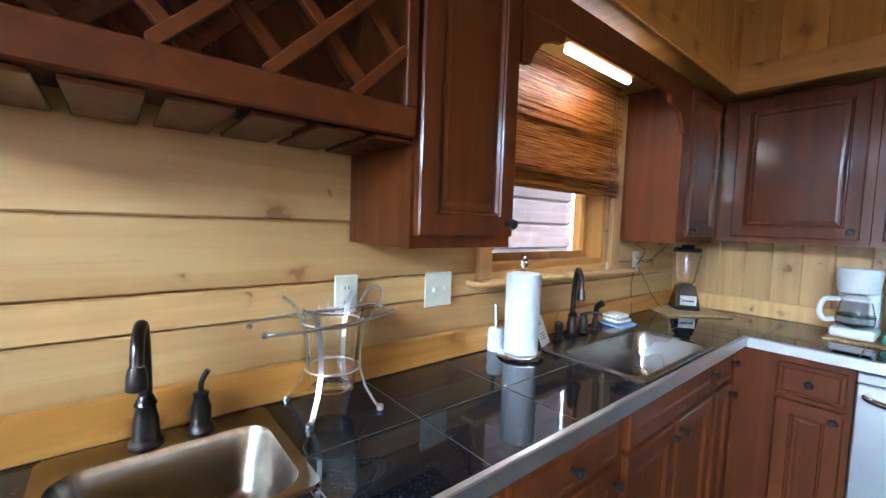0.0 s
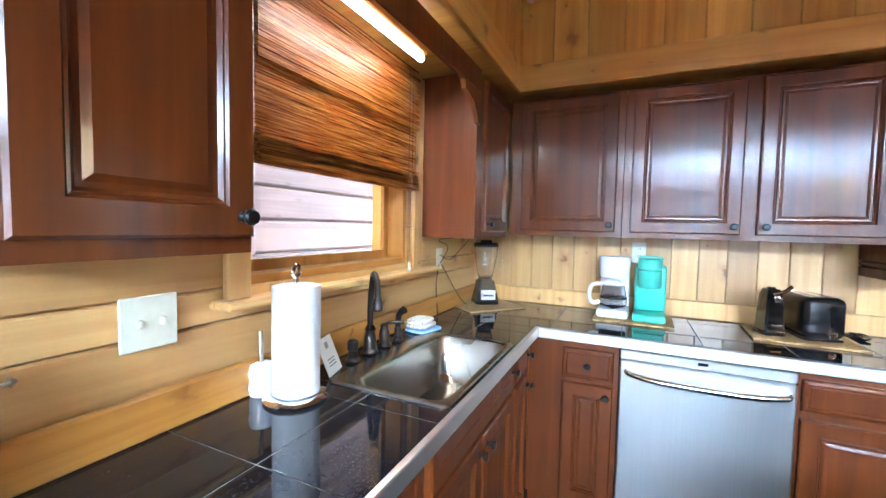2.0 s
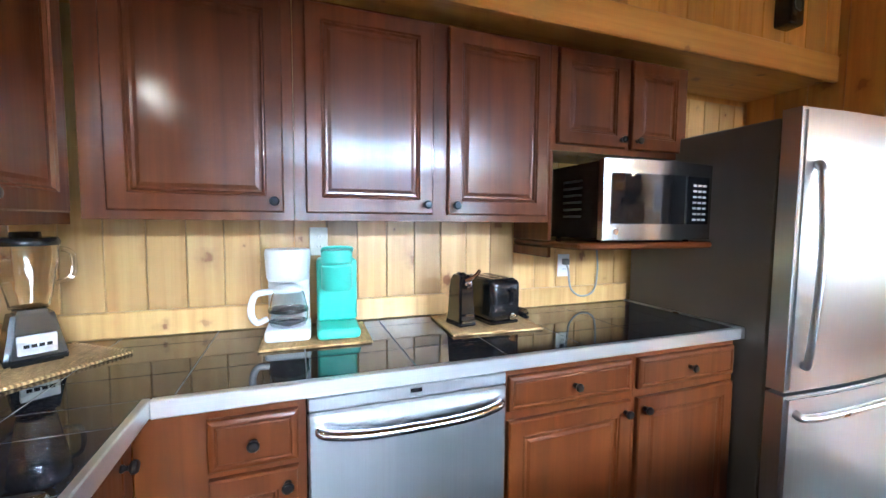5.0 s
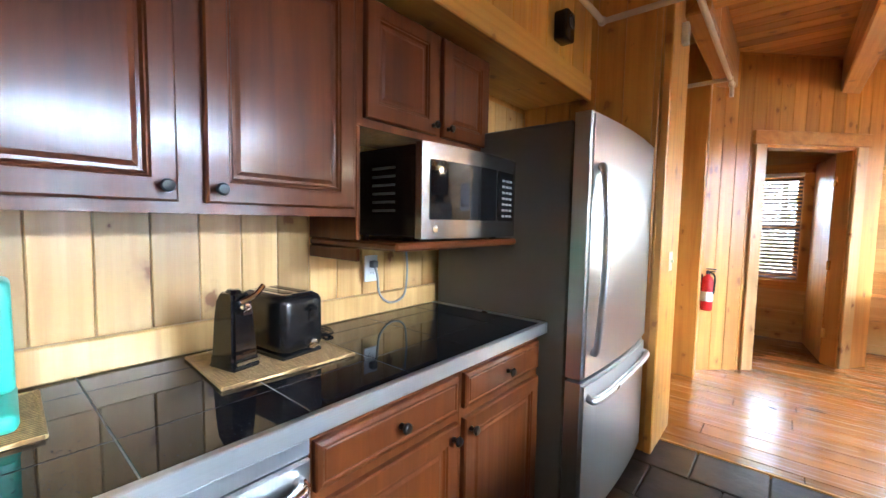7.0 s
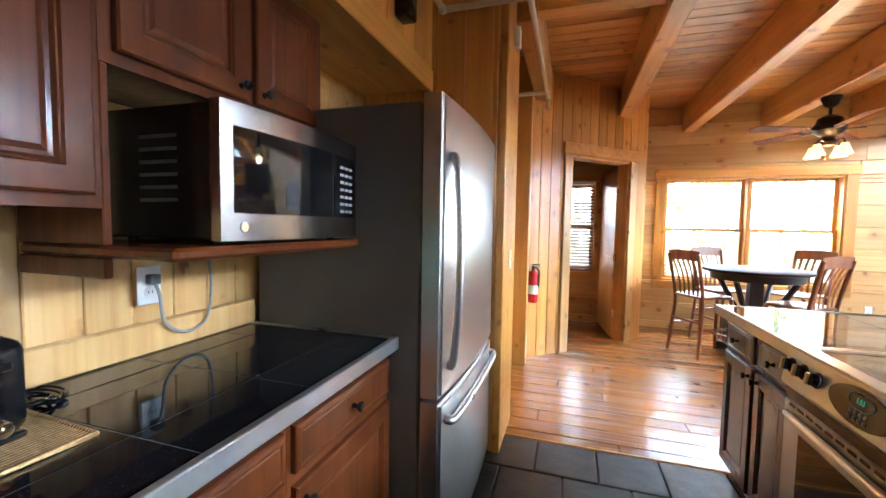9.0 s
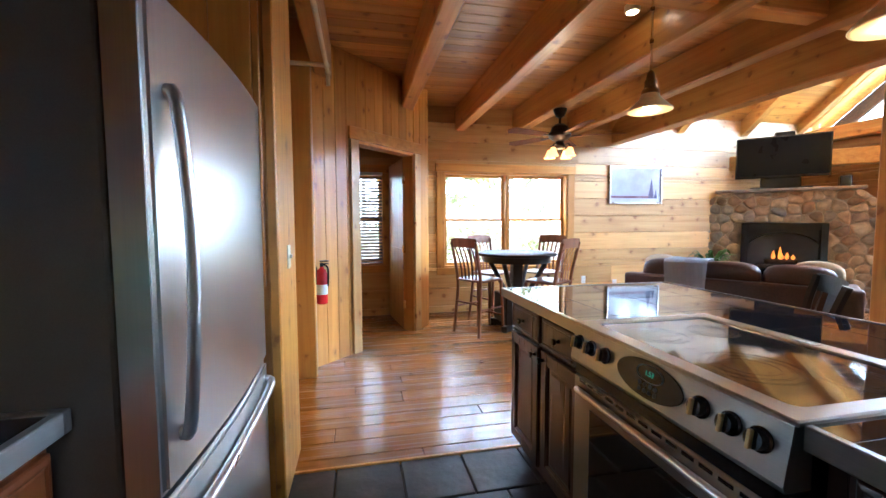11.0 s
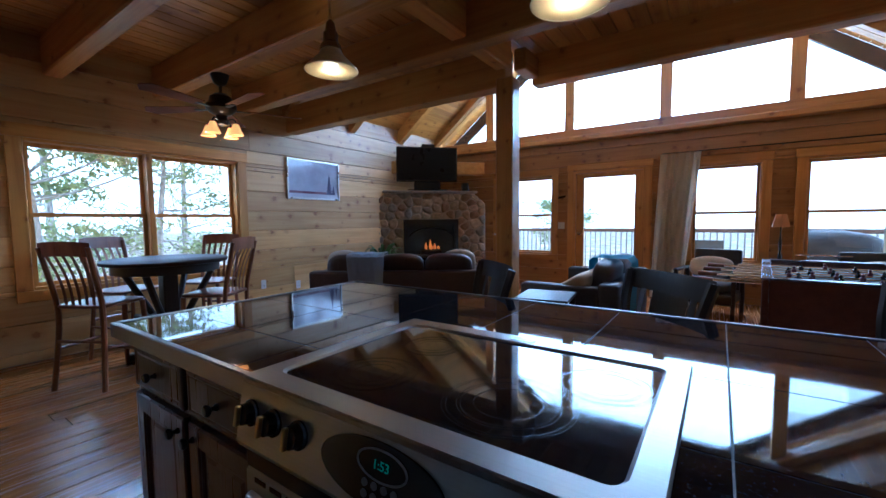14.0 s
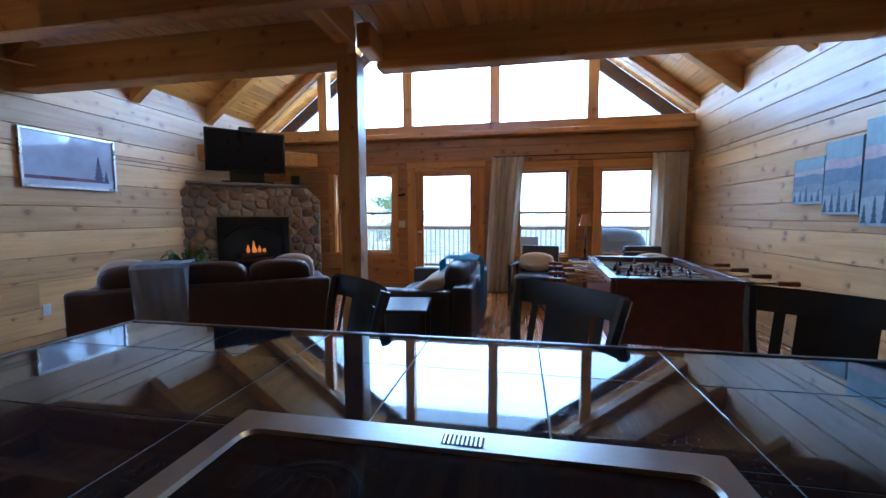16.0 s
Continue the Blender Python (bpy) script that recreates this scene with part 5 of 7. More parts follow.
part("jug_lid", lathe([(0.05, 0.166), (0.052, 0.175), (0.03, 0.19), (0.0, 0.192)], 20, None, pose(0, -0.03, 0)), white_plastic, jug, "", True)
part("jug_band", lathe([(0.0665, 0.096), (0.068, 0.098), (0.0672, 0.106), (0.064, 0.107)], 24, None, pose(0, -0.03, 0)), black_plastic, jug, "", True)
part("jug_handle", tube([(-0.052, -0.05, 0.17), (-0.10, -0.075, 0.165), (-0.115, -0.08, 0.11), (-0.10, -0.07, 0.07), (-0.068, -0.05, 0.075)], 0.011, 10), white_plastic, jug, "white handle", True)

kb = thing("pod_coffee_maker", "teal single-serve pod coffee maker", "coffee maker", pose(3.71, 0.775, ZM, 0, 0, -92))
part("foot", box(-0.075, 0.075, -0.115, 0.11, 0, 0.04, 0.016, None, 3), teal_plastic, kb, "", True)
part("body", box(-0.073, 0.073, 0.0, 0.11, 0.041, 0.275, 0.014, None, 3), teal_plastic, kb, "", True)
part("head", lathe([(0.05, 0.17), (0.054, 0.176), (0.054, 0.255), (0.05, 0.258), (0.05, 0.264), (0.055, 0.268), (0.055, 0.30), (0.048, 0.312), (0.0, 0.314)], 24, None, pose(-0.004, -0.05, 0)), teal_plastic, kb, "round teal brew head", True)
part("lever", tube([(-0.052, -0.03, 0.30), (-0.045, -0.09, 0.322), (0.04, -0.09, 0.322), (0.045, -0.03, 0.30)], 0.006, 8), teal_plastic, kb, "", True)

co = thing("can_opener", "black upright electric can opener", "can opener", pose(3.665, 0.292, ZM, 0, 0, -78))
bb = lathe([(0.095, 0.0), (0.095, 0.012), (0.085, 0.03), (0.075, 0.14), (0.066, 0.19), (0.045, 0.212), (0.0, 0.216)], 4, None, Matrix.Diagonal((0.63, 0.82, 1, 1)) @ pose(0, 0, 0, 0, 0, 45))
bmesh.ops.bevel(bb, geom=bb.edges[:], offset=0.008, segments=2, affect="EDGES")
part("body", bb, black_gloss, co, "glossy black body", True)
part("lever", tube([(-0.02, -0.055, 0.185), (0.02, -0.06, 0.20), (0.05, -0.055, 0.222)], 0.008, 8), chrome, co, "chrome lever", True)
part("cutter", lathe([(0.012, 0), (0.012, 0.012), (0, 0.014)], 14, None, pose(-0.005, -0.052, 0.17, 90, 0, 0)), chrome, co, "", True)
part("plate", box(-0.034, 0.034, -0.0632, -0.0595, 0.02, 0.028), chrome, co)
for zz, ww in ((0.045, 0.04), (0.15, 0.024)):
    part("badge", box(-ww / 2, ww / 2, -0.0665 + zz * 0.08, -0.058, zz, zz + 0.009), chrome, co)

to = thing("toaster", "black two-slot toaster with round corners", "toaster", pose(3.71, 0.135, ZM, 0, 0, -82))
part("body", box(-0.075, 0.075, -0.115, 0.115, 0.012, 0.185, 0.028, None, 4), black_plastic, to, "glossy black body", True)
part("base", box(-0.07, 0.07, -0.105, 0.105, 0.0, 0.013, 0.003), black_plastic, to)
part("top_plate", box(-0.05, 0.05, -0.09, 0.09, 0.1845, 0.1875, 0.001), chrome, to, "steel top plate")
for x in (-0.024, 0.024):
    part("slot", box(x - 0.013, x + 0.013, -0.075, 0.075, 0.1876, 0.1885), black_plastic, to)
part("lever_slot", box(0.012, 0.03, -0.1175, -0.1145, 0.06, 0.155, 0.001), black_gloss, to)
part("lever", box(0.006, 0.036, -0.132, -0.1176, 0.135, 0.148, 0.003), black_plastic, to)
part("dial", lathe([(0.016, 0), (0.014, 0.012), (0, 0.013)], 16, None, pose(0.022, -0.115, 0.035, 90, 0, 0)), chrome, to, "", True)
cd = thing("power_cord", "coiled black power cord on the worktop", "cord", pose(3.79, -0.03, ZT + 0.005))
part("coil", tube([(0.05 * math.cos(i * 1.3), 0.03 * math.sin(i * 1.3) - i * 0.002, 0.004 * (i % 4)) for i in range(22)], 0.0035, 6), black_plastic, cd, "", True)

# ---- outlets, switches, cables ----
def plate(name, m, kind, label, mat=None):
    """A wall plate with its sockets or rockers; local -y into the room."""
    p_ = thing(name, label, "wall plate", m)
    w = 0.115 if kind == "double" else 0.072
    part("plate", box(-w / 2, w / 2, -0.006, 0, -0.0575, 0.0575, 0.003), mat or ivory_plastic, p_)
    for x in ((-0.023, 0.023) if kind == "double" else (0.0,)):
        if kind == "socket":
            for z in (-0.02, 0.02):
                so = part("socket", lathe([(0.017, 0), (0.017, 0.0025), (0, 0.003)], 16, None, pose(x, -0.006, z, 90, 0, 0)), mat or ivory_plastic, p_)
                for dx in (-0.006, 0.006):
                    part("slot", box(x + dx - 0.001, x + dx + 0.001, -0.0096, -0.0088, z - 0.004, z + 0.005), black_plastic, so)
        else:
            part("toggle", box(x - 0.005, x + 0.005, -0.018, -0.0062, -0.008, 0.010, 0.002), mat or ivory_plastic, p_)
    return p_


plate("light_switch", pose(1.91, 1.797, 1.155), "double", "ivory double light switch on the pine wall")
plate("wall_outlet", pose(1.575, 1.797, 1.165), "socket", "ivory wall outlet on the pine wall")
plate("wall_outlet", pose(3.33, 1.797, 1.20), "socket", "ivory wall outlet beside the window with plugs")
plate("wall_outlet", pose(3.905, -0.38, 1.115, 0, 0, -90), "socket", "white wall outlet below the microwave shelf", white_plastic)
plate("wall_outlet", pose(3.905, 0.83, 1.25, 0, 0, -90), "socket", "ivory wall outlet behind the coffee makers")
plate("light_switch", pose(3.044, -1.96, 1.11, 0, 0, -90), "single", "ivory light switch on the partition end")
plate("wall_outlet", pose(-0.62, YS + 0.003, 0.40, 0, 0, 180), "socket", "white wall outlet low on the log wall", white_plastic)
plate("wall_outlet", pose(-1.15, YS + 0.003, 0.33, 0, 0, 180), "socket", "white wall outlet low on the log wall", white_plastic)
plate("light_switch", pose(XW + 0.003, -2.72, 1.12, 0, 0, 90), "double", "ivory double switch beside the glazed door")
pc = thing("power_cord", "grey power cord looping from the outlet to the shelf", "cord")
part("cable", tube([(3.885, -0.38, 1.135), (3.86, -0.38, 1.09), (3.865, -0.40, 1.0), (3.87, -0.47, 0.955), (3.87, -0.55, 0.98), (3.88, -0.58, 1.09), (3.88, -0.57, 1.2)], 0.005, 8), plain("grey_cable", (0.3, 0.3, 0.3), 0.5), pc, "", True)
part("plug", box(3.868, 3.899, -0.395, -0.365, 1.12, 1.15, 0.004), plain("grey_plug", (0.12, 0.12, 0.12), 0.5), pc)
wc = thing("cable_tangle", "thin dark cables stapled to the pine wall", "cable")
for i, pts in enumerate(([(3.33, 1.785, 1.22), (3.45, 1.785, 1.19), (3.6, 1.785, 1.24), (3.75, 1.785, 1.30)], [(3.33, 1.785, 1.18), (3.42, 1.785, 1.26), (3.3, 1.785, 1.30), (3.5, 1.785, 1.31)],
                         [(3.34, 1.785, 1.17), (3.42, 1.782, 1.10), (3.50, 1.775, 1.02), (3.60, 1.75, 0.922), (3.68, 1.72, 0.922)], [(3.31, 1.785, 1.17), (3.28, 1.785, 1.08), (3.27, 1.775, 0.99), (3.25, 1.76, 0.918)])):
    part("cable", tube(pts, 0.0025, 6), plain("brown_cable", (0.10, 0.05, 0.03), 0.5), wc, "", True)

# ---- kitchen window: sill, frame, blind, valance, tube lamp ----
struct("window_sill_kitchen", box(2.06, 3.24, 1.745, 1.93, 1.150, 1.172, 0.006), wood("pine_sill", *PALE, "x", 0.3, 0.5, coat=0.3), "pale pine window sill over the sink", "sill")
struct("trim_window_kitchen", box(2.08, 2.15, 1.775, 1.797, 1.173, 2.05, 0.004), splash_z, "pine casing beside the kitchen window", "trim")
struct("trim_window_kitchen_far", box(3.02, 3.10, 1.775, 1.797, 1.173, 2.05, 0.004), splash_z, "pine casing beside the kitchen window", "trim")
va = thing("valance", "dark cherry valance with scrolled ends over the sink", "valance", pose(1.942, 1.50, 0))
part("board", box(0, 1.176, 0, 0.02, 1.965, 2.068, 0.004), cherry, va)
for x0, sgn in ((0.0, 1), (1.176, -1)):
    b = bmesh.new()
    prof = [(0, 1.964), (0.20, 1.964), (0.185, 1.93), (0.15, 1.925), (0.09, 1.905), (0.05, 1.86), (0.035, 1.83), (0.0, 1.825)]
    f_ = [[b.verts.new((x0 + sgn * x, y, z)) for x, z in prof] for y in (0.0, 0.02)]
    n_ = len(prof)
    for i in range(n_):
        b.faces.new([f_[0][i], f_[0][(i + 1) % n_], f_[1][(i + 1) % n_], f_[1][i]])
    b.faces.new(f_[0])
    b.faces.new(f_[1][::-1])
    bmesh.ops.recalc_face_normals(b, faces=b.faces[:])
    part("scroll", b, cherry, va)
tl = thing("tube_light", "glowing fluorescent tube under the soffit over the sink", "lamp", pose(2.52, 1.64, 2.0))
part("housing", box(-0.19, 0.31, -0.022, 0.022, 0.036, 0.089, 0.006), pine_x, tl)
part("tube", rod((-0.17, 0, 0.02), (0.29, 0, 0.02), 0.014, 14), glow("tube_glow", (1.0, 0.93, 0.80), 4.0), tl, "", True)
reed, rn, rl, rb = material("bamboo_reed")
rs = noise_tex(rn, rl, coords(rn, rl, (6, 60, 240)), 1.0, 3)
rl.new(ramp(rn, rl, rs, [(0.3, (0.07, 0.016, 0.002)), (0.5, (0.28, 0.088, 0.009)), (0.72, (0.60, 0.235, 0.026))]), rb.inputs["Base Color"])
rb.inputs["Roughness"].default_value = 0.4
rt_, rm_ = rn.new("ShaderNodeBsdfTranslucent"), rn.new("ShaderNodeMixShader")
rl.new(ramp(rn, rl, rs, [(0.36, (0.14, 0.035, 0.004)), (0.5, (0.72, 0.34, 0.07)), (0.66, (1.0, 0.72, 0.26))]), rt_.inputs[0])
rm_.inputs[0].default_value = 0.55
rl.new(rb.outputs[0], rm_.inputs[1])
rl.new(rt_.outputs[0], rm_.inputs[2])
rl.new(rm_.outputs[0], rn["Material Output"].inputs["Surface"])
bd = thing("bamboo_blind", "half-drawn woven bamboo roman blind with cords", "blind", pose(2.585, 1.80, 0))
rr = random.Random(5)
z = 2.045
reeds = bmesh.new()
while z > 1.80:
    hgt = rr.choice((0.004, 0.006, 0.009))
    box(-0.43, 0.43, -0.045 + rr.uniform(-0.002, 0.002), -0.039, z - hgt, z - 0.0008, 0, reeds)
    z -= hgt
o = part("valance_reeds", reeds, reed, bd, "upper flap of split bamboo")
o["kind"] = "stuff"
reeds = bmesh.new()
z = 2.04
while z > 1.60:
    hgt = rr.choice((0.004, 0.006, 0.009, 0.012))
    box(-0.425, 0.425, -0.030 + rr.uniform(-0.003, 0.003), -0.023, z - hgt, z - 0.0015, 0, reeds)
    z -= hgt
for k in range(3):
    zz = 1.60 - k * 0.022
    for q in range(6):
        box(-0.425, 0.425, -0.048 + 0.006 * q, -0.043 + 0.006 * q, zz - 0.022 - 0.006 * (q % 2), zz + 0.012 - 0.004 * (q % 3), 0, reeds)
o = part("reeds", reeds, reed, bd, "gathered split bamboo slats")
o["kind"] = "stuff"
part("head_rail", box(-0.43, 0.43, -0.036, -0.012, 2.046, 2.058), cherry, bd)
for x in (0.33, 0.36):
    part("cord", rod((x, -0.052, 1.19), (x, -0.052, 2.03), 0.0009, 6), brown_wood, bd)
part("cord_tassel", lathe([(0.004, 0), (0.009, 0.008), (0.007, 0.03), (0.002, 0.04)], 10, None, pose(0.345, -0.052, 1.175)), ivory_plastic, bd, "", True)

# ---- wine rack ----
wr = thing("wine_rack", "cherry lattice wine rack with stemware slots", "wine rack", pose(0.62, 1.50, 0))
WR = 0.974
part("back", box(0, WR, 0.285, 0.298, 1.60, 2.068), cherry, wr)
part("cheek", box(WR - 0.018, WR, 0.021, 0.284, 1.60, 2.068), cherry, wr)
part("cheek", box(0, 0.018, 0.021, 0.284, 1.60, 2.068), cherry, wr)
part("shelf", box(0.0185, WR - 0.0185, 0.022, 0.284, 1.60, 1.615), cherry, wr)
part("top", box(0.0185, WR - 0.0185, 0.022, 0.284, 2.05, 2.068), cherry, wr)
part("bottom_rail", box(0, WR, 0.0, 0.02, 1.562, 1.628, 0.004), cherry_h, wr)
part("top_rail", box(0, WR, 0.0, 0.02, 2.02, 2.068, 0.003), cherry_h, wr)
part("stile", box(0, 0.03, 0.0, 0.02, 1.6285, 2.0195, 0.003), cherry, wr)
part("stile", box(WR - 0.03, WR, 0.0, 0.02, 1.6285, 2.0195, 0.003), cherry, wr)
LZ0, LZ1 = 1.629, 2.019
for dy, sgn in ((0.002, 1), (0.021, -1), (0.225, 1), (0.244, -1)):
    for k in range(-3, 9):
        c0 = k * 0.165
        pts = []
        # a lattice bar from the lower to the upper rail, cut at the stiles
        x0_, x1_ = (c0, c0 + (LZ1 - LZ0)) if sgn > 0 else (c0 + (LZ1 - LZ0), c0)
        lo_t, hi_t = 0.0, 1.0
        for lim, side in ((0.03, 1), (WR - 0.03, -1)):
            dx = x1_ - x0_
            tt = (lim - x0_) / dx
            if (dx > 0) == (side > 0):
                lo_t = max(lo_t, tt)
            else:
                hi_t = min(hi_t, tt)
        if hi_t - lo_t < 0.06:
            continue
        a = Vector((x0_ + (x1_ - x0_) * lo_t, dy, LZ0 + (LZ1 - LZ0) * lo_t))
        c = Vector((x0_ + (x1_ - x0_) * hi_t, dy, LZ0 + (LZ1 - LZ0) * hi_t))
        L_ = (c - a).length
        b = box(0, L_, 0, 0.018, -0.0115, 0.0115, 0.002)
        ang = math.atan2(c.z - a.z, c.x - a.x)
        part("lattice_bar", b, cherry_h, wr, "", False, Matrix.Translation(a) @ Matrix.Rotation(-ang, 4, "Y"))
# stemware slots below: T-shaped runners from front to back
for k in range(8):
    x = 0.025 + k * 0.1225
    t = bmesh.new()
    box(x, x + 0.098, 0.022, 0.284, 1.552, 1.561, 0.002, t)
    box(x + 0.036, x + 0.062, 0.022, 0.284, 1.5612, 1.5995, 0, t)
    part("stem_runner", t, cherry, wr)


# ---- ceiling things ----
brass = plain("antique_brass", (0.35, 0.24, 0.12), 0.25, 0.9, 0.1)
dark_bronze = plain("dark_fan_metal", (0.03, 0.022, 0.018), 0.35, 0.7, 0.1)
shade_out = plain("shade_metal", (0.55, 0.48, 0.34), 0.3, 0.8, 0.06)
shade_in = plain("shade_enamel", (0.82, 0.60, 0.27), 0.35, 0.0, 0.03)
bulb_glow = glow("bulb_glow", (1.0, 0.72, 0.36), 9.0)


def pendant(x, y, z):
    """A pendant lamp on a rod from a beam; z is the shade's lower edge."""
    p_ = thing("pendant_lamp", "brass pendant lamp with a lit bell-shaped shade", "lamp", pose(x, y, z), "pendant lamps over the island")
    top = 2.539 - z
    part("canopy", lathe([(0.0, top), (0.055, top), (0.055, top - 0.012), (0.02, top - 0.03), (0.0, top - 0.03)][::-1], 20), brass, p_, "", True)
    part("rod", rod((0, 0, 0.20), (0, 0, top - 0.028), 0.006), chrome, p_, "", True)
    for zz in (0.34, 0.50):
        part("joint", lathe([(0.006, zz), (0.010, zz + 0.004), (0.010, zz + 0.018), (0.006, zz + 0.022)], 12), brass, p_, "", True)
    part("socket", lathe([(0.045, 0.085), (0.04, 0.105), (0.03, 0.115), (0.03, 0.15), (0.022, 0.16), (0.018, 0.19), (0.006, 0.205)], 20), brass, p_, "brass lamp socket", True)
    sh_ = part("shade", lathe([(0.1015, 0.004), (0.108, 0.0), (0.109, 0.003), (0.086, 0.028), (0.052, 0.062), (0.040, 0.084), (0.037, 0.084)], 36), plain("shade_gold", (0.78, 0.62, 0.34), 0.38, 0.4), p_, "shallow polished brass shade", True)
    part("shade_lining", lathe([(0.1045, 0.001), (0.083, 0.026), (0.050, 0.059), (0.038, 0.082), (0.035, 0.082), (0.047, 0.057), (0.080, 0.024), (0.1015, 0.0)], 36), shade_in, sh_, "glowing cream lining", True)
    part("bulb", lathe([(0.0, 0.012), (0.02, 0.017), (0.028, 0.035), (0.02, 0.06), (0.013, 0.08)], 16), bulb_glow, p_, "glowing bulb", True)
    lamp("pendant_light", "POINT", pose(x, y, z - 0.01), 2.2, (1.0, 0.70, 0.36), radius=0.03)
    return p_


pendant(1.22, -1.75, 1.845)
pendant(1.22, -0.765, 1.82)

fan = thing("ceiling_fan", "dark bronze ceiling fan with wooden blades and four lights", "fan", pose(0.47, -4.12, 0))
part("canopy", lathe([(0.02, 2.44), (0.05, 2.46), (0.075, 2.52), (0.075, 2.538)], 24), dark_bronze, fan, "", True)
part("downrod", rod((0, 0, 2.36), (0, 0, 2.45), 0.013), dark_bronze, fan, "", True)
part("motor", lathe([(0.05, 2.18), (0.09, 2.20), (0.125, 2.235), (0.125, 2.27), (0.10, 2.30), (0.09, 2.34), (0.05, 2.37), (0.02, 2.375)], 28), dark_bronze, fan, "dark bronze motor housing", True)
blade_wood = wood("fan_blade_wood", (0.14, 0.045, 0.014), (0.21, 0.075, 0.024), (0.28, 0.11, 0.036), "x", 0.7, 0, spec=0.2)
for k in range(5):
    a = 14 + 72 * k
    part("blade_iron", box(0.10, 0.24, -0.02, 0.02, -0.004, 0.004, 0.003), dark_bronze, fan, "", False, pose(0, 0, 2.235, 0, 0, a))
    b = bmesh.new()
    n_ = 10
    top, bot = [], []
    for i in range(n_ + 1):
        u = i / n_
        wdt = 0.052 + 0.022 * u if u < 0.9 else 0.074 * math.sqrt(max(0.02, 1 - ((u - 0.9) / 0.1) ** 2)) * 0.999
        top.append([b.verts.new((0.20 + 0.50 * u, s_ * wdt, 0.009)) for s_ in (-1, 1)])
        bot.append([b.verts.new((0.20 + 0.50 * u, s_ * wdt, 0.003)) for s_ in (-1, 1)])
    for i in range(n_):
        b.faces.new([top[i][0], top[i + 1][0], top[i + 1][1], top[i][1]])
        b.faces.new([bot[i][1], bot[i + 1][1], bot[i + 1][0], bot[i][0]])
        for s_ in (0, 1):
            b.faces.new([top[i][s_], bot[i][s_], bot[i + 1][s_], top[i + 1][s_]])
    b.faces.new([top[0][0], top[0][1], bot[0][1], bot[0][0]])
    b.faces.new([top[-1][1], top[-1][0], bot[-1][0], bot[-1][1]])
    bmesh.ops.recalc_face_normals(b, faces=b.faces[:])
    part("blade", b, blade_wood, fan, "wooden fan blade", False, pose(0, 0, 2.238, 0, 0, a) @ pose(0, 0, 0, 10))
part("light_hub", lathe([(0.02, 2.09), (0.05, 2.10), (0.06, 2.13), (0.045, 2.165), (0.05, 2.18)], 24), dark_bronze, fan, "", True)
amber = glow("amber_shade_glow", (1.0, 0.43, 0.08), 1.2)
for k in range(4):
    a = 30 + 90 * k
    m = pose(0, 0, 2.12, 0, 0, a)
    arm = part("light_arm", tube([(0.04, 0, 0.01), (0.10, 0, 0.025), (0.125, 0, 0.005), (0.13, 0, -0.02)], 0.007, 8), dark_bronze, fan, "", True, m)
    part("glass_shade", lathe([(0.024, -0.02), (0.030, -0.035), (0.042, -0.07), (0.062, -0.115), (0.059, -0.115), (0.039, -0.07), (0.027, -0.036), (0.02, -0.022)][::-1], 24, None, pose(0.13, 0, 0)), amber, arm, "glowing amber glass shade", True)
    part("bulb", lathe([(0.0, -0.09), (0.016, -0.08), (0.02, -0.06), (0.012, -0.035)], 12, None, pose(0.13, 0, 0)), bulb_glow, arm, "", True)
lamp("fan_light", "POINT", pose(0.47, -4.12, 1.98), 5, (1.0, 0.66, 0.32), radius=0.04)
part("pull_chain", rod((0.02, 0, 1.95), (0.02, 0, 2.1), 0.0015, 6), brass, fan)

rl = thing("recessed_light", "small lit spot lamp on the ceiling", "lamp", pose(0.71, -2.60, 2.86))
part("housing", lathe([(0.045, -0.05), (0.055, -0.045), (0.055, -0.001)], 20), white_plastic, rl, "", True)
part("lens", lathe([(0.0, -0.055), (0.038, -0.053), (0.042, -0.049)], 20), bulb_glow, rl, "", True)

beige = plain("beige_pipe", (0.62, 0.52, 0.36), 0.5, 0.0, 0.05)
pp = thing("sprinkler_pipe", "beige sprinkler pipe along the soffit and ceiling", "pipe")
PZ = 2.49
for a, b_ in (((2.7, 1.36, PZ), (3.38, 1.36, PZ)), ((3.40, 1.34, PZ), (3.40, -1.63, PZ)), ((3.38, -1.66, PZ), (2.96, -1.66, PZ)), ((2.93, -1.69, PZ), (2.93, -3.35, PZ)), ((2.93, -3.2, PZ), (3.26, -3.2, PZ)), ((2.93, -3.36, PZ), (2.93, -3.36, PZ - 0.10))):
    part("pipe", rod(a, b_, 0.017, 14), beige, pp, "", True)
for x, y in ((3.40, 1.36), (3.40, -1.655), (2.93, -1.665), (2.93, -3.2), (2.93, -3.36)):
    bb = bmesh.new()
    bmesh.ops.create_uvsphere(bb, u_segments=14, v_segments=8, radius=0.026)
    part("elbow", bb, beige, pp, "", True, pose(x, y, PZ))
for y in (-1.1, 0.2, -2.4):
    x = 3.40 if y > -1.6 else 2.93
    part("clip", box(x - 0.012, x + (0.084 if y > -1.6 else 0.012), y - 0.01, y + 0.01, PZ + 0.012, PZ + 0.03 if y > -1.6 else PZ + 0.305), beige, pp)
sp = thing("speaker", "small black speaker box on the soffit", "speaker", pose(3.484, -1.255, 2.25, 0, 0, -90))
part("case", box(-0.05, 0.05, -0.075, 0.0, 0.0, 0.145, 0.012, None, 2), black_plastic, sp, "", True)
part("cone", lathe([(0.034, 0), (0.032, 0.003), (0.012, -0.004), (0, -0.002)][::-1], 20, None, pose(0, -0.0755, 0.09, 90, 0, 0)), knob_black, sp, "", True)
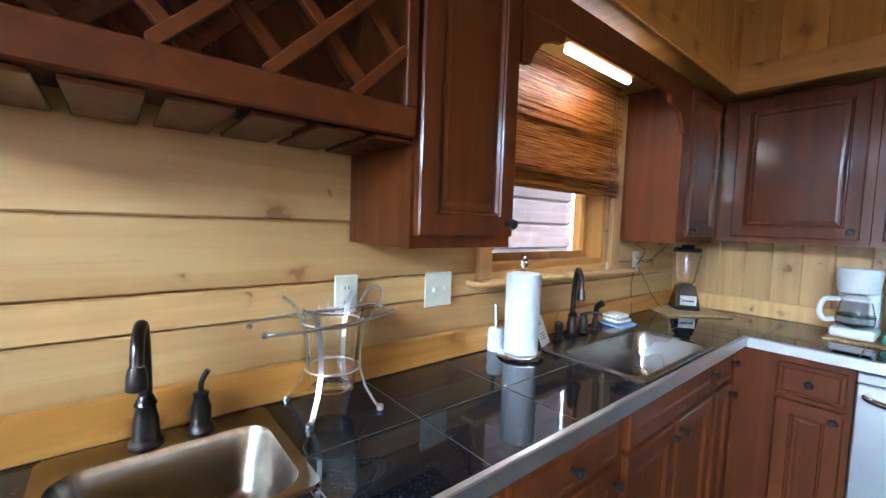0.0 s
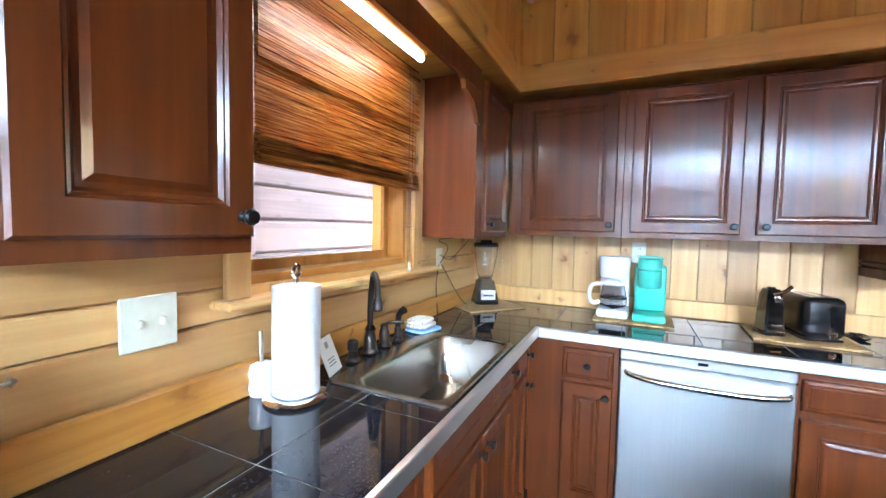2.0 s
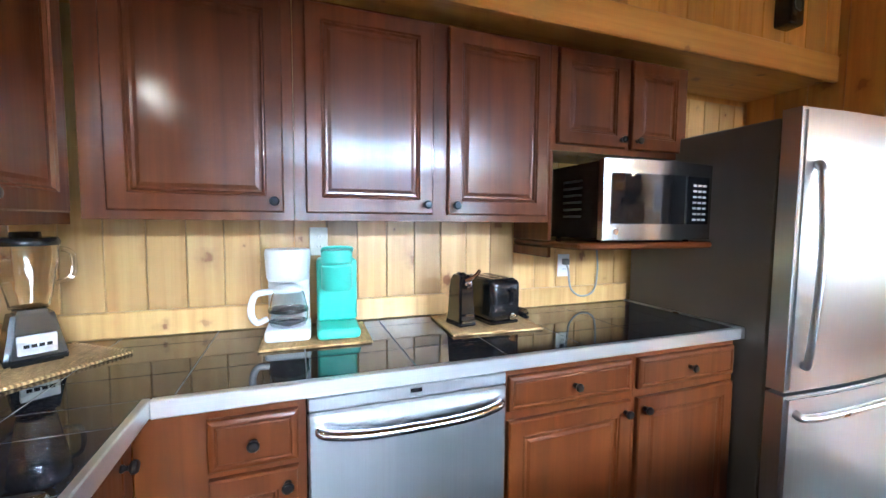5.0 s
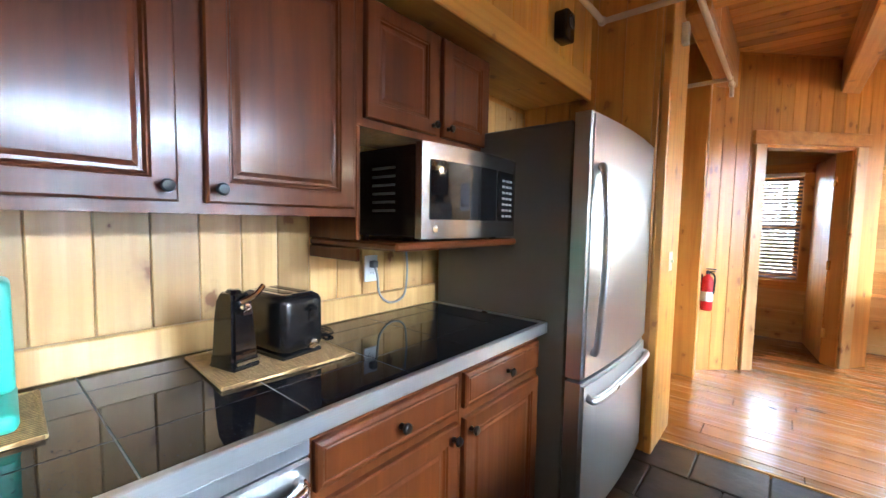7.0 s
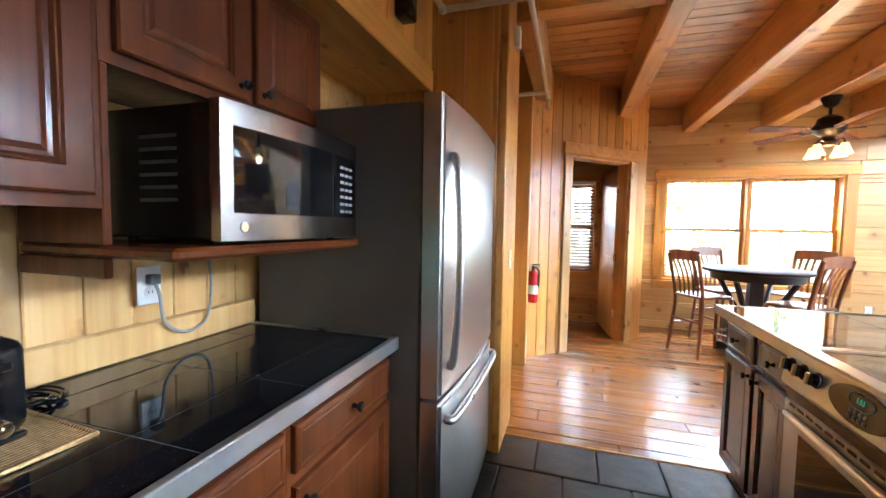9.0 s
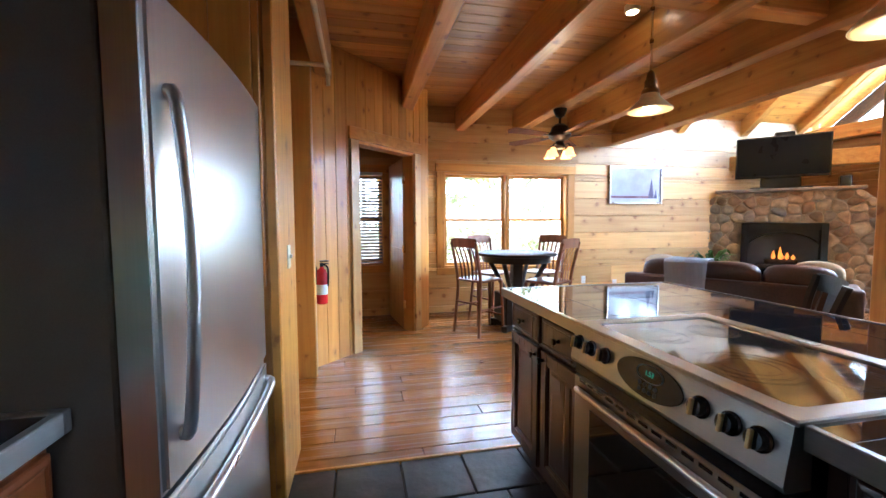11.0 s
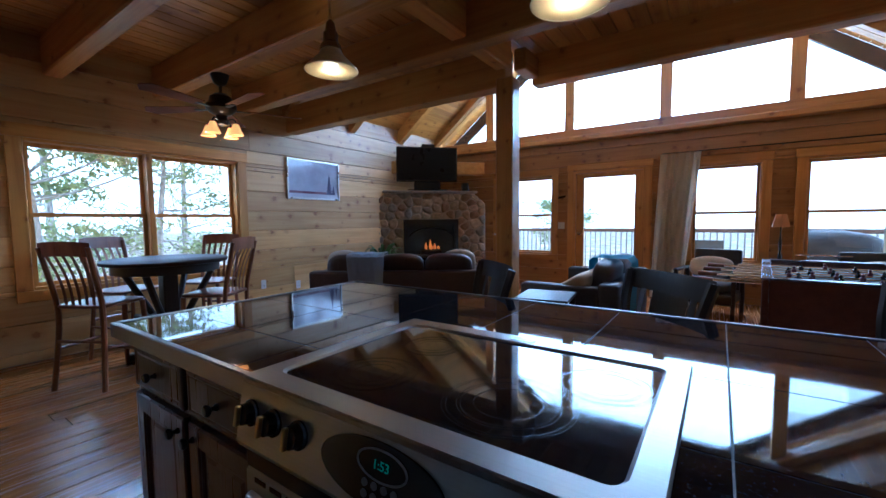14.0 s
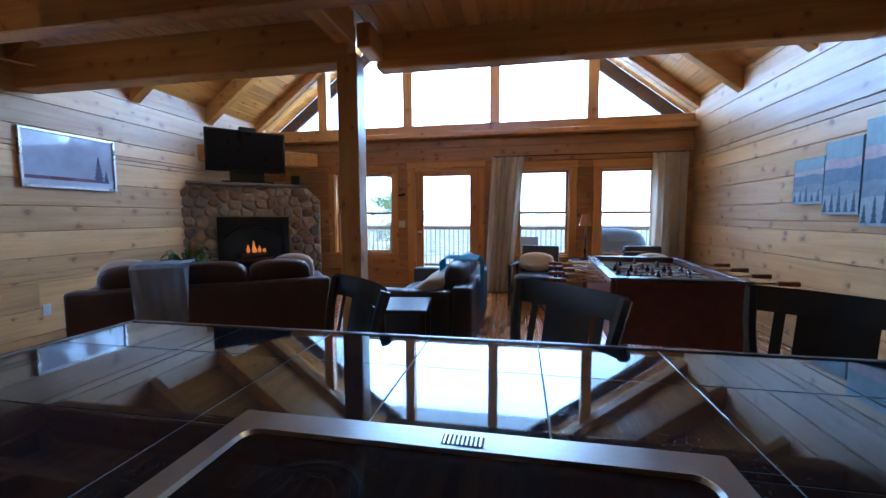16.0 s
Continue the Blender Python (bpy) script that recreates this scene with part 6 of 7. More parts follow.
part("bracket", box(-0.02, 0.02, -0.0005, 0.0005, 0.03, 0.11), knob_black, sp)
es = thing("smoke_detector", "small white sensor high on the partition end", "sensor", pose(3.044, -1.95, 2.42, 0, 0, -90))
part("body", box(-0.03, 0.03, -0.035, 0, -0.06, 0.06, 0.008, None, 2), white_plastic, es, "", True)

fe = thing("fire_extinguisher", "red fire extinguisher hanging on the pine wall", "extinguisher", pose(3.025, -3.47, 0.575) @ Matrix.Diagonal((0.85, 0.85, 0.85, 1)))
part("cylinder", lathe([(0.0, 0), (0.045, 0.0), (0.055, 0.012), (0.055, 0.31), (0.045, 0.345), (0.02, 0.365), (0.018, 0.38)], 24), red_paint, fe, "red steel cylinder", True)
part("label_band", lathe([(0.0556, 0.10), (0.0558, 0.10), (0.0558, 0.20), (0.0556, 0.20)], 24), paper_white, fe, "white printed label", True)
part("valve", lathe([(0.018, 0.381), (0.02, 0.40), (0.012, 0.42), (0.0, 0.422)], 14), knob_black, fe, "", True)
part("lever", box(-0.075, 0.02, -0.012, 0.012, 0.43, 0.442, 0.004), knob_black, fe)
part("grip", box(-0.07, 0.02, -0.01, 0.01, 0.405, 0.415, 0.003), knob_black, fe)
part("hose", tube([(-0.02, 0.0, 0.40), (-0.06, 0.02, 0.37), (-0.065, 0.02, 0.28), (-0.06, 0.02, 0.18)], 0.009, 8), black_plastic, fe, "", True)
part("bracket", box(0.045, 0.068, -0.03, 0.03, 0.2, 0.38, 0.003), knob_black, fe)

# blind in the side room
vb = thing("slat_blind", "brown wooden slat blind in the side room window", "blind", pose(2.70, YS + 0.02, 0, 0, 0, 180))
slat_me = mesh_of("slat", box(-0.30, 0.30, -0.022, 0.022, -0.0015, 0.0015), plain("slat_wood", (0.16, 0.09, 0.05), 0.5))
for i in range(27):
    piece("slat", slat_me, vb, pose(0, -0.03, 0.74 + i * 0.043, 36))
part("head_rail", box(-0.31, 0.31, -0.045, -0.004, 1.90, 1.94, 0.003), white_plastic, vb)

# ---- dining corner ----
TB = (0.84, -4.45)
tb = thing("round_table", "tall round dark wooden dining table on a column", "table", pose(*TB, 0))
part("tabletop", lathe([(0.0, 0.875), (0.45, 0.875), (0.475, 0.882), (0.475, 0.905), (0.465, 0.912), (0.0, 0.912)], 48), table_wood, tb, "round dark polished top", True)
part("apron", lathe([(0.39, 0.80), (0.405, 0.80), (0.405, 0.874), (0.39, 0.874), (0.39, 0.80)], 40), dark_wood, tb, "", True)
for k in range(4):
    a = radians(45 + 90 * k)
    part("leg", rod((0.14 * math.cos(a), 0.14 * math.sin(a), 0.42), (0.36 * math.cos(a), 0.36 * math.sin(a), 0.80), 0.028, 8), dark_wood, tb)
    part("foot", box(0.02, 0.36, -0.035, 0.035, 0.0, 0.07, 0.01), dark_wood, tb, "", False, pose(0, 0, 0, 0, 0, 45 + 90 * k))
part("storage_base", box(-0.21, 0.21, -0.21, 0.21, 0.071, 0.42, 0.01), dark_wood, tb, "dark square base")
part("column", box(-0.06, 0.06, -0.06, 0.06, 0.421, 0.80, 0.008), dark_wood, tb)


def counter_chair(m):
    """A counter-height chair with a slatted back; faces -y."""
    c = thing("counter_chair", "tall brown wooden chair with a slatted back", "chair", m, "chairs round the dining table")
    part("seat", cushion(0.43, 0.41, 0.035, 0.15, 6), brown_wood, c, "dark polished wooden seat", True, pose(0, 0, 0.60))
    for x in (-0.18, 0.18):
        part("leg", rod((x * 1.12, -0.19, 0.0), (x, -0.17, 0.605), 0.016, 10, None, 0.021), brown_wood, c, "", True)
        part("leg", tube([(x * 1.12, 0.225, 0.0), (x, 0.18, 0.45), (x, 0.185, 0.66), (x * 1.02, 0.235, 0.90), (x * 1.05, 0.27, 1.06)], 0.018, 8), brown_wood, c, "", True)
        part("stretcher", rod((x * 1.06, -0.178, 0.30), (x * 1.06, 0.195, 0.30), 0.011, 8), brown_wood, c, "", True)
    part("stretcher", rod((-0.19, -0.183, 0.20), (0.19, -0.183, 0.20), 0.013, 8), brown_wood, c, "", True)
    part("stretcher", rod((-0.185, 0.195, 0.36), (0.185, 0.195, 0.36), 0.011, 8), brown_wood, c, "", True)
    b = sheet(10, 1, lambda u, v: ((u - 0.5) * 0.40, 0.262 + 0.02 * (1 - (2 * u - 1) ** 2) + 0.008 * v, 0.985 + 0.105 * v + 0.012 * (1 - (2 * u - 1) ** 2)), 0.02)
    part("top_rail", b, brown_wood, c, "curved top rail", True)
    for i in range(5):
        x = -0.13 + i * 0.065
        part("back_slat", sheet(1, 6, lambda u, v: (x * (0.85 + 0.15 * v) + (u - 0.5) * 0.026, 0.175 + 0.10 * v * v, 0.63 + 0.37 * v), 0.012), brown_wood, c, "", True)
    return c


ch = counter_chair(pose(1.34, -4.34, 0, 0, 0, -60))
for x, y, rz in ((0.64, -4.02, 34), (1.00, -4.90, -158), (0.32, -4.82, 125)):
    copy_thing(ch, pose(x, y, 0, 0, 0, rz))
# a picture on the log wall
pf = thing("framed_picture", "silver-framed winter landscape print behind glass", "picture", pose(-1.475, YS + 0.003, 1.835, 0, 0, 180))
b = bmesh.new()
for q in ((-0.46, -0.435, -0.285, 0.285), (0.435, 0.46, -0.285, 0.285), (-0.435, 0.435, -0.285, -0.26), (-0.435, 0.435, 0.26, 0.285)):
    box(q[0], q[1], -0.03, 0, q[2], q[3], 0.003, b)
part("frame", b, plain("silver_frame", (0.55, 0.53, 0.50), 0.3, 0.8), pf, "thin silver frame")
pr = part("print", box(-0.435, 0.435, -0.012, -0.002, -0.26, 0.26), plain("print_sky", (0.42, 0.42, 0.50), 0.15, 0, 0.1, 5, Coat_Weight=1.0, Coat_Roughness=0.03), pf, "pale violet winter print")
part("snow_field", box(-0.434, 0.434, -0.0135, -0.0121, -0.259, -0.17), plain("print_snow", (0.5, 0.49, 0.54), 0.2, 0, 0.1, 8), pr)
part("hedge", box(-0.434, 0.30, -0.0145, -0.0136, -0.20, -0.165), plain("print_hedge", (0.16, 0.07, 0.10), 0.3, 0, 0.4, 60), pr)
for x, h_, w_ in ((0.27, 0.27, 0.07), (0.35, 0.13, 0.04)):
    b = bmesh.new()
    for i in range(6):
        z0_ = -0.20 + h_ * i / 6
        k = w_ * (1 - i / 6.5)
        v_ = [b.verts.new(p) for p in ((x - k, -0.0152, z0_), (x + k, -0.0152, z0_), (x, -0.0152, z0_ + h_ * 0.3))]
        b.faces.new(v_)
    part("fir_tree", b, plain("print_fir", (0.08, 0.07, 0.14), 0.3), pr)

# ---- fireplace corner (local x along the front, -y into the room) ----
FP = pose(-3.50, -4.72, 0, 0, 0, 135)
fp = thing("fireplace", "corner fireplace faced with rounded river stones", "fireplace", FP)
stone_mats = [plain("stone_" + n_, c, 0.75, 0, 0.3, 14, 0.4) for n_, c in (("tan", (0.34, 0.25, 0.16)), ("grey", (0.24, 0.21, 0.18)), ("brown", (0.24, 0.16, 0.10)), ("buff", (0.40, 0.31, 0.21)))]
mortar = plain("mortar", (0.34, 0.28, 0.21), 0.9, 0, 0.2, 60, 0.3)
SHAPE = [(-1.03, 0.0), (1.03, 0.0), (1.03, 1.53), (0.82, 1.72), (-0.82, 1.72), (-1.03, 1.53)]
b = bmesh.new()
loops = [[b.verts.new((x * k, y, z_)) for x, z_ in SHAPE] for y, k in ((0.04, 1.0), (0.36, 0.66))]
for k in range(6):
    b.faces.new([loops[0][k], loops[0][(k + 1) % 6], loops[1][(k + 1) % 6], loops[1][k]])
b.faces.new(loops[0][::-1])
b.faces.new(loops[1])
bmesh.ops.recalc_face_normals(b, faces=b.faces[:])
part("core", b, mortar, fp, "mortar core")
FB = (-0.50, 0.50, 0.32, 1.25)
rs_ = random.Random(21)


def clip(poly, mx, mz, nx, nz):
    """The side of a polygon where (p - m) . n <= 0."""
    out = []
    for (ax, az), (bx_, bz) in zip(poly, poly[1:] + poly[:1]):
        da, db = (ax - mx) * nx + (az - mz) * nz, (bx_ - mx) * nx + (bz - mz) * nz
        if da <= 0:
            out.append((ax, az))
        if da * db < 0:
            k = da / (da - db)
            out.append((ax + (bx_ - ax) * k, az + (bz - az) * k))
    return out


def river_stones(outline, width, height, hole, parent, m, size=0.125):
    """Fieldstones laid in mortar: the cells round scattered seeds, rounded off and domed outwards."""
    seeds = []
    tries = 0
    while tries < 3000:
        tries += 1
        q = (rs_.uniform(-width / 2, width / 2), rs_.uniform(0, height))
        r_ = size * rs_.uniform(0.75, 1.25)
        if all((q[0] - p[0]) ** 2 + ((q[1] - p[1]) * 1.2) ** 2 > (0.5 * (r_ + p[2])) ** 2 * 1.3 for p in seeds):
            seeds.append((*q, r_))
    for sx, sz, _ in seeds:
        poly = list(outline)
        for ox, oz, _ in seeds:
            if (ox, oz) != (sx, sz) and abs(ox - sx) < 0.5 and abs(oz - sz) < 0.5:
                poly = clip(poly, (sx + ox) / 2, (sz + oz) / 2, ox - sx, oz - sz)
        if hole and hole[0] < sx < hole[1] and hole[2] < sz < hole[3]:
            continue
        if hole:
            if sx <= hole[0] and hole[2] < sz < hole[3]:
                poly = clip(poly, hole[0], 0, 1, 0)
            elif sx >= hole[1] and hole[2] < sz < hole[3]:
                poly = clip(poly, hole[1], 0, -1, 0)
            elif sz >= hole[3] and hole[0] < sx < hole[1]:
                poly = clip(poly, 0, hole[3], 0, -1)
            elif sz <= hole[2] and hole[0] < sx < hole[1]:
                poly = clip(poly, 0, hole[2], 0, 1)
        if len(poly) < 3:
            continue
        for _ in range(2):
            poly = [p for (ax, az), (bx_, bz) in zip(poly, poly[1:] + poly[:1]) for p in ((ax * 0.75 + bx_ * 0.25, az * 0.75 + bz * 0.25), (ax * 0.25 + bx_ * 0.75, az * 0.25 + bz * 0.75))]
        cx, cz = sum(p[0] for p in poly) / len(poly), sum(p[1] for p in poly) / len(poly)
        b = bmesh.new()
        proud = rs_.uniform(0.018, 0.040)
        rings = []
        for shrink, up in ((0.93, -0.012), (0.90, 0.45), (0.72, 0.88), (0.38, 1.0)):
            rings.append([b.verts.new(((x - cx) * shrink, -proud * max(up, 0) + (0.014 if up < 0 else 0) + 0.006 * noise.noise(Vector((x * 9, z_ * 9, up))), (z_ - cz) * shrink)) for x, z_ in poly])
        n_ = len(poly)
        for a, c in zip(rings, rings[1:]):
            for k in range(n_):
                b.faces.new([a[k], a[(k + 1) % n_], c[(k + 1) % n_], c[k]])
        b.faces.new(rings[-1])
        bmesh.ops.recalc_face_normals(b, faces=b.faces[:])
        part("stone", b, rs_.choice(stone_mats), parent, "", True, m @ pose(cx, 0, cz))


river_stones(SHAPE, 2.06, 1.72, FB, fp, pose(0, 0.038, 0))
part("hearth", box(-0.80, 0.80, -0.40, 0.0, 0.25, 0.31, 0.015), stone_mats[1], fp, "raised stone hearth slab")
river_stones([(-0.76, 0), (0.76, 0), (0.76, 0.25), (-0.76, 0.25)], 1.52, 0.25, None, fp, pose(0, -0.352, 0))
part("hearth_core", box(-0.77, 0.77, -0.35, 0.0, 0.0, 0.249), mortar, fp)
part("cap", box(-0.86, 0.86, -0.04, 0.36, 1.722, 1.765, 0.008), plain("cap_stone", (0.22, 0.17, 0.13), 0.7, 0, 0.25, 20, 0.3), fp, "flat stone shelf")
b = bmesh.new()
for q in ((-0.50, -0.42, 0.32, 1.25), (0.42, 0.50, 0.32, 1.25), (-0.42, 0.42, 1.14, 1.25), (-0.42, 0.42, 0.32, 0.52)):
    box(q[0], q[1], -0.03, 0.039, q[2], q[3], 0.004, b)
box(-0.42, 0.42, 0.034, 0.0385, 0.52, 1.14, 0, b)
fb = part("firebox", b, black_plastic, fp, "black metal firebox")
arch = tube([(-0.40, -0.028, 0.95), (-0.25, -0.03, 1.06), (0, -0.032, 1.10), (0.25, -0.03, 1.06), (0.40, -0.028, 0.95)], 0.008, 8)
part("arch_trim", arch, knob_black, fb, "", True)
log_bark = plain("fire_log", (0.06, 0.035, 0.02), 0.9, 0, 0.4, 30, 0.5)
for i, (a, c) in enumerate((((-0.28, 0.0, 0.59), (0.26, 0.01, 0.60)), ((-0.2, -0.01, 0.66), (0.18, 0.015, 0.68)))):
    part("log", rod(a, c, 0.035, 12), log_bark, fb, "", True)
for i, x in enumerate((-0.10, -0.02, 0.06, 0.13, 0.0)):
    hh = (0.14, 0.20, 0.12, 0.08, 0.10)[i]
    part("flame", lathe([(0.0, 0.0), (0.022, 0.02), (0.026, 0.05), (0.014, hh * 0.65), (0.0, hh)], 10, None, pose(x, -0.012 + 0.004 * (i % 2), 0.70)), glow("flame_%s" % ("a", "b", "a", "b", "a")[i], (1.0, 0.22 + 0.04 * (i % 2), 0.02), 0.55), fb, "", True)
mt = tagged(part("mantel_beam", box(-1.08, 1.08, 0.25, 0.42, 2.09, 2.32, 0.012), pine_x, None, "", False, FP), "thick pine mantel beam in the fireplace corner", "mantel")
tv = thing("television", "black flat television over the stone fireplace", "television", FP @ pose(-0.05, 0, 0))
part("screen_case", box(-0.555, 0.555, 0.06, 0.11, 1.93, 2.55, 0.006), black_plastic, tv, "", False, pose(0, 0, 0))
part("screen", box(-0.535, 0.535, 0.0565, 0.0595, 1.965, 2.53, 0.001), plain("tv_screen", (0.004, 0.004, 0.005), 0.3, 0, 0.05, Specular_IOR_Level=0.15), tv, "dark switched-off screen")
part("stand", box(-0.36, 0.36, 0.0, 0.18, 1.7655, 1.79, 0.006), black_plastic, tv)
part("neck", box(-0.24, 0.24, 0.075, 0.11, 1.7905, 1.929, 0.01), black_plastic, tv)
bx = thing("speaker_box", "small black box speaker on the stone shelf", "speaker", FP @ pose(0.66, 0.12, 1.766))
part("case", box(-0.06, 0.06, -0.06, 0.06, 0, 0.15, 0.008), black_plastic, bx)
fs = thing("chimney_box", "dark boxed flue above the television", "flue", FP @ pose(0.0, 0.33, 2.321))
part("box", box(-0.12, 0.12, -0.07, 0.09, 0.0, 0.32, 0.006), black_plastic, fs)
wp = thing("thermostat", "round white dial on the gable log wall", "thermostat", pose(XW + 0.004, -4.02, 0.95, 0, 0, 90))
part("dial", lathe([(0.05, 0), (0.05, 0.012), (0.04, 0.02), (0, 0.022)], 24, None, pose(0, 0, 0, 90, 0, 0)), white_plastic, wp, "", True)

leaf_green = plain("fern_green", (0.06, 0.13, 0.03), 0.5, 0, 0.3, 20)
pl = thing("fern", "green potted fern beside the fireplace", "plant", pose(-2.55, -5.02, 0.0))
part("pot", lathe([(0.0, 0), (0.11, 0), (0.15, 0.28), (0.155, 0.30), (0.13, 0.30), (0.0, 0.27)], 20), plain("pot_clay", (0.12, 0.08, 0.06), 0.6), pl, "", True)
part("stem", box(-0.02, 0.02, -0.02, 0.02, 0.27, 0.5), leaf_green, pl)
rp = random.Random(8)
for k in range(46):
    a, ln, rise = rp.uniform(0, 2 * math.pi), rp.uniform(0.24, 0.42), rp.uniform(0.25, 0.62)
    b = bmesh.new()
    n_ = 9
    prev = None
    for i in range(n_ + 1):
        u = i / n_
        r_, zz = ln * u, 0.40 + rise * u * (1.5 - 0.9 * u * u)
        wd = 0.034 * math.sin(math.pi * min(1, u * 0.92 + 0.05)) * (0.7 if i % 2 else 1.15)
        q = [b.verts.new((r_ * math.cos(a) + s_ * wd * -math.sin(a), r_ * math.sin(a) + s_ * wd * math.cos(a), zz - abs(s_) * wd * 0.4)) for s_ in (-1, 0, 1)]
        if prev:
            b.faces.new([prev[0], prev[1], q[1], q[0]])
            b.faces.new([prev[1], prev[2], q[2], q[1]])
        prev = q
    part("frond", b, leaf_green, pl)

# ---- seating ----
fabric_beige = plain("beige_cushion", (0.60, 0.50, 0.37), 0.9, 0, 0.12, 150, 0.2)
throw_grey = plain("grey_throw", (0.40, 0.43, 0.48), 0.95, 0, 0.15, 220, 0.4)
throw_blue = plain("blue_throw", (0.10, 0.28, 0.40), 0.95, 0, 0.15, 220, 0.4)


def couch(m, w, seats, label, mat, hb=0.66):
    """A sofa: local x along its width, back at y = 0, facing -y."""
    s = thing("sofa", label, "sofa", m, "living room seats")
    part("base", box(-w / 2 + 0.161, w / 2 - 0.161, -0.90, -0.181, 0.06, 0.30, 0.03, None, 2), mat, s, "", True)
    part("back", box(-w / 2, w / 2, -0.18, 0.0, 0.06, hb, 0.03, None, 3), mat, s, "", True)
    for x in (-w / 2, w / 2 - 0.16):
        part("arm", box(x, x + 0.16, -0.93, -0.181, 0.06, hb - 0.04, 0.03, None, 3), mat, s, "", True)
    sw = (w - 0.34) / seats
    for i in range(seats):
        x = -w / 2 + 0.17 + sw * (i + 0.5)
        part("seat_cushion", cushion(sw - 0.01, 0.68, 0.17, 0.3, 6), mat, s, "", True, pose(x, -0.57, 0.30))
        part("back_cushion", cushion(sw - 0.01, 0.20, 0.46, 0.2, 6), mat, s, "puffy back cushion", True, pose(x, -0.24, 0.375, -8))
    for x in (-w / 2 + 0.08, w / 2 - 0.08):
        for y in (-0.86, -0.07):
            part("foot", rod((x, y, 0), (x, y, 0.06), 0.025, 10), dark_wood, s)
    return s


SF = pose(-1.15, -3.47, 0, 0, 0, -55.4)
couch(SF, 2.10, 3, "dark brown leather sofa facing the fireplace", leather, 0.64)


def drape(name, label, mat, m, w, fall_f, fall_b, top, depth):
    """A throw laid over a back: down the front, across the top, down behind."""
    def f(u, v):
        s = v * (fall_f + depth + fall_b)
        x = (u - 0.5) * w * (1 + 0.06 * math.sin(v * 5))
        wob = 0.012 * math.sin(u * 16 + v * 3) * (1.0 if s > fall_f + depth or s < fall_f else 0.3)
        if s < fall_f:
            return (x, -depth - 0.02 - abs(wob), top - fall_f + s)
        if s < fall_f + depth:
            return (x, -depth + (s - fall_f), top + 0.015 + wob)
        return (x, 0.022 + abs(wob), top - (s - fall_f - depth))
    t = thing(name, label, "throw", m)
    part("cloth", sheet(24, 30, f, 0.008), mat, t, "", True)


drape("throw_blanket", "grey woven throw over the leather sofa back", throw_grey, SF @ pose(0.38, 0, 0), 0.42, 0.12, 0.50, 0.83, 0.34)
cu_ = tagged(part("scatter_cushion", cushion(0.42, 0.14, 0.42, 0.5, 8), fabric_beige, None, "", True, SF @ pose(-0.72, -0.50, 0.47, -20)), "beige scatter cushion on the leather sofa", "cushion")
cu_ = tagged(part("scatter_cushion", cushion(0.42, 0.14, 0.42, 0.5, 8), fabric_beige, None, "", True, SF @ pose(0.72, -0.50, 0.47, -20)), "beige scatter cushion on the leather sofa", "cushion")
LV = pose(-2.22, -1.12, 0, 0, 0, 0)
charcoal = plain("charcoal_leather", (0.05, 0.045, 0.05), 0.5, 0, 0.2, 80, 0.2)
couch(LV, 1.70, 2, "charcoal leather loveseat with beige cushions", charcoal, 0.64)
drape("throw_blanket", "blue throw hanging over the loveseat back", throw_blue, LV @ pose(0.25, 0, 0), 0.36, 0.12, 0.52, 0.83, 0.34)
for x, ry in ((0.56, 0), (0.08, 6)):
    tagged(part("scatter_cushion", cushion(0.46, 0.16, 0.42, 0.5, 8), fabric_beige, None, "", True, LV @ pose(x, -0.62, 0.468, -58, ry, 0)), "beige scatter cushion on the loveseat", "cushion")

st = thing("side_table", "dark square side table beside the post", "table", pose(-0.98, -1.63, 0, 0, 0, 8))
part("tabletop", box(-0.24, 0.24, -0.22, 0.22, 0.545, 0.575, 0.006), dark_wood, st)
part("shelf", box(-0.20, 0.20, -0.18, 0.18, 0.18, 0.20, 0.004), dark_wood, st)
for x in (-0.21, 0.21):
    for y in (-0.19, 0.19):
        part("leg", box(x - 0.02, x + 0.02, y - 0.02, y + 0.02, 0, 0.5445, 0.004), dark_wood, st)


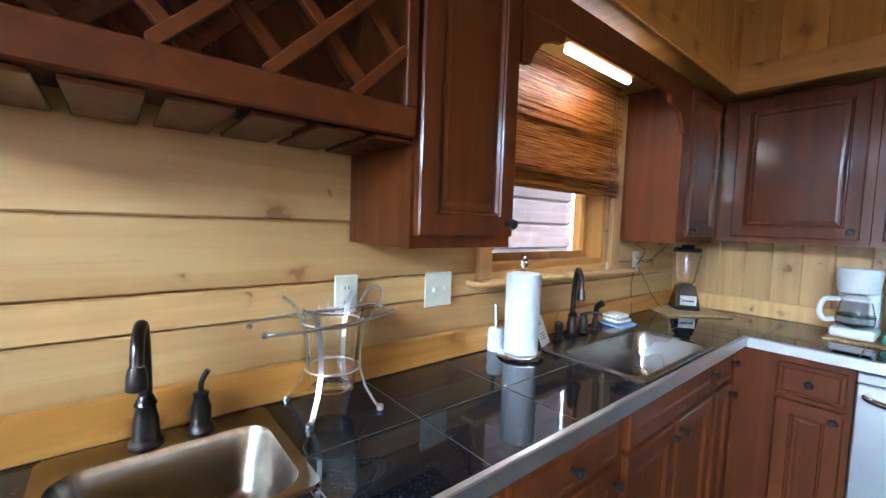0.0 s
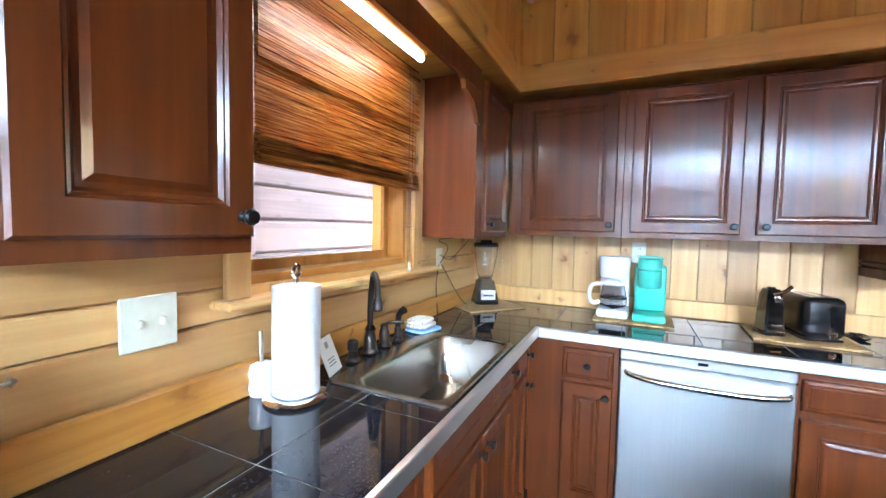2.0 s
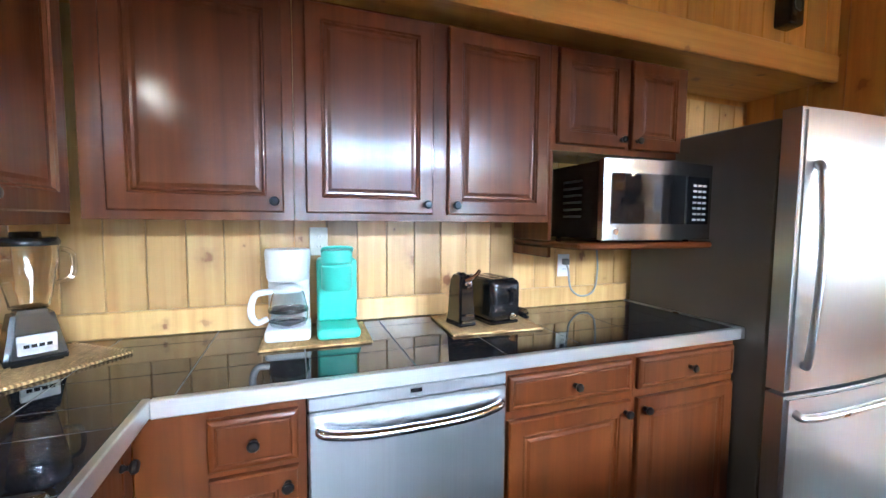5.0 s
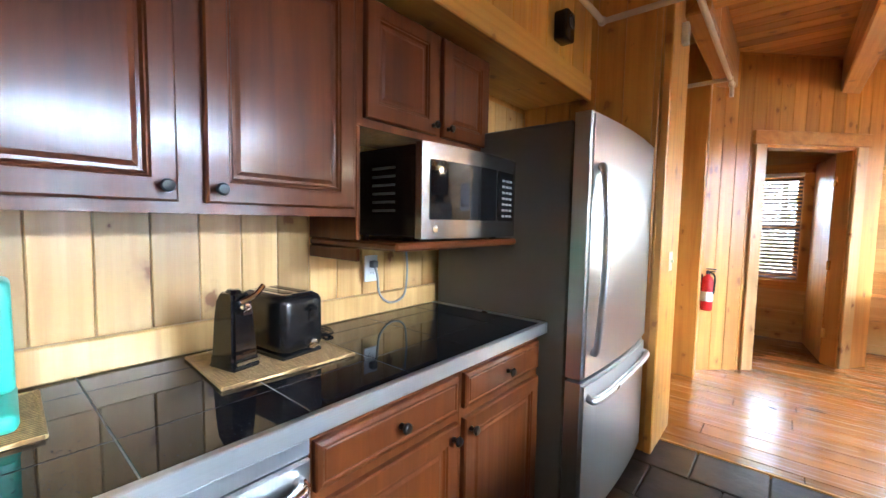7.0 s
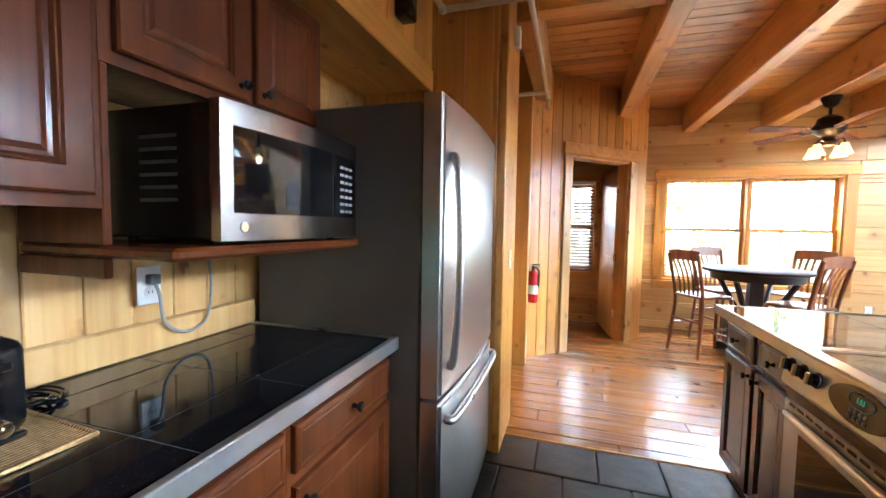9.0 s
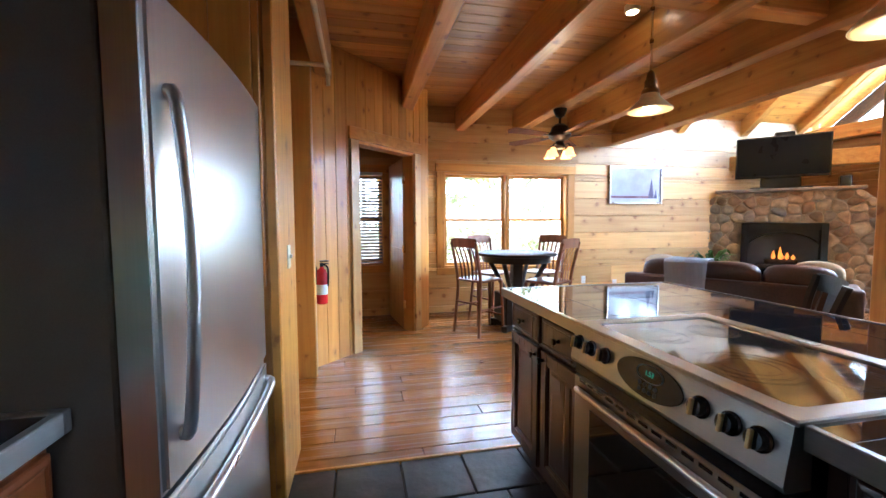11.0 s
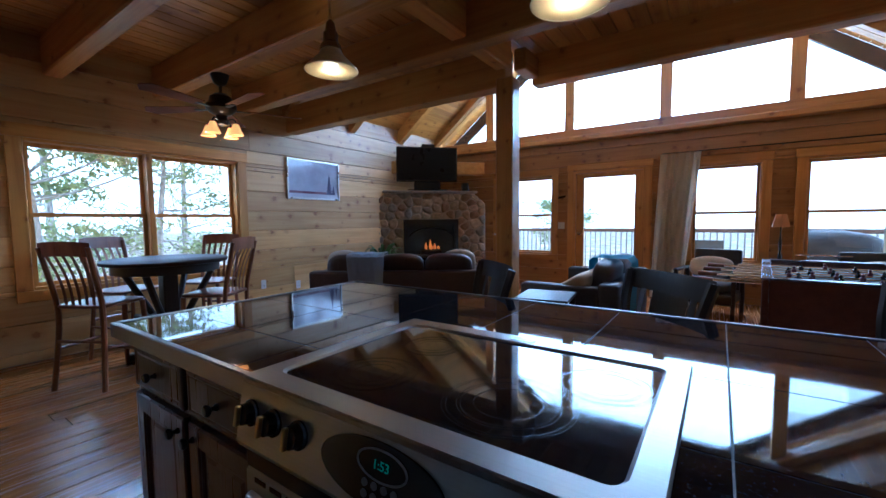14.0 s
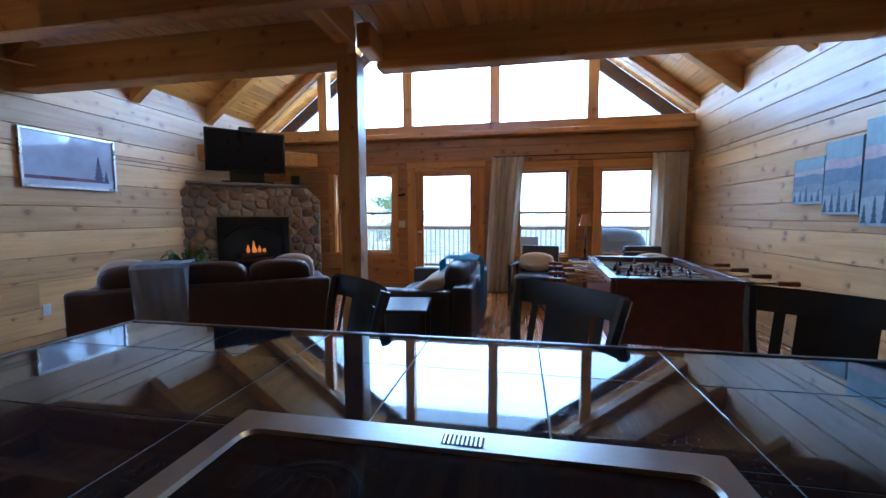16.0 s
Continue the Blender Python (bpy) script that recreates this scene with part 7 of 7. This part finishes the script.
def bar_stool(m):
    """A swivel bar stool with a slatted panel back; faces -y."""
    s = thing("bar_stool", "black wooden bar stool with a panelled back", "stool", m, "bar stools behind the island")
    part("seat", lathe([(0.0, 0.62), (0.20, 0.62), (0.22, 0.64), (0.215, 0.675), (0.15, 0.69), (0.0, 0.692)], 28), charcoal, s, "round padded black seat", True)
    for k in range(4):
        a = radians(45 + 90 * k)
        part("leg", rod((0.25 * math.cos(a), 0.25 * math.sin(a), 0.0), (0.15 * math.cos(a), 0.15 * math.sin(a), 0.615), 0.022, 8), dark_wood, s)
    part("foot_ring", tube([(0.215 * math.cos(radians(30 * i)), 0.215 * math.sin(radians(30 * i)), 0.22) for i in range(13)], 0.011, 8), chrome, s, "", True)
    for x in (-0.20, 0.20):
        part("back_post", tube([(x * 0.8, 0.17, 0.60), (x * 0.9, 0.185, 0.72), (x * 1.02, 0.205, 0.87), (x * 1.1, 0.24, 1.0)], 0.020, 6), dark_wood, s)
    bow = lambda u: 0.035 * (1 - (2 * u - 1) ** 2)
    part("top_rail", sheet(10, 1, lambda u, v: ((u - 0.5) * 0.46, 0.228 + bow(u) + 0.012 * v, 0.925 + 0.085 * v), 0.024), dark_wood, s, "curved top rail", True)
    part("low_rail", sheet(8, 1, lambda u, v: ((u - 0.5) * 0.34, 0.185 + bow(u) * 0.8, 0.715 + 0.035 * v), 0.02), dark_wood, s, "", True)
    part("back_panel", sheet(6, 1, lambda u, v: ((u - 0.5) * 0.19, 0.207 + 0.012 + v * 0.035 + 0.012 * (1 - (2 * u - 1) ** 2), 0.751 + 0.175 * v), 0.016), dark_wood, s, "", True)
    for x in (-0.135, 0.135):
        part("back_slat", sheet(2, 1, lambda u, v: (x + (u - 0.5) * 0.032, 0.20 + v * 0.04, 0.745 + 0.185 * v), 0.016), dark_wood, s)
    return s


s0 = bar_stool(pose(0.75, -0.74, 0, 0, 0, 45))
copy_thing(s0, pose(0.75, -1.49, 0, 0, 0, 47))
copy_thing(s0, pose(0.76, 0.03, 0, 0, 0, 41))

# ---- foosball table (local x along its length) ----
dark_red = plain("dark_red_peg", (0.12, 0.012, 0.010), 0.35)
fbm = wood("foosball_cabinet", (0.12, 0.028, 0.010), (0.17, 0.045, 0.016), (0.22, 0.065, 0.025), "x", 0.35, 0, coat=0.2)
ft = thing("foosball_table", "brown wooden foosball table with steel rods", "game table", pose(-1.12, 0.205, 0, 0, 0, -4))
L2, W2_ = 0.68, 0.36
for y in (-W2_, W2_ - 0.03):
    part("side_wall", box(-L2, L2, y, y + 0.03, 0.50, 0.88, 0.006), fbm, ft)
for x in (-L2, L2 - 0.03):
    part("end_wall", box(x, x + 0.03, -W2_ + 0.031, W2_ - 0.031, 0.50, 0.88, 0.006), fbm, ft)
part("playfield", box(-L2 + 0.031, L2 - 0.031, -W2_ + 0.031, W2_ - 0.031, 0.74, 0.765), plain("playfield", (0.35, 0.40, 0.38), 0.3), ft, "pale playing field")
for q in ((-L2, L2, -W2_ - 0.005, -W2_ + 0.045), (-L2, L2, W2_ - 0.045, W2_ + 0.005), (-L2, -L2 + 0.07, -W2_ + 0.046, W2_ - 0.046), (L2 - 0.07, L2, -W2_ + 0.046, W2_ - 0.046)):
    part("top_rim", box(q[0], q[1], q[2], q[3], 0.8805, 0.892, 0.003), plain("rim_laminate", (0.10, 0.08, 0.07), 0.25), ft)
for x in (-L2 + 0.06, L2 - 0.06):
    for y in (-W2_ + 0.06, W2_ - 0.06):
        lg = part("leg", box(x - 0.05, x + 0.05, y - 0.05, y + 0.05, 0.03, 0.499, 0.006), fbm, ft)
        part("foot", lathe([(0.05, 0), (0.05, 0.01), (0.02, 0.02), (0.02, 0.03)], 14, None, pose(x, y, 0)), chrome, lg, "chrome levelling foot", True)
for i in range(8):
    x = -L2 + 0.13 + i * 0.157
    y0_, y1_ = (-0.60, 0.52) if i % 2 else (-0.52, 0.60)
    rd = part("rod", rod((x, y0_, 0.845), (x, y1_, 0.845), 0.008, 8), chrome, ft, "steel rod", True)
    hy = y0_ if i % 2 else y1_
    s_ = -1 if i % 2 else 1
    part("grip", rod((x, hy, 0.845), (x, hy + s_ * 0.11, 0.845), 0.014, 10, None, 0.017), brown_wood, rd, "wooden grip", True)
    n_ = (1, 2, 3, 5, 5, 3, 2, 1)[i]
    for k in range(n_):
        y = (k - (n_ - 1) / 2) * (0.56 / max(n_, 2))
        b = lathe([(0.006, -0.065), (0.014, -0.06), (0.010, -0.02), (0.016, -0.012), (0.016, 0.012), (0.007, 0.02), (0.011, 0.03), (0.0, 0.042)], 8, None, pose(x, y, 0.845))
        part("player_peg", b, black_plastic if i % 2 else dark_red, rd, "", True)
part("score_bar", rod((-L2 - 0.01, -0.16, 0.93), (-L2 - 0.01, 0.16, 0.93), 0.005, 8), chrome, ft)

# ---- armchairs, lamp, curtains at the gable wall ----
def armchair(m):
    a = thing("armchair", "dark armchair with a pale back cushion by the window", "armchair", m, "window armchairs")
    part("seat", cushion(0.52, 0.55, 0.16, 0.25, 6), charcoal, a, "", True, pose(0, -0.02, 0.30))
    part("frame", box(-0.30, 0.30, -0.30, 0.30, 0.18, 0.299, 0.015), dark_wood, a)
    part("back", box(-0.27, 0.27, 0.24, 0.32, 0.30, 0.86, 0.03, None, 2), charcoal, a, "", True, pose(0, 0.02, 0, -8))
    for x in (-0.335, 0.285):
        part("arm", box(x, x + 0.05, -0.28, 0.26, 0.55, 0.59, 0.012), dark_wood, a)
        for y in (-0.27, 0.22):
            part("leg", box(x + 0.003, x + 0.047, y, y + 0.045, 0, 0.5495, 0.005), dark_wood, a)
    return a


def face_in(x, y, rz):
    return pose(x, y, 0, 0, 0, rz)


ac = armchair(face_in(-3.75, -0.50, 78))
copy_thing(ac, face_in(-3.85, 1.10, 100))
for x, y, rz in ((-3.93, -0.50, 78), (-4.03, 1.11, 100)):
    tagged(part("scatter_cushion", cushion(0.48, 0.13, 0.30, 0.6, 8), fabric_beige, None, "", True, pose(x + 0.09, y, 0.462, 0, 0, rz) @ pose(0, 0.0, 0, -30)), "beige cushion standing on a dark armchair", "cushion")
lt = thing("lamp_table", "small dark table between the armchairs", "table", pose(-4.15, 0.22, 0))
part("tabletop", lathe([(0.0, 0.58), (0.22, 0.58), (0.23, 0.595), (0.22, 0.61), (0.0, 0.61)], 28), dark_wood, lt, "", True)
part("column", lathe([(0.03, 0.03), (0.025, 0.3), (0.035, 0.58)], 14), dark_wood, lt, "", True)
part("foot", lathe([(0.16, 0), (0.16, 0.015), (0.04, 0.04)], 24), dark_wood, lt, "", True)
fl_ = thing("table_lamp", "dark table lamp with an amber fabric shade", "lamp", pose(-4.15, 0.22, 0.6105))
part("base", lathe([(0.07, 0), (0.07, 0.015), (0.02, 0.03), (0.012, 0.06), (0.025, 0.12), (0.012, 0.18), (0.018, 0.30), (0.008, 0.40), (0.006, 0.58)], 18), dark_bronze, fl_, "", True)
part("shade", lathe([(0.098, 0.50), (0.10, 0.50), (0.060, 0.66), (0.058, 0.66)], 6), glow("amber_shade", (0.30, 0.10, 0.02), 0.25), fl_, "amber panelled shade")

lamp("table_lamp_light", "POINT", pose(-4.15, 0.22, 1.2), 1.5, (1.0, 0.55, 0.22), radius=0.04)
linen = plain("linen_curtain", (0.86, 0.78, 0.63), 0.95, 0, 0.1, 260, 0.3)
ln, ll = linen.node_tree.nodes, linen.node_tree.links
tr, ms_ = ln.new("ShaderNodeBsdfTranslucent"), ln.new("ShaderNodeMixShader")
tr.inputs[0].default_value = (0.82, 0.77, 0.68, 1)
ms_.inputs[0].default_value = 0.22
ll.new(ln["Principled BSDF"].outputs[0], ms_.inputs[1])
ll.new(tr.outputs[0], ms_.inputs[2])
ll.new(ms_.outputs[0], ln["Material Output"].inputs["Surface"])


def curtain(y0, y1, b0, b1, label):
    c = thing("curtain", label, "curtain", None, "living room curtains")

    def f(u, v):
        yy = (b0 + (b1 - b0) * u) * (1 - v) + (y0 + (y1 - y0) * u) * v
        fold = 0.035 * math.sin(u * math.pi * 9) * (1.15 - 0.4 * v) + 0.012 * math.sin(u * 40 + v * 3)
        return (XW + 0.115 + fold, yy, 0.015 + 2.175 * v)
    part("cloth", sheet(90, 14, f, 0.004), linen, c, "", True)


curtain(-1.18, -0.66, -1.28, -0.86, "long pale linen curtain gathered at the window")
curtain(1.22, 1.72, 1.20, 1.70, "long pale linen curtain gathered beside the wall")
cr = thing("curtain_rod", "thin black curtain rod over the windows", "curtain rod")
part("bar", rod((XW + 0.11, -1.16, 2.20), (XW + 0.11, 1.75, 2.20), 0.008, 10), knob_black, cr, "", True)
for y in (-1.10, 0.25, 1.70):
    part("bracket", rod((XW + 0.002, y, 2.20), (XW + 0.11, y, 2.20), 0.007, 8), knob_black, cr)

# paintings on the north log wall
def canvas(x, z0, z1, w, label):
    """A painted canvas in bands: sky, hills, mist, trees."""
    c = thing("canvas_painting", label, "painting", pose(x, YN - 0.002, z0), "mountain paintings")
    h = z1 - z0
    part("canvas", box(-w / 2, w / 2, -0.035, 0, 0, h, 0.002), plain("paint_sky", (0.30, 0.38, 0.40), 0.6, 0, 0.15, 12), c)
    tones = ((0.62, 0.74, (0.50, 0.40, 0.40)), (0.40, 0.62, (0.16, 0.20, 0.27)), (0.24, 0.42, (0.24, 0.28, 0.33)), (0.0, 0.26, (0.36, 0.39, 0.42)))
    for k, (a, b_, col) in enumerate(tones):
        b = bmesh.new()
        n_ = 14
        y = -0.0358 - 0.0006 * k
        low = [b.verts.new((-w / 2 + w * i / n_, y, a * h)) for i in range(n_ + 1)]
        up = [b.verts.new((-w / 2 + w * i / n_, y, (b_ + 0.05 * noise.noise(Vector(((x + w * i / n_) * 5, k * 3.1, 0)))) * h)) for i in range(n_ + 1)]
        for i in range(n_):
            b.faces.new([low[i], low[i + 1], up[i + 1], up[i]])
        part("paint_layer", b, plain("paint_%s" % ("dawn", "ridge", "hill", "mist")[k], col, 0.6, 0, 0.15, 25), c)
    for k in range(5):
        xx = -w * 0.42 + w * 0.2 * k
        b = bmesh.new()
        hh = h * (0.16 + 0.08 * (k % 3))
        for i in range(4):
            v_ = [b.verts.new(p) for p in ((xx - 0.03 * (1 - i / 5), -0.0388, 0.02 + hh * i / 4), (xx + 0.03 * (1 - i / 5), -0.0388, 0.02 + hh * i / 4), (xx, -0.0388, 0.02 + hh * (i + 1.6) / 4))]
            b.faces.new(v_)
        part("painted_fir", b, plain("paint_fir", (0.05, 0.09, 0.12), 0.6), c)


canvas(-2.145, 1.35, 1.75, 0.37, "small mountain lake painting on canvas")
canvas(-1.765, 1.255, 1.85, 0.37, "tall mountain lake painting on canvas")
canvas(-1.34, 1.17, 1.95, 0.44, "largest mountain lake painting on canvas")

# the post under the loft edge
struct("post", box(EDGE + 0.0, EDGE + 0.17, -2.15, -1.98, 0, 2.52, 0.01), pine_z, "square dark-stained pine post", "post")
hk = thing("door_sign", "small dark plaque beside the glazed door", "sign", pose(XW + 0.004, -2.72, 1.62, 0, 0, 90))
part("plaque", box(-0.07, 0.07, -0.012, 0, -0.018, 0.018, 0.004), black_plastic, hk, "", False, pose(0, 0, 0, 0, -12, 0))

# ---- outside ----
# bright outdoor haze is put into the grass colour by lightening it
grass = plain("hazed_grass", (0.50, 0.44, 0.31), 0.95, 0, 0.5, 0.8)
struct("ground", (lambda b: (box(-400, 400, -400, 400, -1.6, -1.2, 0, b), b)[-1])(bmesh.new()), grass, "grassy ground around the cabin, lightened to look hazy", "ground")
struct("backdrop", lathe([(120, -2), (120, 90), (119.8, 90), (119.8, -2)], 64), glow("cloud_white", (0.93, 0.97, 1.0), 2.6), "bright white overcast sky", "backdrop")
# deck boards lightened so they reflect daylight up through the windows
deck_wood = wood("deck_wood", (0.36, 0.30, 0.24), (0.46, 0.40, 0.33), (0.54, 0.48, 0.40), "y", 0.7, 0.3)
dk = struct("ground_deck", box(-8.2, XW - 0.2, -6.5, 3.2, -0.30, -0.13), deck_wood, "wooden deck floor, lightened to bounce daylight indoors", "deck")
dr_ = thing("deck_railing", "brown wooden deck railing with thin pale balusters", "railing")
rail_brown = wood("rail_brown", (0.13, 0.07, 0.045), (0.19, 0.11, 0.07), (0.24, 0.14, 0.09), "y", 0.7, 0)
part("top_rail", box(-8.15, -8.03, -6.5, 3.2, 0.92, 1.0, 0.008), rail_brown, dr_)
part("low_rail", box(-8.12, -8.06, -6.5, 3.2, -0.02, 0.04, 0.006), rail_brown, dr_)
bal = mesh_of("baluster", box(-0.015, 0.015, -0.015, 0.015, 0.04, 0.92), plain("pale_baluster", (0.55, 0.52, 0.48), 0.7))
for i in range(80):
    piece("baluster", bal, dr_, pose(-8.09, -6.45 + i * 0.12, 0))
for y in (-6.4, -4.0, -1.6, 0.8, 3.1):
    part("post", box(-8.15, -8.03, y - 0.06, y + 0.06, -0.13, 1.08, 0.01), rail_brown, dr_)
gr = thing("covered_grill", "barbecue grill under a dark grey cover on the deck", "grill", pose(-6.6, 1.05, -0.13))
b = cushion(1.35, 0.62, 1.15, 0.35, 12)
for v in b.verts:
    v.co += Vector((0, 0, 0)) + noise.noise_vector(v.co * 3) * 0.035 * min(1, v.co.z * 2)
    v.co.z = max(0, v.co.z)
part("cover", b, plain("grill_cover", (0.04, 0.042, 0.046), 0.55, 0, 0.15, 30, 0.3), gr, "", True, pose(0, 0, 0, 0, 0, 90))
dc = thing("deck_chair", "dark deck chair outside the window", "chair", pose(-6.3, -0.62, -0.13, 0, 0, 90))
part("seat", box(-0.28, 0.28, -0.28, 0.28, 0.40, 0.44, 0.008), plain("deck_chair_dark", (0.06, 0.07, 0.08), 0.6), dc)
part("back", box(-0.28, 0.28, 0.26, 0.30, 0.441, 0.95, 0.008), plain("deck_chair_sling", (0.10, 0.11, 0.12), 0.6), dc)
for x in (-0.26, 0.26):
    for y in (-0.26, 0.27):
        part("leg", box(x - 0.015, x + 0.015, y - 0.015, y + 0.015, 0, 0.399), plain("deck_chair_leg", (0.05, 0.05, 0.05), 0.5), dc)
# neighbouring cabin seen from the kitchen window
nh = thing("neighbour_cabin", "neighbouring cabin with weathered reddish log siding", "house", pose(0, 3.4, -1.2))
side_wood = wood("weathered_siding", (0.080, 0.046, 0.039), (0.120, 0.074, 0.064), (0.17, 0.110, 0.097), "x", 0.8, 0.5)
part("wall", box(-2.0, 5.2, 0.06, 4.0, 0, 4.6), side_wood, nh)
for i in range(17):
    zz = i * 0.26
    me = plank_mesh(7.15, 0.255, 0.05, side_wood, "siding_log", 0.02)
    piece("siding_log", me, nh, pose(1.60, 0.06, zz))
for k in range(8):
    part("log_end", box(3.22, 3.42, -0.14, 0.0, 0.28 + 0.51 * k, 0.50 + 0.51 * k, 0.03), side_wood, nh)
part("roof", box(-2.4, 5.5, -0.35, 4.5, 4.601, 4.75), plain("roof_dark", (0.08, 0.07, 0.07), 0.8), nh)

# trees outside the dining window and beyond the deck
bark = plain("grey_bark", (0.52, 0.47, 0.41), 0.9, 0, 0.35, 12, 0.6)
pine_needles = plain("pine_needles", (0.42, 0.47, 0.20), 0.7, 0, 0.4, 3)
spring_leaf = plain("spring_leaf", (0.42, 0.44, 0.14), 0.7, 0, 0.4, 3)


def tree(x, y, z, h, seed, leaf, n_leaf, size, label, spread=0.35):
    """A tree: a tapered trunk, forking limbs and many small leaves along the twigs."""
    rt = random.Random(seed)
    t = thing("tree", label, "tree", pose(x, y, z), "trees around the cabin")
    part("trunk", tube([(0, 0, 0), (0.08 * rt.uniform(-1, 1), 0.08 * rt.uniform(-1, 1), h * 0.35), (0.2 * rt.uniform(-1, 1), 0.2 * rt.uniform(-1, 1), h * 0.7), (0.2 * rt.uniform(-1, 1), 0.2 * rt.uniform(-1, 1), h)], lambda k: 0.015 * h * (1 - 0.85 * k), 8), bark, t, "", True)
    tips = []
    limbs = bmesh.new()
    for k in range(26):
        zz = h * rt.uniform(0.18, 0.98)
        a = rt.uniform(0, 2 * math.pi)
        ln = h * spread * rt.uniform(0.5, 1.0) * (1.15 - 0.7 * zz / h)
        p0 = Vector((0, 0, zz))
        p2 = p0 + Vector((math.cos(a) * ln, math.sin(a) * ln, ln * rt.uniform(0.1, 0.6)))
        p1 = (p0 + p2) / 2 + Vector((0, 0, -0.06 * ln))
        tube([p0, p1, p2], lambda q: 0.0045 * h * (1 - 0.85 * q), 5, limbs)
        for j in range(4):
            q0 = p0.lerp(p2, rt.uniform(0.35, 0.95))
            q1 = q0 + Vector((rt.uniform(-1, 1), rt.uniform(-1, 1), rt.uniform(-0.2, 0.9))) * ln * 0.35
            tube([q0, (q0 + q1) / 2 + Vector((0, 0, 0.03)), q1], lambda q: 0.0018 * h * (1 - 0.8 * q), 4, limbs)
            tips += [q0, q1, (q0 + q1) / 2]
    part("limbs", limbs, bark, t, "", True)
    if n_leaf:
        vs, fs_ = [], []
        for _ in range(n_leaf):
            c = rt.choice(tips) + Vector((rt.gauss(0, 0.11), rt.gauss(0, 0.11), rt.gauss(0, 0.09)))
            u = Vector((rt.gauss(0, 1), rt.gauss(0, 1), rt.gauss(0, 1))).normalized() * size * rt.uniform(0.6, 1.3)
            w = u.orthogonal().normalized() * size * 0.45
            i = len(vs)
            vs += [c - u, c + w, c + u, c - w]
            fs_.append((i, i + 1, i + 2, i + 3))
        me = bpy.data.meshes.new("foliage")
        me.from_pydata(vs, [], fs_)
        me.materials.append(leaf)
        o_ = new("foliage", me)
        o_.parent = t
        o_["kind"] = "stuff"


tree(0.9, -9.2, -1.2, 6.5, 1, pine_needles, 9000, 0.06, "green pine tree outside the dining window", 0.42)
tree(-0.8, -9.0, -1.2, 5.5, 2, pine_needles, 6000, 0.055, "green pine tree outside the dining window", 0.42)
tree(-2.2, -11.5, -1.2, 6.5, 3, spring_leaf, 3500, 0.05, "bare spring tree with sparse young leaves", 0.42)
tree(2.6, -11.0, -1.2, 6.0, 4, spring_leaf, 3500, 0.05, "bare spring tree with sparse young leaves", 0.40)
tree(0.0, -12.5, -1.2, 7.0, 5, spring_leaf, 3500, 0.05, "bare spring tree with sparse young leaves", 0.40)
tree(-12.5, -5.3, -3.0, 6.0, 6, pine_needles, 4500, 0.06, "green pine tree beyond the deck", 0.36)


# pale brush on the slope behind the trees
rb_ = random.Random(77)
vs, fs_ = [], []
for _ in range(9000):
    c = Vector((rb_.uniform(-16, 14), rb_.uniform(-24, -15), 0))
    c.z = -1.2 + abs(rb_.gauss(0, 1.0)) * (1.2 + 0.05 * (-15 - c.y))
    u = Vector((rb_.gauss(0, 0.5), rb_.gauss(0, 0.5), rb_.gauss(0, 1))).normalized() * rb_.uniform(0.1, 0.35)
    w = u.orthogonal().normalized() * 0.03
    i = len(vs)
    vs += [c - u, c + w, c + u, c - w]
    fs_.append((i, i + 1, i + 2, i + 3))
me = bpy.data.meshes.new("brush")
me.from_pydata(vs, [], fs_)
me.materials.append(plain("dry_brush", (0.46, 0.38, 0.32), 0.9, 0, 0.3, 2))
tagged(new("brush", me), "pale dry brush on the slope behind the cabin", "brush", "", "stuff")


# ---- floor pieces ----
fl = bpy.data.objects["floor"]
rnd = random.Random(11)
y = YS
while y < YN - 0.02:
    w = rnd.choice((0.13, 0.16, 0.18))
    w = min(w, YN - y)
    x_end = XE if y < -1.995 else 0.85
    if y < -1.995 < y + w:
        w = -1.985 - y
    us = [XW]
    while us[-1] < x_end - 2.2:
        us.append(us[-1] + rnd.uniform(1.8, 3.2))
    us.append(x_end)
    for a, b_ in zip(us, us[1:]):
        piece("floor_board", mesh_of("floor_board", box(a + 0.001, b_ - 0.001, y + 0.0015, y + w - 0.0015, -0.0205, 0.0, 0.003), floor_wood), fl)
    y += w
ty = -1.97
row = 0
while ty < YN:
    tx = 0.86 - (0.15 if row % 2 else 0.0)
    while tx < XE:
        x0, x1 = max(tx, 0.86), min(tx + 0.33, XE)
        if x1 - x0 > 0.03:
            piece("slate_tile", mesh_of("slate_tile", box(x0 + 0.004, x1 - 0.004, ty + 0.004, min(ty + 0.33, YN) - 0.004, -0.0205, rnd.uniform(-0.003, 0.0), 0.004), slate), fl)
        tx += 0.33
    ty += 0.33
    row += 1
struct("baseboard_passage", box(3.282, 3.2995, -3.255, -2.195, 0.0, 0.10, 0.004), pine_y, "pine baseboard in the passage", "baseboard")
struct("trim_threshold", box(0.86, 3.05, -1.986, -1.967, -0.0205, 0.004, 0.003), pine_x, "thin wooden strip between boards and slate", "trim")
